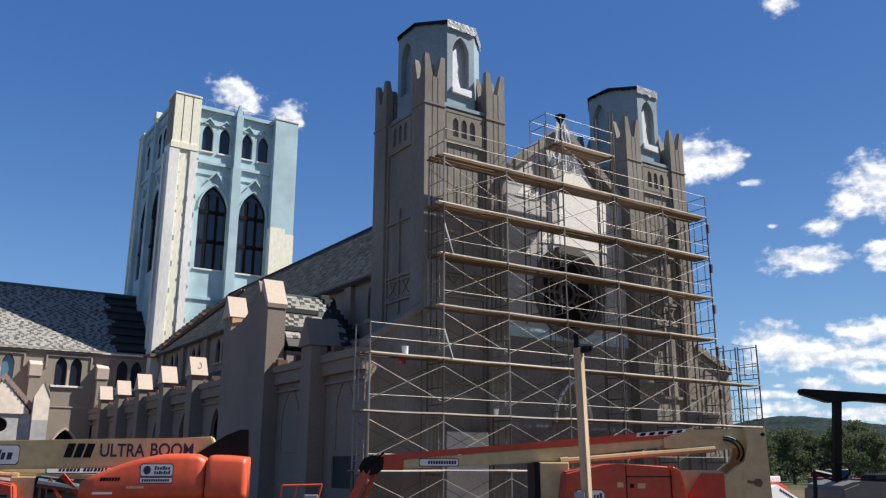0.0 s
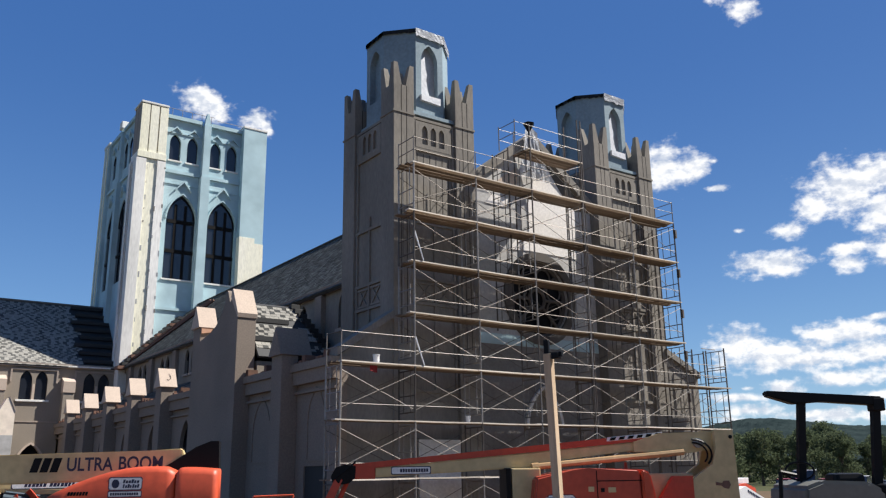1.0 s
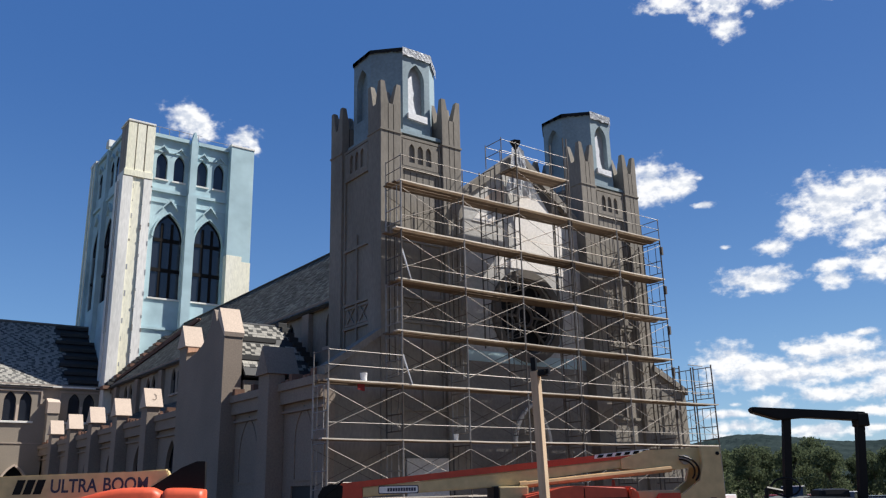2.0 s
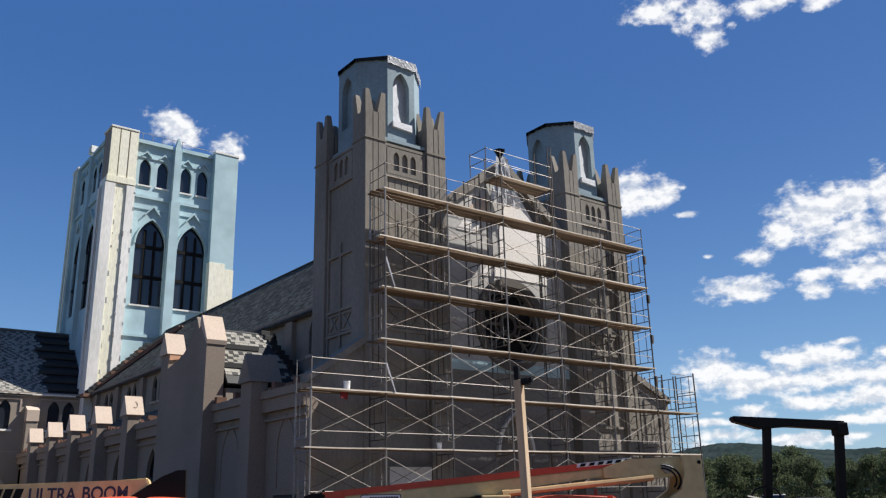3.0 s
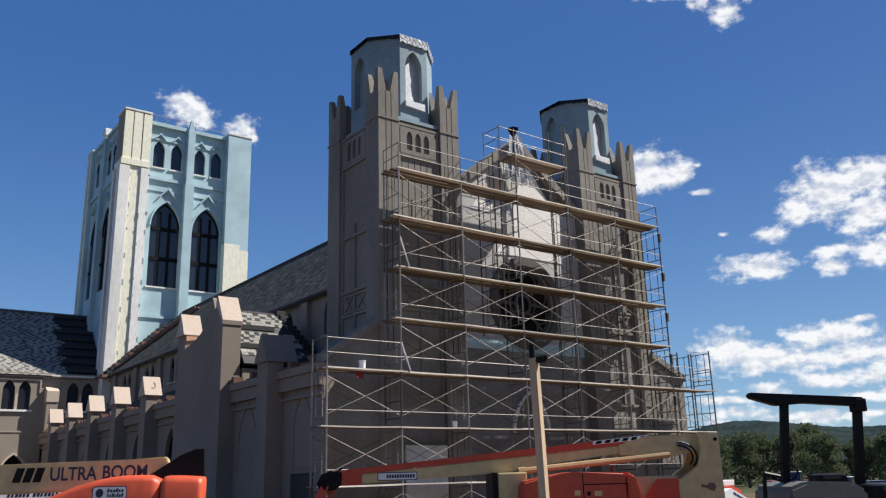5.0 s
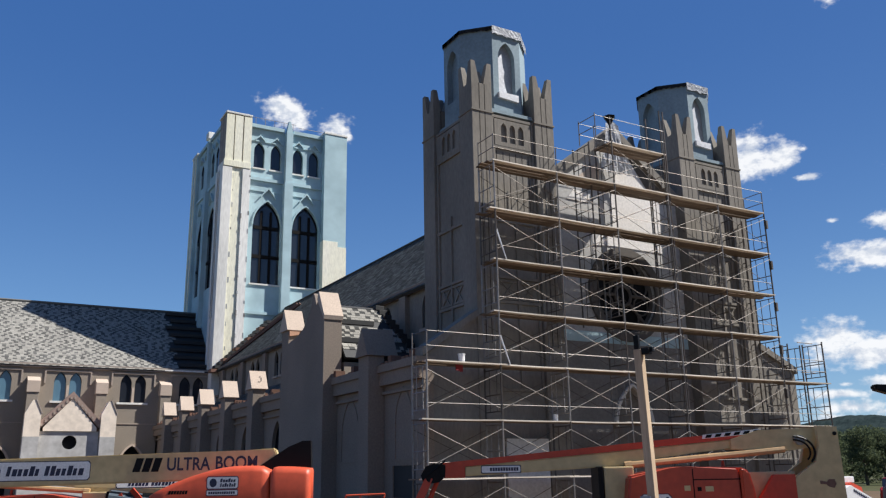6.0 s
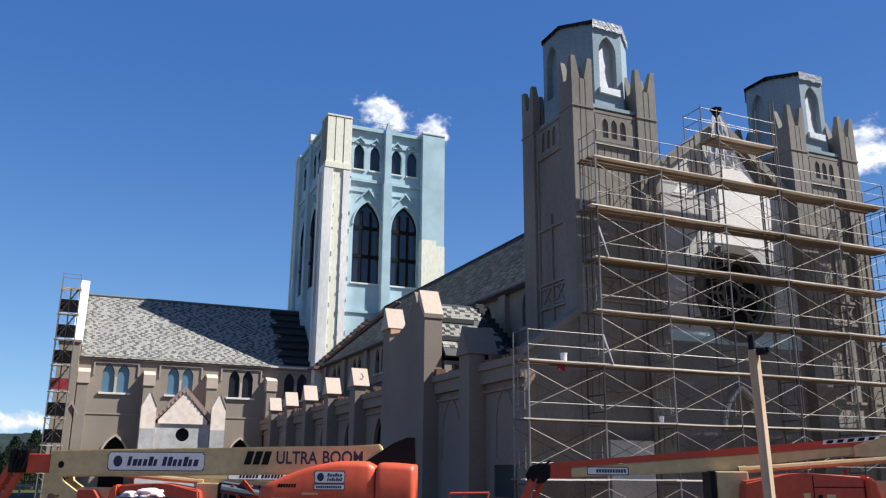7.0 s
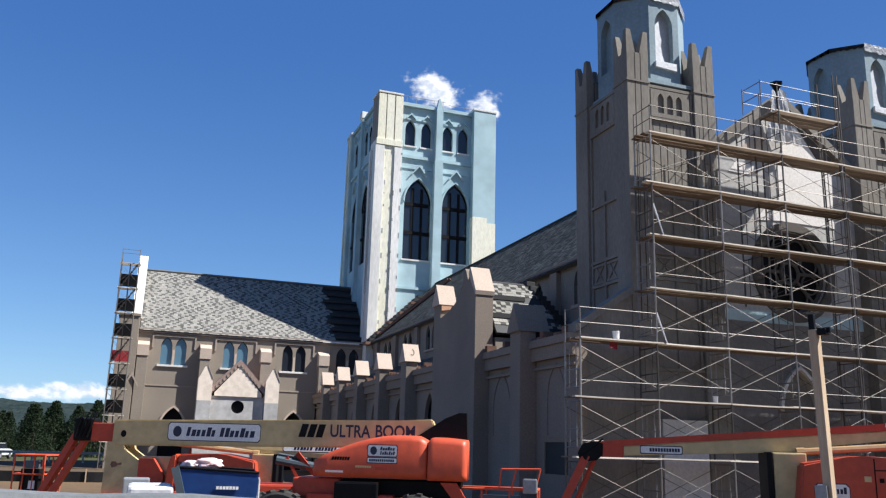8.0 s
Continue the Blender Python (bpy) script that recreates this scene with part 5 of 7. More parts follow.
def front_gable():
    t = thing("front_gable", (XC, 2, 0), "gabled church front in grey base coat with a round rose window", "church front")
    yw = YF + 0.55
    xl, xr = XL + 4.16, XR
    rose = (XC + 0.2, 9.68, 1.72)
    hole = [(rose[0] + rose[2] * math.cos(i * math.pi / 16), rose[1] + rose[2] * math.sin(i * math.pi / 16)) for i in range(32)]
    door = lancet(XC + 0.1, 0.0, 1.9, 5.65)
    bm = B()
    plate(bm, [(xl, -0.2), (xr, -0.2), (xr, 14.3), (XC, 17.2), (xl, 14.3)], [hole, [(u, v + 0.02) for u, v in door]], yw, yw + 0.4)
    part("front_wall", bm, BASECOAT, t)
    # duller coat, its colour darkened further for the shade under the decks
    bm = B()
    plate(bm, [(xl + 0.01, -0.2), (xr - 0.01, -0.2), (xr - 0.01, 7.44), (xl + 0.01, 7.44)], [[(u, v + 0.02) for u, v in door]], yw - 0.02, yw - 0.003)
    part("lower_cladding", bm, DIMCOAT, t, "dull grey-brown base coat below the band, darkened for deck shade")
    # black disc paints the unlit inside behind the tracery
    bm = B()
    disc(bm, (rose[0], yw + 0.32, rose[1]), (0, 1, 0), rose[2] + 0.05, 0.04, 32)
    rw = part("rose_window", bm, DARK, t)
    bm = B()
    for i in range(8):
        a = i * math.pi / 4
        c, s = math.cos(a), math.sin(a)
        tube(bm, (rose[0] + 0.45 * c, yw + 0.2, rose[1] + 0.45 * s), (rose[0] + 1.7 * c, yw + 0.2, rose[1] + 1.7 * s), 0.075, 5)
        pc = (rose[0] + 1.1 * math.cos(a + math.pi / 8), rose[1] + 1.1 * math.sin(a + math.pi / 8))
        for j in range(12):
            b0, b1 = j * math.pi / 6, (j + 1) * math.pi / 6
            tube(bm, (pc[0] + 0.42 * math.cos(b0), yw + 0.2, pc[1] + 0.42 * math.sin(b0)), (pc[0] + 0.42 * math.cos(b1), yw + 0.2, pc[1] + 0.42 * math.sin(b1)), 0.045, 4)
    for rr, th in ((0.45, 0.08), (1.68, 0.1)):
        for j in range(32):
            b0, b1 = j * math.pi / 16, (j + 1) * math.pi / 16
            tube(bm, (rose[0] + rr * math.cos(b0), yw + 0.2, rose[1] + rr * math.sin(b0)), (rose[0] + rr * math.cos(b1), yw + 0.2, rose[1] + rr * math.sin(b1)), th, 5)
    part("tracery", bm, DARKSTONE, rw)
    bm = B()
    plate(bm, [(rose[0] + 2.12 * math.cos(j * math.pi / 16), rose[1] + 2.12 * math.sin(j * math.pi / 16)) for j in range(32)],
          [[(rose[0] + 1.73 * math.cos(j * math.pi / 16), rose[1] + 1.73 * math.sin(j * math.pi / 16)) for j in range(32)]], yw - 0.12, yw - 0.002)
    part("rose_surround", bm, DARKSTONE, rw)
    bm = B()
    box(bm, xl + 0.02, xr - 0.02, yw - 0.03, yw - 0.002, 7.45, 7.9)
    part("membrane_band", bm, BLUE, t, "pale blue membrane band")
    # white base coat panel high in the gable, rake boards
    for outline, mat, said in (
            ([(10.7, 12.7), (13.6, 12.72), (13.7, 14.2), (12.9, 14.87), (11.7, 16.4), (11.1, 15.3), (10.68, 14.0)], GABLEWHITE, "white insulation boards"),
            ([(8.2, 13.7), (8.6, 14.2), (9.5, 14.1), (9.37, 13.68)], GABLEWHITE, "white insulation board offcut"),
            ([(9.46, 11.75), (9.98, 12.35), (10.66, 12.3), (13.6, 12.15), (13.6, 11.82), (10.69, 11.84)], GABLEWHITE, "white insulation boards over the rose window"),
            ([(8.75, 14.75), (10.1, 15.75), (10.1, 14.8)], CAP, "tan insulation board"),
            # unclad boards, with the right tower's cast shadow painted into their colour
            ([(11.85, 16.38), (12.98, 14.85), (13.75, 14.25), (14.7, 14.3), (14.7, 14.34)], DARKSTONE, "bare brown boards darkened for the right tower's shadow")):
        bm = B()
        prism(bm, outline, yw - 0.035, yw - 0.002)
        part("gable_board", bm, mat, t, said)
    for s in (-1, 1):
        xe = xl if s < 0 else xr
        bm = B()
        prism(bm, [(XC, 17.2), (XC, 17.62), (xe, 14.75), (xe, 14.3)], yw - 0.25, yw + 0.6)
        part("rake_coping", bm, STUCCO_DARK, t)
    bm = B()
    prism(bm, door, yw + 0.28, yw + 0.32)
    d = part("doorway", bm, STUCCO_DARK, t, "boarded pointed doorway")
    bm = B()
    ring(bm, lancet(XC + 0.1, 0, 1.9, 5.65), 0.13, yw - 0.15, yw - 0.002)
    part("door_surround", bm, WHITE_FOAM, d)
    # plastic sheet draped round the gable peak
    rng = random.Random(21)
    bm = B()
    n, mrows = 10, 9
    g = []
    for j in range(mrows + 1):
        row = []
        for i in range(n + 1):
            f, v = i / n - 0.5, j / mrows
            x = XC - 0.3 + 0.1 * v + f * (0.75 + 1.1 * v ** 1.3)
            z = 17.75 - 2.6 * v - 0.5 * abs(f) * (1 - v)
            y = yw - 0.46 - 0.09 * math.sin(i * 2.1 + 0.6 * j) * v + rng.uniform(-0.02, 0.02)
            row.append(bm.verts.new((x, y, z)))
        g.append(row)
    for j in range(mrows):
        for i in range(n):
            bm.faces.new((g[j][i], g[j][i + 1], g[j + 1][i + 1], g[j + 1][i]))
    bmesh.ops.solidify(bm, geom=bm.faces[:], thickness=0.012)
    part("plastic_drape", bm, PLASTIC, t, "white plastic sheet draped round the peak")
    return t


front_gable()


def aisle_front(x0, x1, low, high, left):
    t = thing("aisle_front", ((x0 + x1) / 2, YF, 0), "brown stucco front of a side aisle with a sloping top", "church front")
    a, b = (low, high) if left else (high, low)
    bm = B()
    prism(bm, [(x0, -0.2), (x1, -0.2), (x1, b), (x0, a)], YF + 0.05, YF + 0.45)
    part("wall", bm, STUCCO_DARK, t)
    bm = B()
    prism(bm, [(x0 - 0.1, a), (x1, b), (x1, b + 0.3), (x0 - 0.1, a + 0.3)], YF - 0.12, YF + 0.55)
    part("coping", bm, STUCCO_DARK, t)
    bm = B()
    box(bm, x0 + 0.05, x1 - 0.02, YF + 0.46, 5.7, 0, min(low, 6.15))
    part("roof_block", bm, FELT, t)
    return t


aisle_front(XA + 0.01, XL - 0.004, 6.35, 8.0, True)
aisle_front(XR + 4.164, 21.2, 6.55, 7.6, False)
bm = B()
box(bm, 4.2, 6.15, YF - 0.04, YF + 0.12, -0.1, 3.42)
tagged(part("white_hoarding", bm, WHITE_FOAM, None), "white insulation boards leaning against the church front", "boards")


# ---- scaffold ----
POSTS = [0.0, 3.05, 6.1, 9.15, 12.2, 15.3, 18.4, 21.4]
LIFT, DEEP = 1.98, 1.07


def frame_mesh(mat, height=LIFT, deep=DEEP):
    """One welded scaffold frame in the y-z plane: two legs and rungs."""
    bm = B()
    for y in (0, deep):
        tube(bm, (0, y, 0.01), (0, y, height), 0.037, 6)
    for z in (0.35, 0.95, height - 0.12):
        tube(bm, (0, 0, z), (0, deep, z), 0.022, 5)
    for y in (0.3, deep - 0.3):
        tube(bm, (0, y, 0.35), (0, y, height - 0.12), 0.018, 5)
    return mesh_of(bm, "scaffold_frame", mat)


def brace_mesh(length, mat, rise=1.3):
    bm = B()
    tube(bm, (0, 0, 0.42), (length, 0, 0.42 + rise), 0.0115, 5)
    tube(bm, (0, 0.03, 0.42 + rise), (length, 0.03, 0.42), 0.0115, 5)
    return mesh_of(bm, "cross_brace", mat)


def plank_mesh(length, mat, seed):
    rng = random.Random(seed)
    bm = B()
    n = 6
    rows = []
    sag = rng.uniform(0.005, 0.02)
    for i in range(n + 1):
        x = -0.12 + (length + 0.24) * i / n
        z = -sag * math.sin(math.pi * i / n)
        rows.append([bm.verts.new((x, y, z + q)) for y, q in ((0, 0), (0.247, 0), (0.247, 0.048), (0, 0.048))])
    for i in range(n):
        for k in range(4):
            bm.faces.new((rows[i][k], rows[i + 1][k], rows[i + 1][(k + 1) % 4], rows[i][(k + 1) % 4]))
    bm.faces.new(rows[0][::-1])
    bm.faces.new(rows[-1])
    return mesh_of(bm, "plank", mat)


def rail_mesh(length, mat):
    bm = B()
    tube(bm, (0, 0, 0), (length, 0, 0), 0.013, 5)
    return mesh_of(bm, "guard_rail", mat)


def scaffold():
    t = thing("scaffold", (10, 0.5, 0), "tubular steel frame scaffold with timber plank decks along the church front", "scaffold")
    fr, fr2 = frame_mesh(LEG), frame_mesh(DARKSTEEL)
    rng = random.Random(4)
    # number of lifts carried by each line of frames
    tops = [3, 7, 7, 7, 7, 7, 7, 3]
    for k, x in enumerate(POSTS):
        for j in range(tops[k]):
            link("frame", fr2 if (k == 6 or (k + j) % 3 == 0) else fr, None, t, at=(x, 0, j * LIFT))
        bm = B()
        for y in (0, DEEP):
            tube(bm, (x, y, -0.1), (x, y, 0.05), 0.02, 5)
            box(bm, x - 0.09, x + 0.09, y - 0.09, y + 0.09, -0.14, -0.09)
        part("base_jack", bm, STEEL, t)
    planks = {}
    for k in range(7):
        L = POSTS[k + 1] - POSTS[k]
        br, rl, br2, rl2 = brace_mesh(L, STEEL), rail_mesh(L, STEEL), brace_mesh(L, DARKSTEEL), rail_mesh(L, DARKSTEEL)
        # front plank coloured as sunlit edge, the rest as shaded underside
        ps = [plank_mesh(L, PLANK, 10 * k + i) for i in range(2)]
        shade_ps = [plank_mesh(L, SHADEPLANK, 10 * k + 5 + i) for i in range(3)]
        low = min(tops[k], tops[k + 1])
        for j in range(low):
            link("cross_brace", br if j < 4 else br2, None, t, at=(POSTS[k], -0.02, j * LIFT))
            # back row takes the darker steel to stand in for its shade
            if k in (1, 2, 3, 4, 5) or j < 3:
                link("cross_brace", br2, None, t, at=(POSTS[k], DEEP + 0.02, j * LIFT))
        decks = list(range(1, low + 1))
        if k > 2:
            decks = [d for d in decks if d > 1]
        for d in decks:
            z = d * LIFT + 0.0
            for i in range(4):
                link("plank", ps[d % 2] if i == 0 else shade_ps[(i + d) % 3], None, t, at=(POSTS[k] + rng.uniform(-0.16, 0.16), -0.03 + i * 0.265 + rng.uniform(-0.02, 0.02), z + rng.uniform(0, 0.02)))
            link("guard_rail", rl if d < 5 else rl2, None, t, at=(POSTS[k], 0.0, z - LIFT + 0.55 + 0.02)) if d > 1 else None
            if d == low:
                rt = rail_mesh(L, DARKSTEEL if low == 7 else STEEL)
                link("guard_rail", rt, None, t, at=(POSTS[k], -0.02, z + 1.07))
                link("guard_rail", rt, None, t, at=(POSTS[k], -0.02, z + 0.55))
    # guard posts on the top lifts
    gp = B()
    tube(gp, (0, 0, 0), (0, 0, 1.12), 0.024, 6)
    gpm = mesh_of(gp, "guard_post", STEEL)
    for k, x in enumerate(POSTS):
        for y in (0, DEEP):
            link("guard_post", gpm, None, t, at=(x, y, tops[k] * LIFT))
    # end rails across the deck
    cross = B()
    tube(cross, (0, 0, 0), (0, DEEP, 0), 0.019, 5)
    crm = mesh_of(cross, "end_rail", STEEL)
    for x, n in ((0.0, 3), (3.05, 7), (18.4, 7), (21.4, 3)):
        for dz in (0.55, 1.07):
            link("end_rail", crm, None, t, at=(x, 0, n * LIFT + dz))
    # inner row against the wall, with its own frames turned along the front
    for x in (8.35,):
        for j in range(7):
            link("frame", fr2, None, t, at=(x, DEEP - 0.02 - 0.5, j * LIFT)) if j > 3 else None
    # raised bay at the gable peak
    L = POSTS[4] - POSTS[3]
    for k in (3, 4):
        link("frame", fr2, None, t, at=(POSTS[k], 0, 7 * LIFT))
        for y in (0, DEEP):
            link("guard_post", gpm, None, t, at=(POSTS[k], y, 8 * LIFT))
    link("frame", fr2, None, t, at=(8.35, DEEP - 0.52, 7 * LIFT))
    # same split here: sunlit tone in front, shade tone behind
    for i in range(4):
        link("plank", plank_mesh(L, SHADEPLANK if i else PLANK, 90 + i), None, t, at=(POSTS[3], -0.02 + i * 0.265, 8 * LIFT - 0.1))
    rl = rail_mesh(L + 0.9, STEEL)
    for dz in (0.5, 1.02):
        link("guard_rail", rl, None, t, at=(8.3, -0.02, 8 * LIFT + dz))
        link("guard_rail", rl, None, t, at=(8.3, DEEP, 8 * LIFT + dz))
        link("end_rail", crm, None, t, at=(8.3, 0, 8 * LIFT + dz))
    for y in (0, DEEP):
        link("guard_post", gpm, None, t, at=(8.3, y, 8 * LIFT))
    link("cross_brace", brace_mesh(L, DARKSTEEL), None, t, at=(POSTS[3], 0, 7 * LIFT))
    bm = B()
    tube(bm, (9.4, 0.3, 15.84), (9.4, 0.3, 16.75), 0.05, 6, 0.05)
    tube(bm, (9.4, 0.3, 16.75), (9.4, 0.3, 17.12), 0.06, 6, 0.28)
    part("hoist_head", bm, BLACK, t, "black funnel-shaped hoist head")
    # narrow ladder bay at the far end
    for j in range(7):
        for x in (18.4,):
            link("frame", fr2, None, t, at=(x, DEEP + 0.25, j * LIFT))
        link("frame", fr2, None, t, at=(17.4, DEEP - 0.02, j * LIFT)) if j > 4 else None
    for j in range(3, 8):
        bm = B()
        box(bm, 18.36, 18.46, -0.12, 0.02, j * LIFT - 0.75, j * LIFT - 0.35)
        part("clamp", bm, DARKSTEEL, t)
    for j in range(4):
        link("frame", fr2, None, t, at=(21.4, DEEP + 0.15, j * LIFT))
        link("frame", fr2, None, t, at=(21.4, 0, j * LIFT)) if j == 3 else None
        link("frame", fr2, None, t, at=(20.3, DEEP, j * LIFT)) if j == 3 else None
    for z in (6.5, 7.9):
        bm = B()
        tube(bm, (20.3, 0.5, z), (21.4, 0.5, z), 0.02, 5)
        part("guard_rail", bm, DARKSTEEL, t)
    # tall standards beside the far tower
    for x, y in ((12.2, 0.1), (12.42, 0.1), (12.3, DEEP)):
        bm = B()
        tube(bm, (x, y, 0.0), (x, y, 17.9), 0.034, 6)
        part("standard", bm, DARKSTEEL, t)
    # tie ropes
    bm = B()
    tube(bm, (3.1, 0.05, 7.05), (3.45, -0.05, 5.98), 0.05, 5, 0.02)
    part("rag", bm, PLASTIC, t, "white rag tied to the scaffold")
    bm = B()
    tube(bm, (3.1, 0.05, 11.1), (3.45, -0.05, 9.95), 0.05, 5, 0.02)
    part("rag", bm, PLASTIC, t, "white rag tied to the scaffold")
    return t


scaffold()


def bucket(x, y, z, s=1.0, label="white plastic bucket on the scaffold deck"):
    t = thing("bucket", (x, y, z), label, "bucket", "buckets")
    bm = B()
    tube(bm, (x, y, z), (x, y, z + 0.36 * s), 0.125 * s, 14, 0.15 * s)
    part("body", bm, WHITE_PAINT, t)
    bm = B()
    tube(bm, (x, y, z + 0.33 * s), (x, y, z + 0.37 * s), 0.162 * s, 14)
    part("rim", bm, WHITE_PAINT, t)
    bm = B()
    for i in range(8):
        a0, a1 = math.pi * i / 8, math.pi * (i + 1) / 8
        tube(bm, (x + 0.16 * s * math.cos(a0), y, z + 0.32 * s + 0.14 * s * math.sin(a0)), (x + 0.16 * s * math.cos(a1), y, z + 0.32 * s + 0.14 * s * math.sin(a1)), 0.005, 4)
    part("handle", bm, STEEL, t)
    return t


bucket(1.62, 0.35, 3 * LIFT + 0.065, 0.85)
bucket(5.65, 0.3, 2 * LIFT + 0.065, 0.62)


def boom_decal(parent, x0, x1, z0, z1, y, label):
    bm = B()
    cut = 0.14 * (z1 - z0)
    shape = [(x0 + cut, z0), (x1 - cut, z0), (x1, z0 + cut), (x1, z1 - cut), (x1 - cut, z1), (x0 + cut, z1), (x0, z1 - cut), (x0, z0 + cut)]
    prism(bm, shape, y - 0.004, y + 0.03)
    d = part("decal", bm, WHITE_PAINT, parent, label)
    xm, zm, g = (x0 + x1) / 2, (z0 + z1) / 2, 0.018
    bm = B()
    prism(bm, [(xm + (u - xm) * (1 + 2 * g / (x1 - x0)), zm + (v - zm) * (1 + 2 * g / (z1 - z0))) for u, v in shape], y - 0.002, y + 0.029)
    part("border", bm, NAVY, d)
    return d


def bars(parent, x0, x1, z0, z1, y, n, mat, seed, name="lettering", slant=0.06, words=()):
    """Writing that is not spelled out: plain bars, letter high, the first of each word taller."""
    rng = random.Random(seed)
    bm = B()
    starts = {0}
    for k in words:
        starts.add(max(starts) + k)
    cells = n + 0.7 * max(len(words) - 1, 0)
    w = (x1 - x0) / cells
    a = x0
    for i in range(n):
        if i in starts and i:
            a += 0.7 * w
        b = a + w * (0.80 if not words else rng.uniform(0.62, 0.86))
        top = z1 if not words or i in starts or rng.random() < 0.35 else z0 + (z1 - z0) * 0.72
        s = slant * (top - z0) / (z1 - z0)
        prism(bm, [(a, z0), (b, z0), (b + s, top), (a + s, top)], y - 0.0055, y + 0.01)
        a += w
    return part(name, bm, mat, parent)


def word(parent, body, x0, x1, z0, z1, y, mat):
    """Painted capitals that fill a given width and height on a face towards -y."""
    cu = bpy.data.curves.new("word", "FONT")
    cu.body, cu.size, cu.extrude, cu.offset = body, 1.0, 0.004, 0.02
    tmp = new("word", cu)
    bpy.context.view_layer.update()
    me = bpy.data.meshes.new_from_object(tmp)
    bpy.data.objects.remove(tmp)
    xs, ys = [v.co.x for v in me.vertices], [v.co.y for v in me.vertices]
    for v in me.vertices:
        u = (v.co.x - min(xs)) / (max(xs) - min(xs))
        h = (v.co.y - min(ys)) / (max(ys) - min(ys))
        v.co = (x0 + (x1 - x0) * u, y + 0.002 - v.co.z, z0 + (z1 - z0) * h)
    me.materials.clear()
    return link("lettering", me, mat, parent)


def transform_thing(t, m):
    """Move a finished thing, whose parts were built about the world origin, to its place."""
    t.matrix_basis = m
    return t


def wheel(parent, x, y, r=0.62, w=0.42):
    bm = B()
    prof = [(-w / 2, r * 0.55), (-w / 2, r * 0.9), (-w / 2 * 0.75, r), (w / 2 * 0.75, r), (w / 2, r * 0.9), (w / 2, r * 0.55)]
    n = 28
    grid = []
    for i in range(n):
        a = 2 * math.pi * i / n
        grid.append([bm.verts.new((x + q * math.cos(a), y + p, r + q * math.sin(a))) for p, q in prof])
    for i in range(n):
        for k in range(len(prof)):
            k2 = (k + 1) % len(prof)
            bm.faces.new((grid[i][k], grid[(i + 1) % n][k], grid[(i + 1) % n][k2], grid[i][k2]))
    for i in range(0, n, 2):
        a = 2 * math.pi * (i + 0.5) / n
        c = Vector((x + r * math.cos(a), y, r + r * math.sin(a)))
        box(bm, -0.05, 0.05, -w * 0.42, w * 0.42, -0.03, 0.03, m=Matrix.Translation(c) @ Matrix.Rotation(-a + math.pi / 2, 4, "Y"))
    wh = part("wheel", bm, RUBBER, parent, "black treaded tyre")
    bm = B()
    disc(bm, (x, y, r), (0, 1, 0), r * 0.56, w * 0.7, 20)
    disc(bm, (x, y - w * 0.36, r), (0, 1, 0), r * 0.2, 0.1, 12)
    part("rim", bm, BOOM, wh)
    return wh


def hood_mesh(x0, x1, y0, y1, z0, z1, nose=0.5, soft=0.16):
    """A rounded engine cover, long and falling towards its nose."""
    bm = B()
    n = 14
    rows = []
    for i in range(n + 1):
        f = i / n
        x = x0 + (x1 - x0) * f
        rise = 1 - nose * (1 - min(f / 0.72, 1)) ** 1.7
        end = 1 - 0.10 * max(0, (f - 0.9) / 0.1) ** 2
        tip = 0.55 + 0.45 * min(f / 0.08, 1) ** 0.5
        zt = z0 + (z1 - z0) * rise * end
        yy0 = y0 + (1 - tip) * 0.3
        yy1 = y1 - (1 - tip) * 0.3
        c = min(soft, (zt - z0) * 0.3)
        ring_pts = [(yy0, z0), (yy0 - 0.02, z0 + 0.12), (yy0, zt - c), (yy0 + c * 0.3, zt - c * 0.3), (yy0 + c, zt), ((yy0 + yy1) / 2, zt + 0.02), (yy1 - c, zt), (yy1 - c * 0.3, zt - c * 0.3), (yy1, zt - c), (yy1, z0)]
        rows.append([bm.verts.new((x, p, q)) for p, q in ring_pts])
    k = len(rows[0])
    for i in range(n):
        for j in range(k):
            bm.faces.new((rows[i][j], rows[i + 1][j], rows[i + 1][(j + 1) % k], rows[i][(j + 1) % k]))
    bm.faces.new(rows[0][::-1])
    bm.faces.new(rows[-1])
    for f in bm.faces:
        f.smooth = True
    return bm


def basket(parent, x, y, z, w=1.8, d=0.9):
    bm = B()
    box(bm, x, x + w, y, y + d, z - 0.04, z + 0.03, 0.01)
    bs = part("basket", bm, GREY_METAL, parent, "tubular work basket with orange rails")
    for zz in (0.08, 0.5, 0.92):
        for a, b in (((0, 0), (w, 0)), ((w, 0), (w, d)), ((w, d), (0, d)), ((0, d), (0, 0))):
            part("rail", tube(B(), (x + a[0], y + a[1], z + zz), (x + b[0], y + b[1], z + zz), 0.023, 6), ORANGE, bs)
    for i in range(4):
        for yy in (0, d):
            part("post", tube(B(), (x + w * i / 3, y + yy, z), (x + w * i / 3, y + yy, z + 0.92), 0.021, 6), ORANGE, bs)
    bm = B()
    box(bm, x + 0.22 * w, x + 0.85 * w, y + 0.02, y + 0.2, z + 0.12, z + 0.62, 0.03)
    part("control_box", bm, BLACK, bs)
    bm = B()
    box(bm, x + 0.3 * w, x + 0.8 * w, y - 0.01, y + 0.1, z + 0.63, z + 0.8, 0.02)
    part("control_panel", bm, SLATEBLUE, bs)
    bm = B()
    box(bm, x + 0.55 * w, x + 0.75 * w, y - 0.01, y + 0.018, z + 0.18, z + 0.36)
    part("decal", bm, WHITE_PAINT, bs)
    return bs


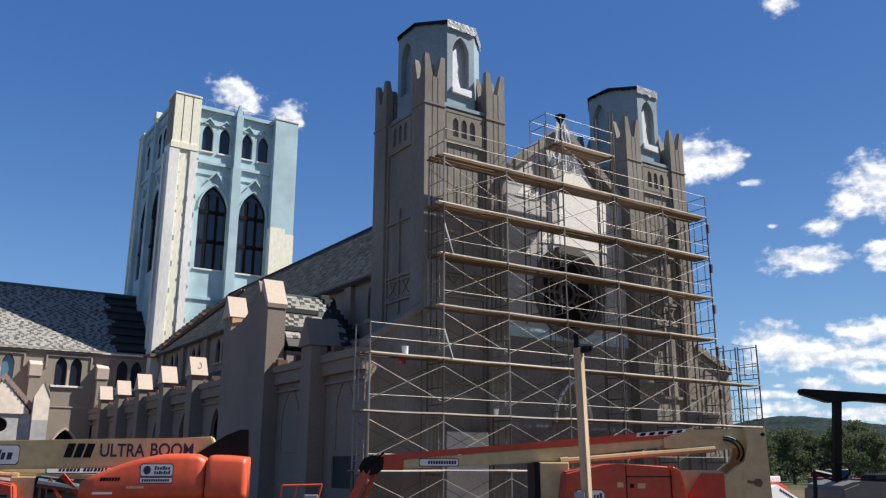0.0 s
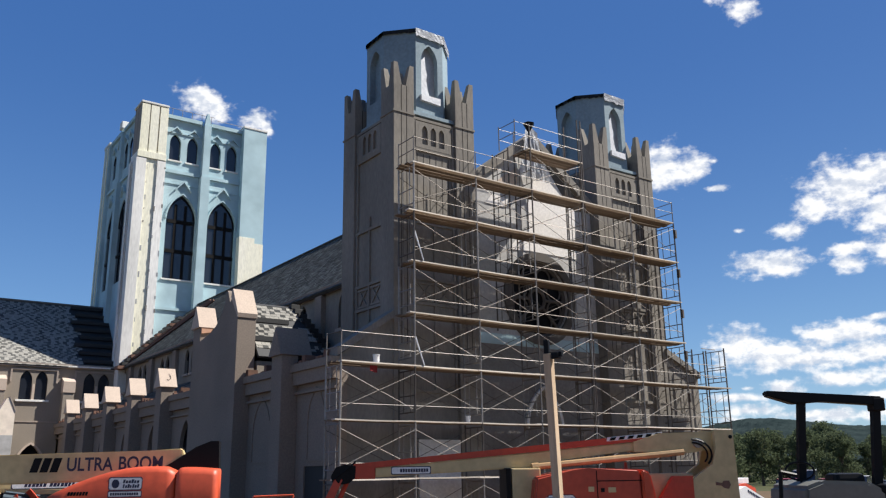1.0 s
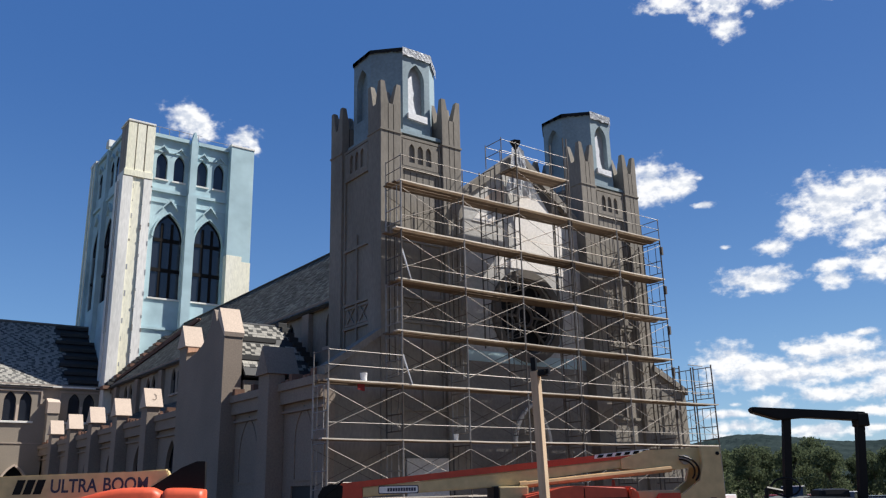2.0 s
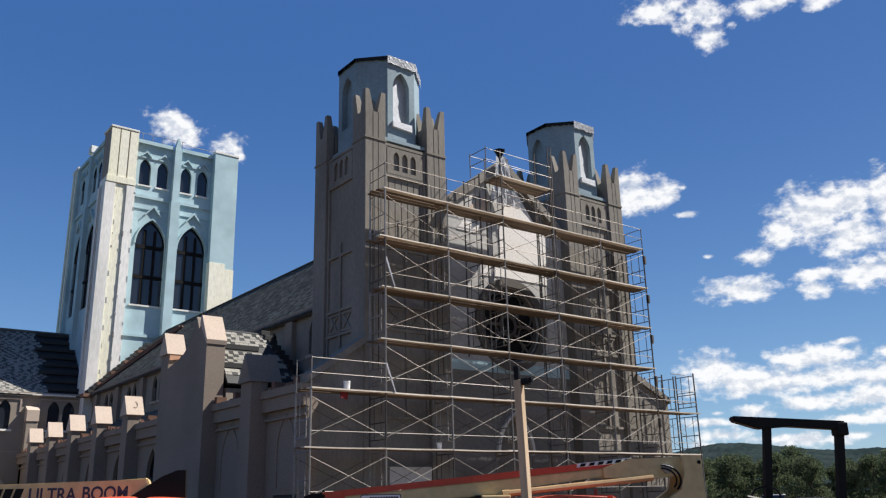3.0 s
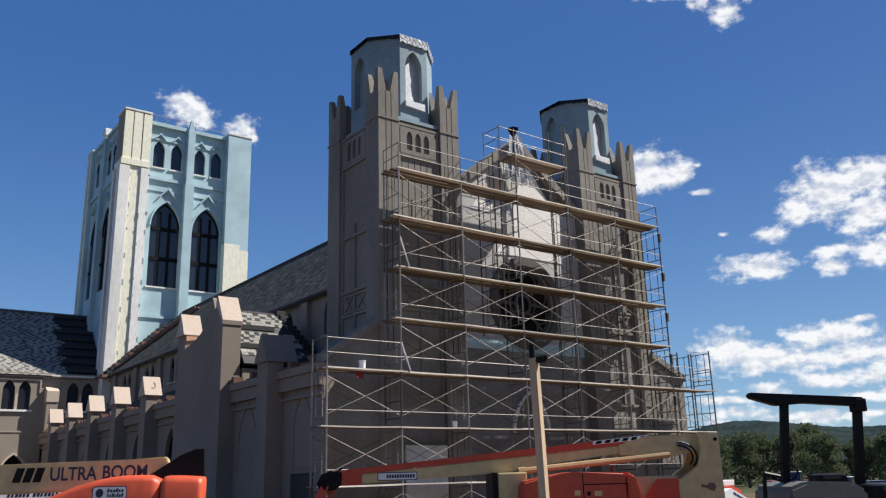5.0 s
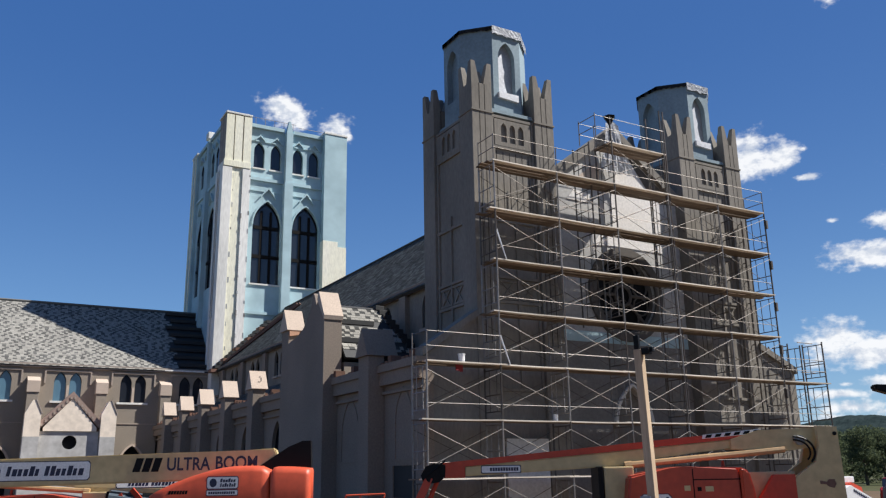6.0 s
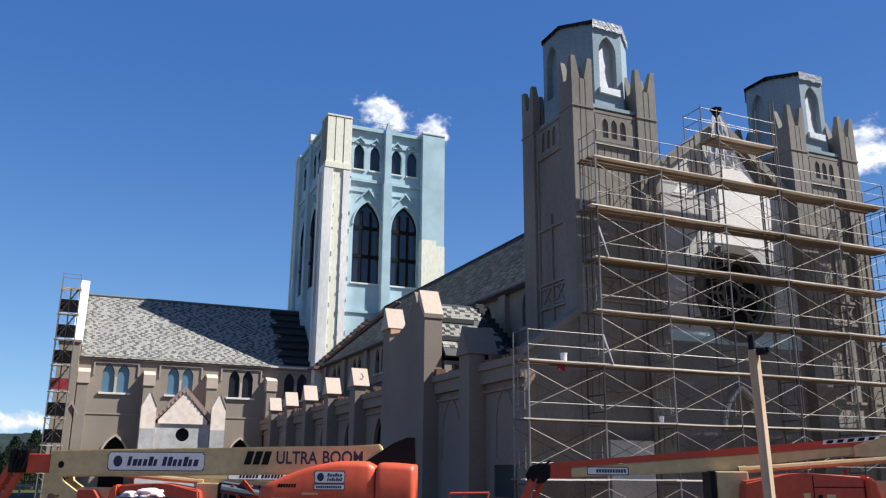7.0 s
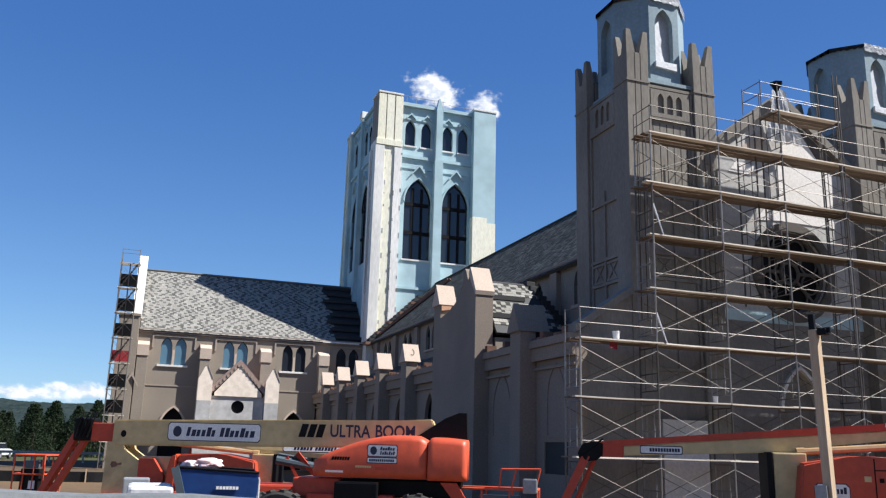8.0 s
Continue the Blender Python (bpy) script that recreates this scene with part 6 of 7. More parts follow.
def chassis(t, x0, x1):
    bm = B()
    box(bm, x0, x1, -0.75, 0.75, 0.55, 0.95, 0.05)
    box(bm, (x0 + x1) / 2 - 0.9, (x0 + x1) / 2 + 0.9, -0.9, 0.9, 0.95, 1.2, 0.04)
    ch = part("chassis", bm, RED, t)
    for x in (x0 + 0.1, x1 - 0.1):
        for y in (-1.05, 1.05):
            wheel(ch, x, y)
    return ch


def boom_lift_long(m):
    """The long straight lift: local x along the boom from its tip, y away from the camera, z up."""
    t = thing("boom_lift", (0, 0, 0), "cream and orange boom lift with its long boom lowered", "boom lift", "boom lifts")
    bm = B()
    prism(bm, [(0.0, 2.04), (7.6, 2.15), (8.6, 2.40), (8.4, 2.78), (7.7, 2.74), (0.0, 2.60)], -0.28, 0.28)
    bmesh.ops.bevel(bm, geom=bm.edges[:], offset=0.03, segments=2, affect="EDGES")
    b = part("boom", bm, BOOM, t, "cream telescopic boom")
    bm = B()
    disc(bm, (0.3, -0.28, 2.3), (0, 1, 0), 0.075, 0.01, 14)
    part("boom_port", bm, BLACK, b)
    boom = boom_decal(b, 1.5, 3.94, 2.20, 2.56, -0.28, "white rental decal with navy marks")
    bars(boom, 1.98, 3.80, 2.285, 2.48, -0.28, 13, NAVY, 1, slant=0.04, words=(6, 7))
    bm = B()
    disc(bm, (1.74, -0.281, 2.38), (0, 1, 0), 0.115, 0.01, 24)
    part("mark", bm, NAVY, boom)
    bars(b, 4.95, 5.62, 2.33, 2.61, -0.278, 3, BLACK, 2, slant=0.09)
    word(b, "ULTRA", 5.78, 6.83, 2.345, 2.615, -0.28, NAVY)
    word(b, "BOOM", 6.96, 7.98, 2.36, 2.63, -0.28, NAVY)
    bm = B()
    prism(bm, [(7.75, 2.25), (8.75, 2.80), (9.1, 2.92), (9.3, 2.92), (9.35, 1.9), (9.0, 1.9), (8.9, 2.25)], -0.33, 0.33)
    part("boom_heel", bm, BLACK, t, "black boom heel casing")
    bm = B()
    box(bm, -0.62, 0.0, -0.21, 0.21, 2.12, 2.52, 0.02)
    part("inner_boom", bm, RED, t)
    bm = B()
    box(bm, -1.12, -0.62, -0.2, 0.2, 2.12, 2.62, 0.05)
    disc(bm, (-0.92, 0, 2.5), (0, 1, 0), 0.13, 0.5, 12)
    for i in range(4):
        tube(bm, (-1.0 + 0.1 * i, -0.26, 2.2), (-0.85 + 0.12 * i, -0.26, 2.75), 0.02, 5)
    part("knuckle", bm, BLACK, t, "black hydraulic knuckle")
    bm = B()
    for off, rad in ((0.0, 0.115), (0.27, 0.095)):
        tube(bm, (-1.02 + off, 0, 2.42 - 0.3 * off), (-2.05 + off, 0, 0.75), rad, 4)
    for f in (0.25, 0.5, 0.75):
        tube(bm, (-1.05 - 1.0 * f, 0, 2.4 - 1.64 * f), (-0.72 - 1.0 * f, 0, 2.35 - 1.6 * f), 0.04, 5)
    part("jib", bm, RED, t, "red jib folded down")
    basket(t, -2.95, 0.28, 0.85, 0.85, 0.8)
    hd = part("engine_cover", hood_mesh(5.52, 8.36, -0.9, 0.1, 1.54, 2.40, 0.62, 0.11), ORANGE, t, "orange moulded engine cover")
    bm = hood_mesh(9.36, 8.39, -0.93, 0.36, 1.52, 2.38, 0.05, 0.13)
    part("counterweight", bm, ORANGE, t, "orange rounded counterweight")
    d = boom_decal(hd, 6.9, 7.62, 1.98, 2.2, -0.91, "white rental decal")
    for k, zz in enumerate((2.10, 2.01)):
        bars(d, 7.2, 7.57, zz, zz + 0.07, -0.91, 6 + k, NAVY, 5 + 9 * k, slant=0.015, words=(6 + k,))
    bm = B()
    disc(bm, (7.04, -0.912, 2.09), (0, 1, 0), 0.085, 0.01, 16)
    part("mark", bm, NAVY, d)
    d = boom_decal(hd, 6.9, 7.62, 1.85, 1.94, -0.914, "small white decal")
    bars(d, 6.94, 7.57, 1.87, 1.92, -0.914, 12, NAVY, 6, slant=0.0)
    bars(hd, 6.0, 6.45, 1.88, 1.95, -0.912, 7, BLACK, 7, slant=0.02)
    bars(hd, 6.6, 7.0, 1.74, 1.78, -0.916, 7, BOOM, 8, slant=0.01)
    bm = B()
    box(bm, 7.1, 7.4, -0.922, -0.9, 1.70, 1.76)
    part("vent_slot", bm, RED, hd)
    bm = B()
    box(bm, 5.86, 6.3, -0.922, -0.9, 1.63, 1.67)
    part("decal", bm, WHITE_PAINT, hd)
    bm = B()
    box(bm, 5.0, 6.2, -0.7, 0.7, 1.1, 1.5, 0.03)
    part("turntable", bm, RED, t)
    bm = B()
    box(bm, 6.22, 9.2, -0.55, 0.6, 1.15, 1.5, 0.03)
    part("counterweight_base", bm, BLACK, t)
    bm = B()
    prism(bm, [(8.7, 1.48), (9.1, 1.48), (9.5, 0.95), (9.2, 0.95)], -0.8, -0.6)
    part("outrigger", bm, RED, t)
    bm = B()
    box(bm, 6.1, 7.2, -0.95, -0.72, 0.85, 1.46, 0.05)
    part("battery_box", bm, BLACK, t)
    for ob in t.children_recursive:
        ob.data.transform(Matrix.Translation((0.145, 0, 0)) @ Matrix.Diagonal((0.8412, 1, 1, 1)))
    chassis(t, 4.1, 7.1)
    return transform_thing(t, m)


ANG1 = math.degrees(math.atan2(-7.42 + 4.38, -7.48 + 14.35))
boom_lift_long(pose(-14.35, -4.38, 0, 0, 0, ANG1))


def boom_lift_short(m, jib=True):
    """The articulated lift: local x from the boom's tip to its mast."""
    t = thing("boom_lift", (0, 0, 0), "orange and cream articulated boom lift, boom folded low", "boom lift", "boom lifts")
    L = 8.15
    bm = B()
    prism(bm, [(0.75, 2.13), (4.2, 2.29), (4.5, 2.42), (6.9, 2.66), (6.9, 2.825), (0.75, 2.32)], -0.17, 0.17)
    bmesh.ops.bevel(bm, geom=bm.edges[:], offset=0.02, segments=2, affect="EDGES")
    b = part("boom", bm, BOOM, t, "cream boom")
    bm = B()
    prism(bm, [(0.35, 2.29), (6.9, 2.83), (6.9, 2.97), (0.35, 2.41)], -0.19, 0.19)
    part("upper_boom", bm, RED, t, "red upper boom edge")
    bm = B()
    box(bm, 0.3, 0.76, -0.18, 0.18, 2.10, 2.40, 0.02)
    part("inner_boom", bm, RED, t)
    bm = B()
    prism(bm, [(6.3, 2.78), (6.9, 2.96), (L, 2.99), (L, 2.62), (7.6, 2.54), (6.3, 2.58)], -0.24, 0.24)
    part("boom_heel", bm, BOOM, t)
    bm = B()
    prism(bm, [(5.72, 2.80), (6.95, 2.90), (6.97, 2.99), (5.74, 2.885)], -0.2, -0.191)
    part("decal", bm, WHITE_PAINT, b, "scuffed white decal strip")
    for k in range(6):
        u = 5.78 + 0.2 * k
        bm = B()
        prism(bm, [(u, 2.81 + 0.081 * (u - 5.72)), (u + 0.12, 2.82 + 0.081 * (u - 5.72)), (u + 0.16, 2.885 + 0.081 * (u - 5.72)), (u + 0.04, 2.875 + 0.081 * (u - 5.72))], -0.21, -0.201)
        part("lettering", bm, BLACK, b)
    d = boom_decal(b, 1.1, 1.9, 2.195, 2.325, -0.17, "white rental decal")
    bars(d, 1.27, 1.87, 2.225, 2.295, -0.17, 11, NAVY, 13, slant=0.0)
    bm = B()
    tube(bm, (4.2, -0.24, 2.30), (7.4, -0.24, 2.56), 0.068, 8)
    tube(bm, (4.2, -0.24, 2.30), (4.05, -0.24, 2.285), 0.085, 8)
    part("lift_cylinder", bm, OCHRE, t, "ochre hydraulic cylinder")
    bm = B()
    disc(bm, (0.08, 0, 2.15), (0, 1, 0), 0.15, 0.44, 14)
    prism(bm, [(-0.1, 1.98), (0.22, 2.02), (0.34, 2.12), (0.36, 2.36), (0.12, 2.40), (-0.06, 2.34), (-0.16, 2.16)], -0.19, 0.19)
    for i in range(3):
        tube(bm, (-0.1, -0.22 + 0.02 * i, 2.1), (0.35, -0.22 + 0.04 * i, 2.45), 0.02, 5)
    part("knuckle", bm, BLACK, t)
    if jib:
        bm = B()
        for y in (-0.14, 0.08):
            tube(bm, (0.02, y, 2.12), (-0.62, y, 0.8), 0.11, 4)
        tube(bm, (0.18, -0.05, 2.05), (-0.35, -0.05, 0.85), 0.05, 6)
        part("jib", bm, RED, t, "red jib folded down")
        bk = basket(t, -2.75, 0.35, 0.45, 1.75, 0.8)
        bm = B()
        for u in (-1.55, -1.05):
            tube(bm, (u, 0.35, 1.35), (u + 0.12, 0.35, 1.8), 0.02, 6)
        tube(bm, (-1.75, 0.35, 1.78), (-0.93, 0.35, 1.8), 0.021, 6)
        tube(bm, (-1.75, 0.35, 1.78), (-1.8, 0.35, 1.37), 0.021, 6)
        part("raised_rail", bm, ORANGE, bk)
        bm = B()
        box(bm, -1.3, -1.0, 0.3, 0.42, 1.3, 1.6, 0.03)
        part("control_panel", bm, GREY_METAL, bk)
    # mast and its plates
    bm = B()
    prism(bm, [(7.35, 0.95), (8.5, 0.95), (8.47, 3.0), (8.05, 3.02), (8.05, 2.62), (7.95, 2.3), (7.5, 2.0)], -0.42, -0.3)
    prism(bm, [(7.35, 0.95), (8.5, 0.95), (8.47, 3.0), (8.05, 3.02), (8.05, 2.62), (7.95, 2.3), (7.5, 2.0)], 0.3, 0.42)
    box(bm, 8.35, 8.47, -0.3, 0.3, 0.95, 2.95)
    ms = part("mast", bm, BOOM, t, "cream mast plates")
    bm = B()
    prism(bm, [(7.98, 1.93), (8.12, 1.90), (8.16, 1.95), (8.28, 1.95), (8.31, 1.86), (8.26, 1.78), (8.16, 1.80), (8.1, 1.85), (7.98, 1.86)], -0.428, -0.421)
    part("mark", bm, REDWOOD, ms, "worn brown mark")
    for px, pz in ((7.65, 1.35), (8.4, 2.86)):
        bm = B()
        disc(bm, (px, -0.43, pz), (0, 1, 0), 0.04, 0.03, 12)
        part("pin", bm, BLACK, ms)
    bm = B()
    prism(bm, [(6.75, 0.95), (7.75, 0.95), (7.48, 1.55), (7.48, 2.06), (7.05, 2.06), (6.72, 1.6)], -0.44, -0.3)
    part("knuckle_guard", bm, RED, t)
    bm = B()
    for r0, thick in ((0.42, 0.022), (0.33, 0.019)):
        arc = [(7.55 + r0 * math.sin(a), -0.34 - 0.1 * r0, 2.5 + r0 * math.cos(a) * 0.75) for a in [0.25 * i for i in range(10)]]
        for u, v in zip(arc, arc[1:]):
            tube(bm, u, v, thick, 6)
    part("hoses", bm, BLACK, t, "looped black hydraulic hoses")
    bm = B()
    disc(bm, (7.72, -0.27, 2.74), (0, 1, 0), 0.10, 0.12, 16)
    part("boom_pin", bm, GREY_METAL, t)
    bm = B()
    box(bm, 3.58, 4.2, -0.4, 0.4, 1.0, 2.27, 0.03)
    part("cover_end", bm, BOOM, t, "cream end plate")
    bm = B()
    box(bm, 3.46, 3.57, -0.42, 0.42, 0.95, 2.28, 0.02)
    part("bumper", bm, BLACK, t)
    bm = B()
    prism(bm, [(3.88, 1.05), (6.24, 1.05), (6.22, 2.22), (5.12, 2.25), (4.82, 2.22), (4.02, 2.08)], -0.75, 0.25)
    bmesh.ops.bevel(bm, geom=bm.edges[:], offset=0.045, segments=3, affect="EDGES")
    hp = part("engine_cover", bm, COVER, t, "red-orange engine cover")
    bm = B()
    prism(bm, [(6.25, 1.05), (6.54, 1.05), (6.52, 1.75), (6.44, 2.12), (6.35, 2.2), (6.25, 2.22)], -0.77, 0.27)
    bmesh.ops.bevel(bm, geom=bm.edges[:], offset=0.04, segments=3, affect="EDGES")
    part("cover_corner", bm, ORANGE, t, "rounded orange end of the engine cover")
    bm = B()
    tube(bm, (6.2, 0.1, 2.2), (6.2, 0.1, 2.36), 0.05, 8, 0.03)
    part("beacon", bm, RED, t, "small red beacon")
    bm = B()
    box(bm, 6.5, 7.6, -0.2, 0.2, 1.0, 2.12, 0.03)
    part("mast_foot", bm, BOOM, t, "cream mast foot")
    bm = B()
    box(bm, 5.28, 5.30, -0.756, -0.748, 1.1, 2.2)
    box(bm, 5.30, 6.25, -0.756, -0.748, 1.98, 2.0)
    box(bm, 5.30, 6.25, -0.756, -0.748, 1.28, 1.30)
    part("cover_seams", bm, BLACK, hp)
    d = boom_decal(hp, 4.22, 4.82, 1.3, 1.72, -0.748, "white rental decal")
    bars(d, 4.42, 4.78, 1.55, 1.67, -0.748, 6, NAVY, 15, slant=0.0, words=(6,))
    bars(d, 4.27, 4.78, 1.36, 1.46, -0.748, 8, NAVY, 16, slant=0.0, words=(8,))
    bars(hp, 4.72, 5.06, 1.83, 1.9, -0.738, 6, GREY_METAL, 18, slant=0.05)
    bars(hp, 4.9, 5.2, 1.5, 1.6, -0.738, 7, BLACK, 17, slant=0.0)
    bm = B()
    box(bm, 5.52, 5.68, -0.758, -0.748, 1.76, 1.86)
    part("decal", bm, BOOM, hp)
    bm = B()
    box(bm, 5.36, 5.44, -0.758, -0.748, 1.77, 1.85)
    part("latch", bm, BLACK, hp)
    bm = B()
    box(bm, 5.1, 5.22, -0.758, -0.748, 1.78, 1.88)
    part("decal", bm, BOOM, hp)
    bm = B()
    box(bm, 3.0, 8.6, -0.55, 0.55, 0.85, 1.04, 0.03)
    part("turntable", bm, RED, t)
    chassis(t, 3.6, 7.2)
    return transform_thing(t, m)


A2, B2 = Vector((-5.15, -9.38, 0)), Vector((2.25, -13.53, 0))
boom_lift_short(pose(A2.x, A2.y, 0, 0, 0, math.degrees(math.atan2(B2.y - A2.y, B2.x - A2.x))))
LIFT3 = boom_lift_short(pose(0, 0, 0), jib=False)


def low_boom():
    """A further lift's low boom, seen between the long boom and its engine cover."""
    t = thing("boom_lift", (0, 0, 0), "cream boom lift with a blue-grey arm folded low", "boom lift", "boom lifts")
    bm = B()
    prism(bm, [(0.0, 2.18), (2.6, 2.06), (2.6, 2.42), (0.0, 2.5)], -0.15, 0.15)
    b = part("boom", bm, BOOM, t, "cream low boom")
    d = boom_decal(b, 0.9, 2.3, 2.14, 2.34, -0.15, "white rental decal")
    bars(d, 1.15, 2.22, 2.17, 2.30, -0.15, 13, NAVY, 41, slant=0.03, words=(6, 7))
    bm = B()
    tube(bm, (0.75, -0.3, 1.93), (2.05, -0.3, 1.72), 0.11, 10)
    tube(bm, (0.8, -0.3, 2.06), (1.5, -0.3, 1.96), 0.04, 6)
    part("arm", bm, SLATEBLUE, t, "blue-grey telescopic arm")
    bm = B()
    for i in range(8):
        a0, a1 = 2 * math.pi * i / 8, 2 * math.pi * (i + 1) / 8
        tube(bm, (2.2 + 0.17 * math.cos(a0), -0.3, 1.8 + 0.17 * math.sin(a0)), (2.2 + 0.17 * math.cos(a1), -0.3, 1.8 + 0.17 * math.sin(a1)), 0.035, 5)
    part("hoses", bm, BLACK, t)
    bm = B()
    tube(bm, (1.25, -0.35, 2.1), (1.75, -0.35, 1.55), 0.075, 4)
    tube(bm, (1.0, -0.35, 2.0), (1.3, -0.35, 1.5), 0.05, 4)
    part("jib", bm, RED, t, "red jib link")
    bm = B()
    box(bm, -0.4, 2.6, -0.5, 0.6, 0.7, 1.35, 0.05)
    box(bm, 2.0, 2.6, -0.1, 0.1, 1.3, 2.1, 0.02)
    c = part("chassis", bm, RED, t)
    for u in (0.2, 2.1):
        wheel(c, u, -0.75)
    return transform_thing(t, pose(-11.2, -3.2, -0.14, 0, 0, -12))


low_boom()
LIFT3.matrix_basis = pose(-14.4, 2.0, -0.4, 0, 0, ANG1) @ pose(8.47, 0, 0) @ Matrix.Diagonal((-1, 1, 1, 1))


# ---- timber post with a lamp bracket ----
def lamp_post():
    x, y = -2.13, -12.8
    t = thing("timber_post", (x, y, 0), "rough square timber post with a small black fitting on top", "post")
    m = Matrix.Translation((x, y, 0)) @ Matrix.Rotation(radians(-1.6), 4, "Y") @ Matrix.Rotation(radians(-70), 4, "Z")
    bm = B()
    box(bm, -0.08, 0.08, -0.08, 0.08, -0.2, 4.5, 0.012, m)
    part("post", bm, TIMBER, t)
    bm = B()
    box(bm, -0.06, 0.05, -0.08, 0.0, 4.5, 4.78, 0.015, m)
    box(bm, -0.02, 0.32, -0.05, 0.03, 4.42, 4.52, 0.01, m)
    box(bm, 0.10, 0.26, -0.1, 0.06, 4.38, 4.5, 0.02, m)
    part("fitting", bm, BLACK, t, "small black bracket fitting")
    bm = B()
    box(bm, -0.2, 0.02, -0.15, -0.112, 1.0, 1.72, 0.01, m)
    part("meter_box", bm, GREY_METAL, t, "grey steel box")
    return t


lamp_post()


# ---- tractor-like machine under a black canopy ----
def canopy_machine():
    a, b = Vector((-1.62, -17.82, 0)), Vector((-0.69, -18.45, 0))
    ang = math.degrees(math.atan2(b.y - a.y, b.x - a.x))
    t = thing("canopy_machine", (0, 0, 0), "grey compact site machine with a black roll-over canopy", "site machine")
    w = (b - a).length
    bm = B()
    prism(bm, [(-0.72, 3.27), (w - 0.04, 3.16), (w - 0.04, 3.02), (0.14, 3.09), (-0.3, 3.06), (-0.72, 3.19)], -0.1, 0.1)
    bmesh.ops.bevel(bm, geom=bm.edges[:], offset=0.02, segments=2, affect="EDGES")
    c = part("canopy", bm, BLACK, t, "black canopy roof")
    bm = B()
    prism(bm, [(-0.42, 1.35), (-0.31, 1.35), (-0.11, 3.08), (-0.22, 3.08)], -0.05, 0.05)
    part("canopy_post", bm, BLACK, c)
    bm = B()
    prism(bm, [(w - 0.38, 1.35), (w - 0.26, 1.35), (w - 0.06, 3.06), (w - 0.18, 3.06)], -0.05, 0.05)
    part("canopy_post", bm, BLACK, c)
    bm = B()
    box(bm, w - 0.2, w - 0.02, -0.11, 0.11, 2.94, 3.14, 0.02)
    part("hinge", bm, BLACK, c)
    bm = B()
    prism(bm, [(-0.66, 0.75), (0.62, 0.75), (0.6, 1.78), (0.4, 1.90), (-0.3, 1.93), (-0.56, 1.84)], -0.7, 0.6)
    bmesh.ops.bevel(bm, geom=bm.edges[:], offset=0.05, segments=2, affect="EDGES")
    part("engine_cover", bm, LIGHTGREY, t, "light grey engine cover")
    bm = B()
    box(bm, -0.5, 0.66, -0.715, -0.69, 1.5, 1.54)
    part("cover_seam", bm, BLACK, t)
    bm = B()
    n = 16
    for i in range(n):
        a0, a1 = 2 * math.pi * i / n, 2 * math.pi * (i + 1) / n
        tube(bm, (-0.40 + 0.22 * math.cos(a0), -0.2, 2.06 + 0.13 * math.sin(a0)), (-0.40 + 0.22 * math.cos(a1), -0.2, 2.06 + 0.13 * math.sin(a1)), 0.016, 5)
    tube(bm, (-0.40, -0.2, 1.94), (-0.36, -0.2, 1.75), 0.02, 5)
    part("steering_wheel", bm, BLACK, t)
    bm = B()
    box(bm, 0.22, 0.7, 0.0, 0.4, 1.6, 2.02, 0.08)
    box(bm, 0.78, 1.5, -0.6, 0.5, 0.8, 1.86, 0.1)
    part("seat", bm, BLACK, t)
    bm = B()
    tube(bm, (-0.85, -0.4, 1.2), (-0.78, -0.4, 2.05), 0.03, 6)
    tube(bm, (-0.78, -0.4, 2.05), (-0.55, -0.4, 2.0), 0.03, 6)
    part("lever", bm, BLACK, t)
    for x in (-0.2, 1.0):
        for y in (-0.6, 0.5):
            wheel(t, x, y, 0.45, 0.3)
    return transform_thing(t, pose(a.x + 0.115, a.y - 0.08, 0.09, 0, 0, ang))


canopy_machine()


# ---- blue skip, wrapped pallets, boxes ----
def skip():
    t = thing("skip", (0, 0, 0), "blue steel skip heaped with pink insulation bags", "skip")
    bm = B()
    pts = [(-0.05, 1.84), (1.05, 1.78), (1.0, 0.2), (0.42, 0.2)]
    k0 = [bm.verts.new((u, 0, v)) for u, v in pts]
    k1 = [bm.verts.new((u, 1.3, v)) for u, v in pts]
    for i in (1, 2, 3):
        j = (i + 1) % 4
        bm.faces.new((k0[i], k0[j], k1[j], k1[i]))
    bm.faces.new(k0)
    bm.faces.new(k1[::-1])
    bmesh.ops.solidify(bm, geom=bm.faces[:], thickness=0.04)
    b = part("tub", bm, BLUEPAINT, t)
    bm = B()
    tube(bm, (-0.05, 0, 1.84), (1.05, 0, 1.78), 0.02, 6)
    part("rim", bm, BLACK, t)
    bm = B()
    tube(bm, (-0.05, 1.3, 1.84), (1.05, 1.3, 1.78), 0.02, 6)
    part("rim", bm, BLACK, t)
    bm = B()
    tube(bm, (-0.05, -0.02, 1.84), (0.45, -0.02, 0.2), 0.07, 4)
    part("corner_post", bm, SLATEBLUE, t)
    bars(b, 0.5, 0.8, 1.56, 1.60, -0.02, 7, WHITE_PAINT, 31, slant=0.0)
    bm = B()
    for x in (0.45, 0.9):
        box(bm, x - 0.06, x + 0.06, 0.1, 1.2, -0.05, 0.2)
    part("skid", bm, BLACK, t)
    return transform_thing(t, pose(-13.28, -12.89, 0, 0, 0, -5))


skip()


def lumpy(name, c, r, mat, label, category, seed, group=""):
    rng = random.Random(seed)
    bm = B()
    bmesh.ops.create_icosphere(bm, subdivisions=3, radius=1.0)
    for v in bm.verts:
        k = 1 + 0.4 * noise.noise(v.co * 2.3 + Vector((seed, 0, 0))) + 0.25 * noise.noise(v.co * 6)
        v.co = Vector((c[0] + v.co.x * r[0] * k, c[1] + v.co.y * r[1] * k, c[2] + v.co.z * r[2] * k))
    for f in bm.faces:
        f.smooth = True
    return solid(name, bm, mat, label, category, group)


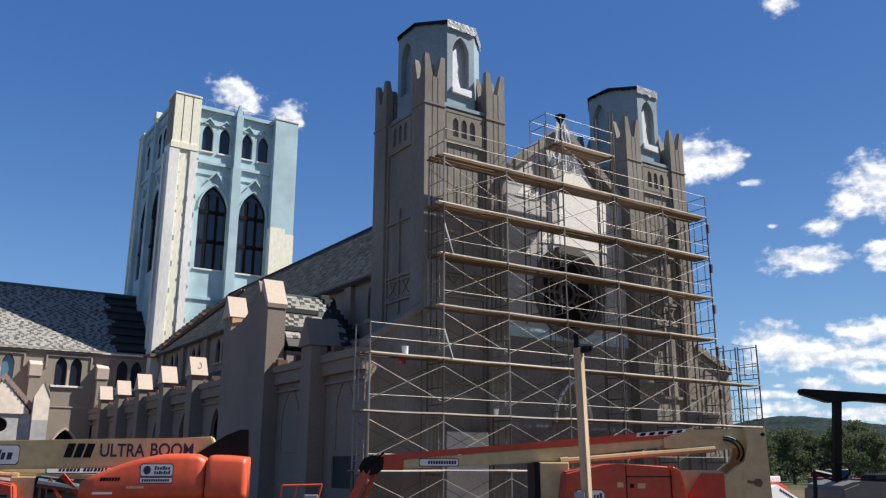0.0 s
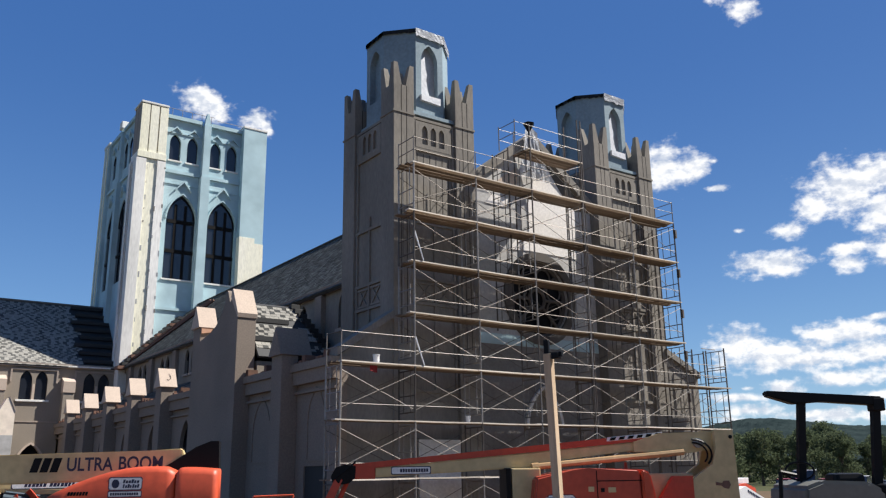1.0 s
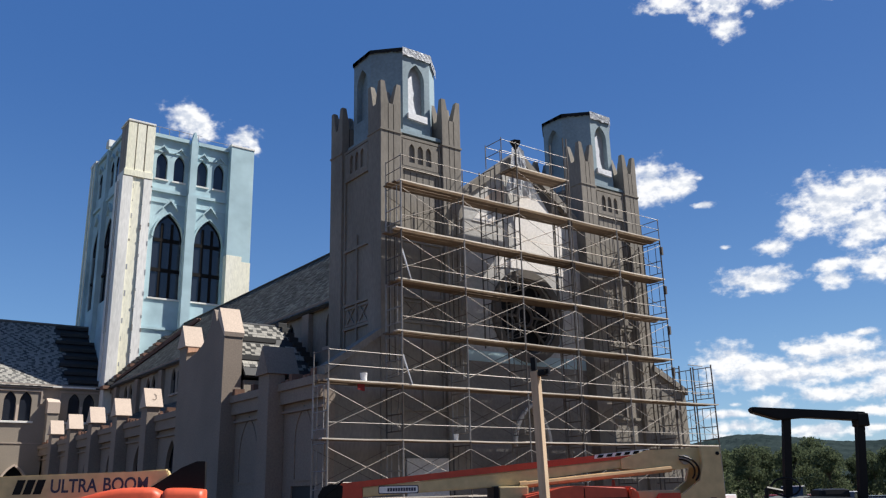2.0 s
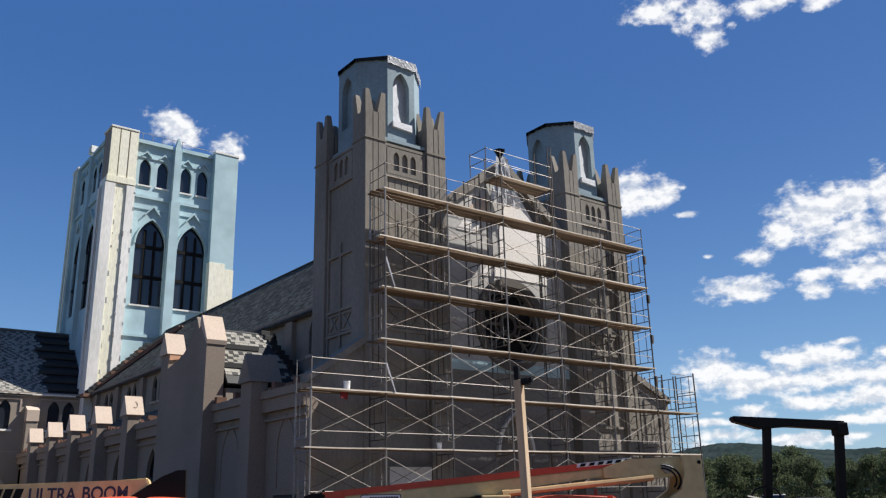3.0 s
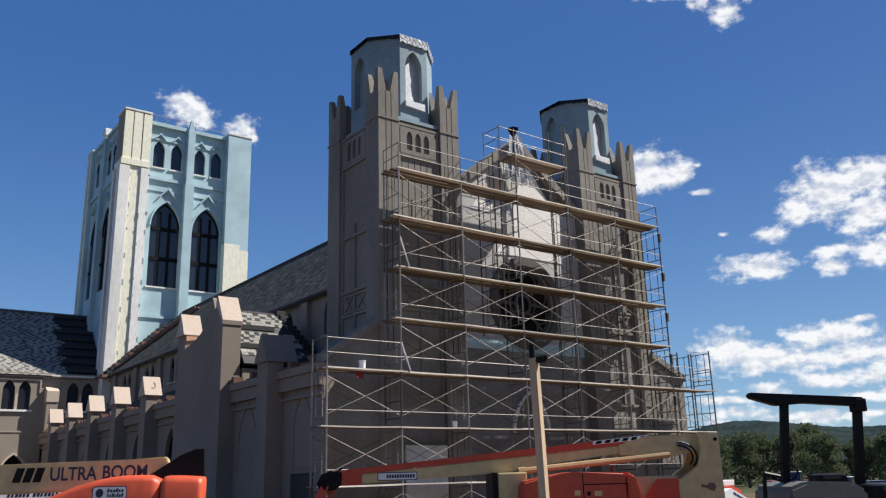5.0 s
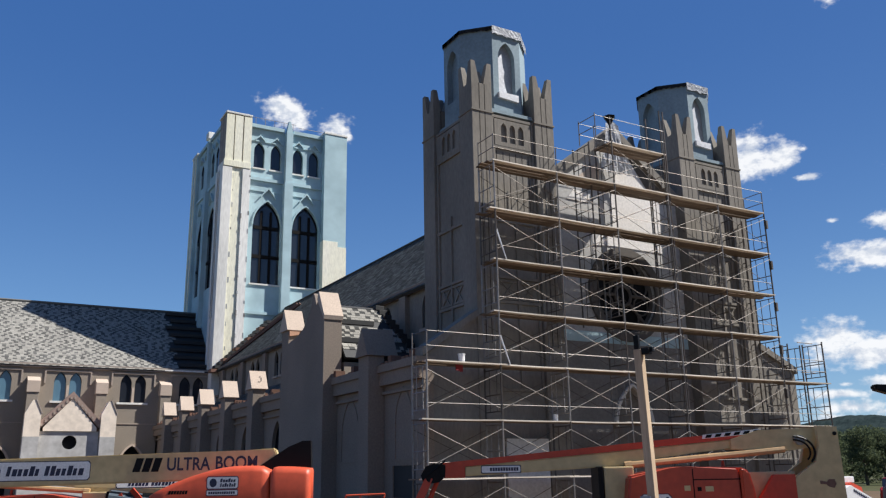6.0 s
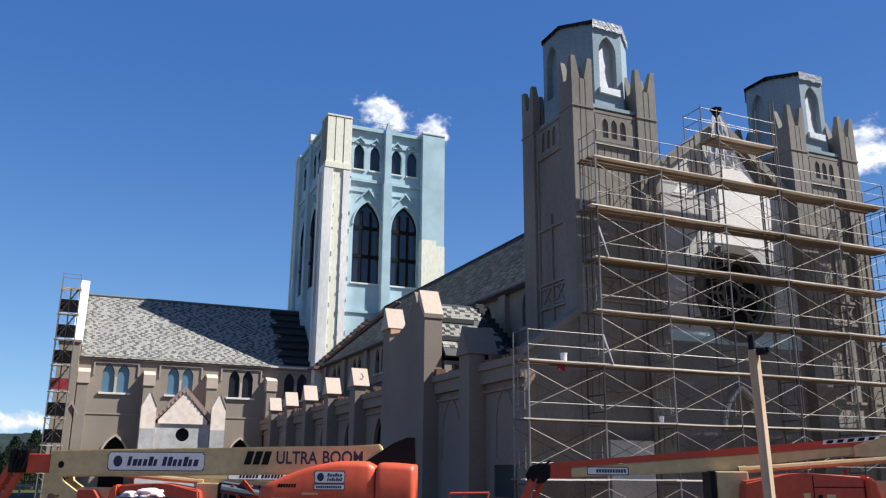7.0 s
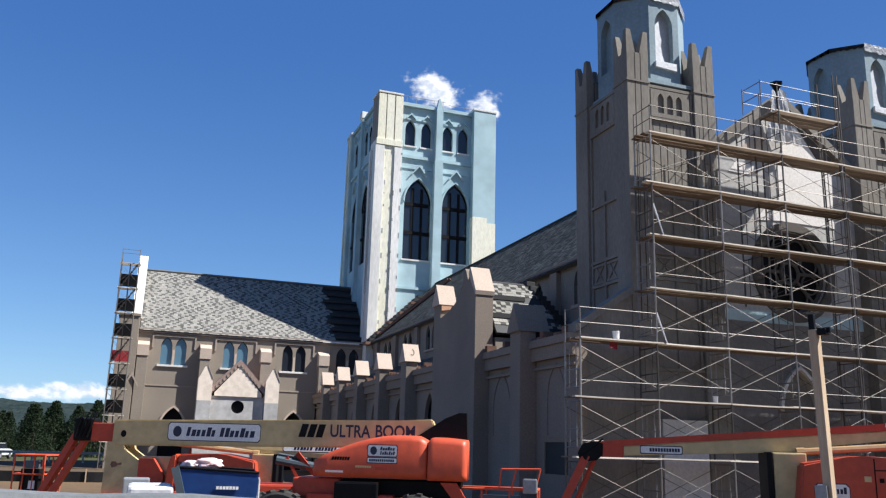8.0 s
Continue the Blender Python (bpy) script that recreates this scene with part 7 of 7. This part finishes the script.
lumpy("insulation_bag", (-13.1, -12.5, 1.86), (0.13, 0.3, 0.06), PINK, "pink and white insulation bag heaped in the skip", "bag", 3, "insulation bags")
lumpy("insulation_bag", (-12.88, -12.55, 1.88), (0.2, 0.3, 0.075), PINK, "pink and white insulation bag heaped in the skip", "bag", 4, "insulation bags")


def wrapped_pallet():
    t = thing("wrapped_pallet", (-13.6, -12.5, 0), "pallet stack wrapped in white plastic", "pallet stack")
    bm = B()
    for i in range(4):
        box(bm, -13.97 + 0.02 * i, -13.25 - 0.02 * i, -12.95, -11.9, 0.35 + i * 0.315, 0.65 + i * 0.315, 0.05)
    for v in bm.verts:
        v.co += Vector((noise.noise(v.co * 4), noise.noise(v.co * 4 + Vector((3, 0, 0))), 0.6 * noise.noise(v.co * 3))) * 0.03
    part("wrapped_load", bm, PLASTIC, t)
    bm = B()
    for i in range(5):
        box(bm, -13.97, -13.25, -12.93 + i * 0.24, -12.80 + i * 0.24, 0.28, 0.33)
    for x in (-13.92, -13.6, -13.3):
        box(bm, x - 0.04, x + 0.04, -12.93, -11.9, -0.1, 0.28)
    part("pallet", bm, PLANK, t)
    return t


wrapped_pallet()


def unit_box(x, y, z0, w, d, h, label, ribs=True):
    t = thing("equipment_box", (x, y, z0), label, "metal box", "equipment boxes")
    bm = B()
    box(bm, x, x + w, y, y + d, z0, z0 + h, 0.02)
    part("body", bm, GREY_METAL, t)
    if ribs:
        bm = B()
        for i in range(7):
            u = x + w * 0.5 + w * 0.46 * i / 6
            box(bm, u, u + 0.018, y - 0.014, y - 0.001, z0 + 0.04, z0 + h - 0.03)
        part("ribs", bm, WHITE_PAINT, t)
    return t


def crate_stack(x, y, w, d, h, label):
    t = thing("crate", (x, y, 0), label, "crate", "crates")
    bm = B()
    box(bm, x, x + w, y, y + d, -0.1, h, 0.02)
    part("body", bm, PLANK, t)
    return t


crate_stack(-12.62, -12.9, 0.55, 0.6, 1.38, "rough plank crate under a metal box")
unit_box(-12.63, -12.9, 1.385, 0.43, 0.4, 0.34, "grey metal box with white ribs on a crate")
crate_stack(-13.98, -11.4, 0.5, 0.5, 1.38, "rough plank crate under a metal box")
unit_box(-13.97, -11.4, 1.385, 0.37, 0.4, 0.24, "grey metal box with a white side", False)


def ledge():
    """Weathered concrete barrier just before the camera."""
    bm = B()
    m = pose(-13.9, -21.75, 0, 0, 0, -1.5)
    n = 24
    prof = [(-0.30, -0.1), (-0.30, 0.3), (-0.14, 0.75), (-0.10, 1.96), (-0.06, 2.01), (0.06, 2.01), (0.10, 1.96), (0.14, 0.75), (0.30, 0.3), (0.30, -0.1)]
    rows = []
    for i in range(n + 1):
        x = -3.2 + 3.9 * i / n
        rows.append([bm.verts.new((x, p, q + (0.012 * noise.noise(Vector((x * 3, p, 0))) if q > 1 else 0) - (0.02 * (x + 0.4) if q > 1 else 0))) for p, q in prof])
    for i in range(n):
        for k in range(len(prof) - 1):
            bm.faces.new((rows[i][k], rows[i + 1][k], rows[i + 1][k + 1], rows[i][k + 1]))
    bm.faces.new(rows[0][::-1])
    bm.faces.new(rows[-1])
    bmesh.ops.transform(bm, matrix=m, verts=bm.verts)
    return solid("concrete_barrier", bm, CONCRETE, "tall weathered grey concrete barrier", "barrier")


ledge()


# ---- scaffold tower at the transept's end ----
def end_scaffold():
    x0, y0 = -16.15, 44.2
    t = thing("scaffold_tower", (x0, y0, 0), "tall narrow scaffold tower with stair flights and coloured sheets", "scaffold")
    fr = frame_mesh(STEEL, LIFT, 1.5)
    fr2 = frame_mesh(DARKSTEEL, LIFT, 0.9)
    br = brace_mesh(1.3, STEEL)
    pl = plank_mesh(1.3, PLANK, 77)
    for j in range(8):
        for x in (x0, x0 + 1.3):
            link("frame", fr, None, t, at=(x, y0, j * LIFT))
        for y in (y0, y0 + 1.5):
            link("cross_brace", br, None, t, at=(x0, y, j * LIFT))
        for i in range(3):
            link("plank", pl, None, t, at=(x0, y0 + 0.2 + i * 0.4, (j + 1) * LIFT - 0.06))
        link("frame", fr2, None, t, at=(x0 + 0.65, y0 + 0.3, j * LIFT))
        bm = B()
        for yy in (0.3, 0.75):
            tube(bm, (x0 + 0.1, y0 + yy, j * LIFT + 0.05), (x0 + 1.2, y0 + yy, (j + 1) * LIFT - 0.05), 0.03, 5)
        for k in range(7):
            f = (k + 0.5) / 7
            box(bm, x0 + 0.1 + 1.1 * f - 0.09, x0 + 0.1 + 1.1 * f + 0.09, y0 + 0.3, y0 + 0.75, j * LIFT + 0.05 + 1.88 * f, j * LIFT + 0.08 + 1.88 * f)
        part("stair_flight", bm, DARKSTEEL, t)
    for y in (y0, y0 + 1.5):
        bm = B()
        tube(bm, (x0, y, 8 * LIFT + 1.0), (x0 + 1.3, y, 8 * LIFT + 1.0), 0.02, 5)
        for x in (x0, x0 + 1.3):
            tube(bm, (x, y, 8 * LIFT), (x, y, 8 * LIFT + 1.1), 0.024, 5)
        part("guard_rail", bm, STEEL, t)
    for j, mat in ((4, REDCLOTH), (3, BLACK), (5, BLACK), (6, BLACK), (2, BLACK), (7, BLACK)):
        bm = B()
        box(bm, x0 + 0.04, x0 + 1.26, y0 + 0.9, y0 + 0.93, j * LIFT + 0.1, j * LIFT + (0.95 if mat is REDCLOTH else 1.1))
        for v in bm.verts:
            v.co.z += 0.06 * math.sin(5 * v.co.x)
        part("sheet", bm, mat, t, {"red tarp": "red tarp sheet"}.get(mat.name, "dark sheet tied to the scaffold"))
    return t


end_scaffold()


bm = B()
for i in range(3):
    box(bm, 1.35 + 0.1 * i, 1.46 + 0.1 * i, 0.3 + 0.02 * i, 0.34 + 0.02 * i, 5.72 - 0.02 * i, 5.93)
solid("red_rag", bm, REDCLOTH, "red rag hung under the scaffold deck", "rag")


# ---- far things: trees, cars, fence, poles ----
def place_trees():
    rng = random.Random(8)
    bases = [broad_tree(1, 9.0, "leafy green broad tree at the edge of the site"), broad_tree(2, 8.0, "leafy green broad tree at the edge of the site"), broad_tree(3, 10.0, "leafy green broad tree at the edge of the site")]
    spots = []
    belt = [(49 + 1.05 * i + rng.uniform(-0.4, 0.4), rng.uniform(108, 140), rng.uniform(0.6, 0.85) - (0.08 if i > 11 else 0)) for i in range(26)]
    belt += [(50 + 1.6 * i + rng.uniform(-0.5, 0.5), rng.uniform(150, 180), rng.uniform(0.7, 1.0) - (0.1 if i > 8 else 0)) for i in range(16)]
    for a, d, s in belt:
        r = radians(a)
        spots.append((-13.8 + math.sin(r) * d, -25 + math.cos(r) * d, s, rng.uniform(0, 360)))
    for i, (x, y, s, rz) in enumerate(spots):
        m = pose(x, y, -0.1, 0, 0, rz)
        b = bases[i % 3]
        if i < 3:
            b.scale = (s,) * 3
            b.matrix_basis = m @ Matrix.Diagonal((s, s, s, 1))
        else:
            c = copy_thing(b, m)
            c.scale = (s * 1.08,) * 3
    firs = [fir_tree(11, 10.0, "dark green conifer beside the road"), fir_tree(12, 9.0, "dark green conifer beside the road")]
    belt = [(-16 + 1.15 * i + rng.uniform(-0.4, 0.4), rng.uniform(104, 128), rng.uniform(0.5, 0.74)) for i in range(18)]
    belt += [(-15 + 1.5 * i, rng.uniform(135, 160), rng.uniform(0.62, 0.82)) for i in range(13)]
    belt += [(-18 + 1.0 * i + rng.uniform(-0.3, 0.3), rng.uniform(96, 170), rng.uniform(0.42, 0.8)) for i in range(24)]
    for i, (a, d, s) in enumerate(belt):
        r = radians(a)
        m = pose(-13.8 + math.sin(r) * d, -25 + math.cos(r) * d, -0.1, 0, 0, i * 47)
        if i < 2:
            firs[i].matrix_basis = m @ Matrix.Diagonal((s, s, s, 1))
        else:
            c = copy_thing(firs[i % 2], m)
            c.scale = (s,) * 3


place_trees()


# ---- tip of another lift's boom lying low behind the mast ----
def boom_tip():
    t = thing("boom_lift", (2.6, -9.0, 0), "white and red boom lift with its boom folded low", "boom lift", "boom lifts")
    bm = B()
    prism(bm, [(1.9, 1.75), (2.9, 2.02), (3.86, 1.62), (3.7, 1.38), (1.9, 1.5)], -9.12, -8.88)
    b = part("boom", bm, WHITE_PAINT, t, "white boom tip")
    bm = B()
    for i in range(9):
        u = 2.98 + 0.075 * i
        box(bm, u, u + 0.045, -9.13, -9.122, 1.83 - 0.031 * i, 1.91 - 0.031 * i)
    part("lettering", bm, NAVY, b)
    bm = B()
    prism(bm, [(2.9, 2.05), (3.3, 2.1), (3.75, 1.95), (3.8, 1.70), (3.3, 1.88)], -8.86, -8.7)
    part("jib", bm, RED, t, "dark red jib")
    bm = B()
    box(bm, 3.15, 3.75, -8.65, -8.4, 2.08, 2.26, 0.02)
    part("control_box", bm, WHITE_PAINT, t)
    bm = B()
    box(bm, 2.2, 3.6, -9.1, -8.3, -0.1, 1.5, 0.04)
    part("chassis", bm, RED, t)
    return transform_thing(t, pose(8.78, -9.0, -0.36))


boom_tip()


def car(x, y, rz, mat, label, tall=1.45):
    t = thing("car", (0, 0, 0), label, "car", "parked cars")
    bm = B()
    prism(bm, [(-2.2, 0.35), (2.2, 0.35), (2.25, 0.75), (2.1, 0.88), (1.2, 0.98), (-2.0, 1.0), (-2.25, 0.8)], -0.85, 0.85)
    bmesh.ops.bevel(bm, geom=bm.edges[:], offset=0.05, segments=2, affect="EDGES")
    body = part("body", bm, mat, t)
    bm = B()
    prism(bm, [(-1.8, 1.0), (1.1, 0.98), (0.35, tall), (-1.4, tall)], -0.72, 0.72)
    bmesh.ops.bevel(bm, geom=bm.edges[:], offset=0.04, segments=2, affect="EDGES")
    cab = part("cabin", bm, PANE, t, "dark glazed cabin")
    bm = B()
    box(bm, -1.38, 0.33, -0.68, 0.68, tall - 0.03, tall + 0.03, 0.02)
    part("roof", bm, mat, cab)
    for wx in (-1.4, 1.4):
        for wy in (-0.8, 0.8):
            bm = B()
            disc(bm, (wx, wy, 0.33), (0, 1, 0), 0.33, 0.22, 18)
            wl = part("wheel", bm, RUBBER, t)
            bm = B()
            disc(bm, (wx, wy, 0.33), (0, 1, 0), 0.19, 0.24, 12)
            part("rim", bm, GREY_METAL, wl)
    bm = B()
    for s in (-0.6, 0.6):
        box(bm, 2.2, 2.27, s - 0.15, s + 0.15, 0.68, 0.8)
    part("headlights", bm, WHITE_PAINT, body)
    return transform_thing(t, pose(x, y, -0.05, 0, 0, rz))


def polar(a, d):
    return -13.8 + math.sin(radians(a)) * d, -25 + math.cos(radians(a)) * d


for a, d, rz, mat, lab, tall in ((57.6, 60, 30, CARRED, "red parked car on the dirt", 1.5), (58.6, 66, 25, CARWHITE, "white parked van on the dirt", 2.0), (60.0, 58, 40, CARRED, "red parked car on the dirt", 1.5),
                                 (63.5, 50, 35, CARBLACK, "black parked car on the dirt", 1.5), (65.5, 56, 30, CARWHITE, "white parked car on the dirt", 1.5), (68.0, 60, 30, CARRED, "red parked truck on the dirt", 1.9),
                                 (61.5, 72, 20, CARWHITE, "white parked car on the dirt", 1.5), (-7.6, 95, 80, CARWHITE, "white car on the far road", 1.5)):
    px, py = polar(a, d)
    car(px, py, rz, mat, lab, tall)


def guard_fence():
    t = thing("guard_fence", (-20, 60, 0), "low grey steel guard rail along the far road", "guard rail")
    for i in range(26):
        a = -18 + i * 0.95
        x, y = polar(a, 86)
        bm = B()
        box(bm, x - 0.08, x + 0.08, y - 0.08, y + 0.08, -0.1, 0.95)
        part("post", bm, GREY_METAL, t)
        x2, y2 = polar(a + 0.95, 86)
        bm = B()
        tube(bm, (x, y - 0.12, 0.8), (x2, y2 - 0.12, 0.8), 0.16, 4)
        part("rail", bm, GREY_METAL, t)
    return t


guard_fence()


def utility_pole(a, d, h, lean=0):
    x, y = polar(a, d)
    t = thing("utility_pole", (x, y, 0), "dark timber utility pole with cross arms", "utility pole", "utility poles")
    bm = B()
    tube(bm, (x, y, -0.2), (x + lean, y, h), 0.16, 8, 0.1)
    part("pole", bm, BARK, t)
    for k in (0.4, 1.3):
        bm = B()
        box(bm, x + lean - 1.1, x + lean + 1.1, y - 0.06, y + 0.06, h - k - 0.1, h - k)
        part("cross_arm", bm, BARK, t)
    return t


def silt_fence():
    t = thing("silt_fence", (-18, 24, 0), "low black fabric silt fence on timber stakes", "silt fence")
    for i in range(9):
        x = -25 + 1.5 * i
        bm = B()
        n = 6
        rows = [[bm.verts.new((x + 1.5 * k / n, 24 + 0.08 * math.sin(2.1 * (x + 1.5 * k / n)), z)) for k in range(n + 1)] for z in (-0.12, 0.2, 0.45)]
        for j in range(2):
            for k in range(n):
                bm.faces.new((rows[j][k], rows[j][k + 1], rows[j + 1][k + 1], rows[j + 1][k]))
        bmesh.ops.solidify(bm, geom=bm.faces[:], thickness=0.02)
        part("panel", bm, FELT, t)
        bm = B()
        box(bm, x - 0.03, x + 0.03, 23.86, 23.92, -0.12, 0.6)
        part("stake", bm, TIMBER, t)
    return t


silt_fence()
utility_pole(70.6, 105, 9.6)
utility_pole(71.2, 104, 9.4)
utility_pole(68.9, 80, 6.5, 0.5)
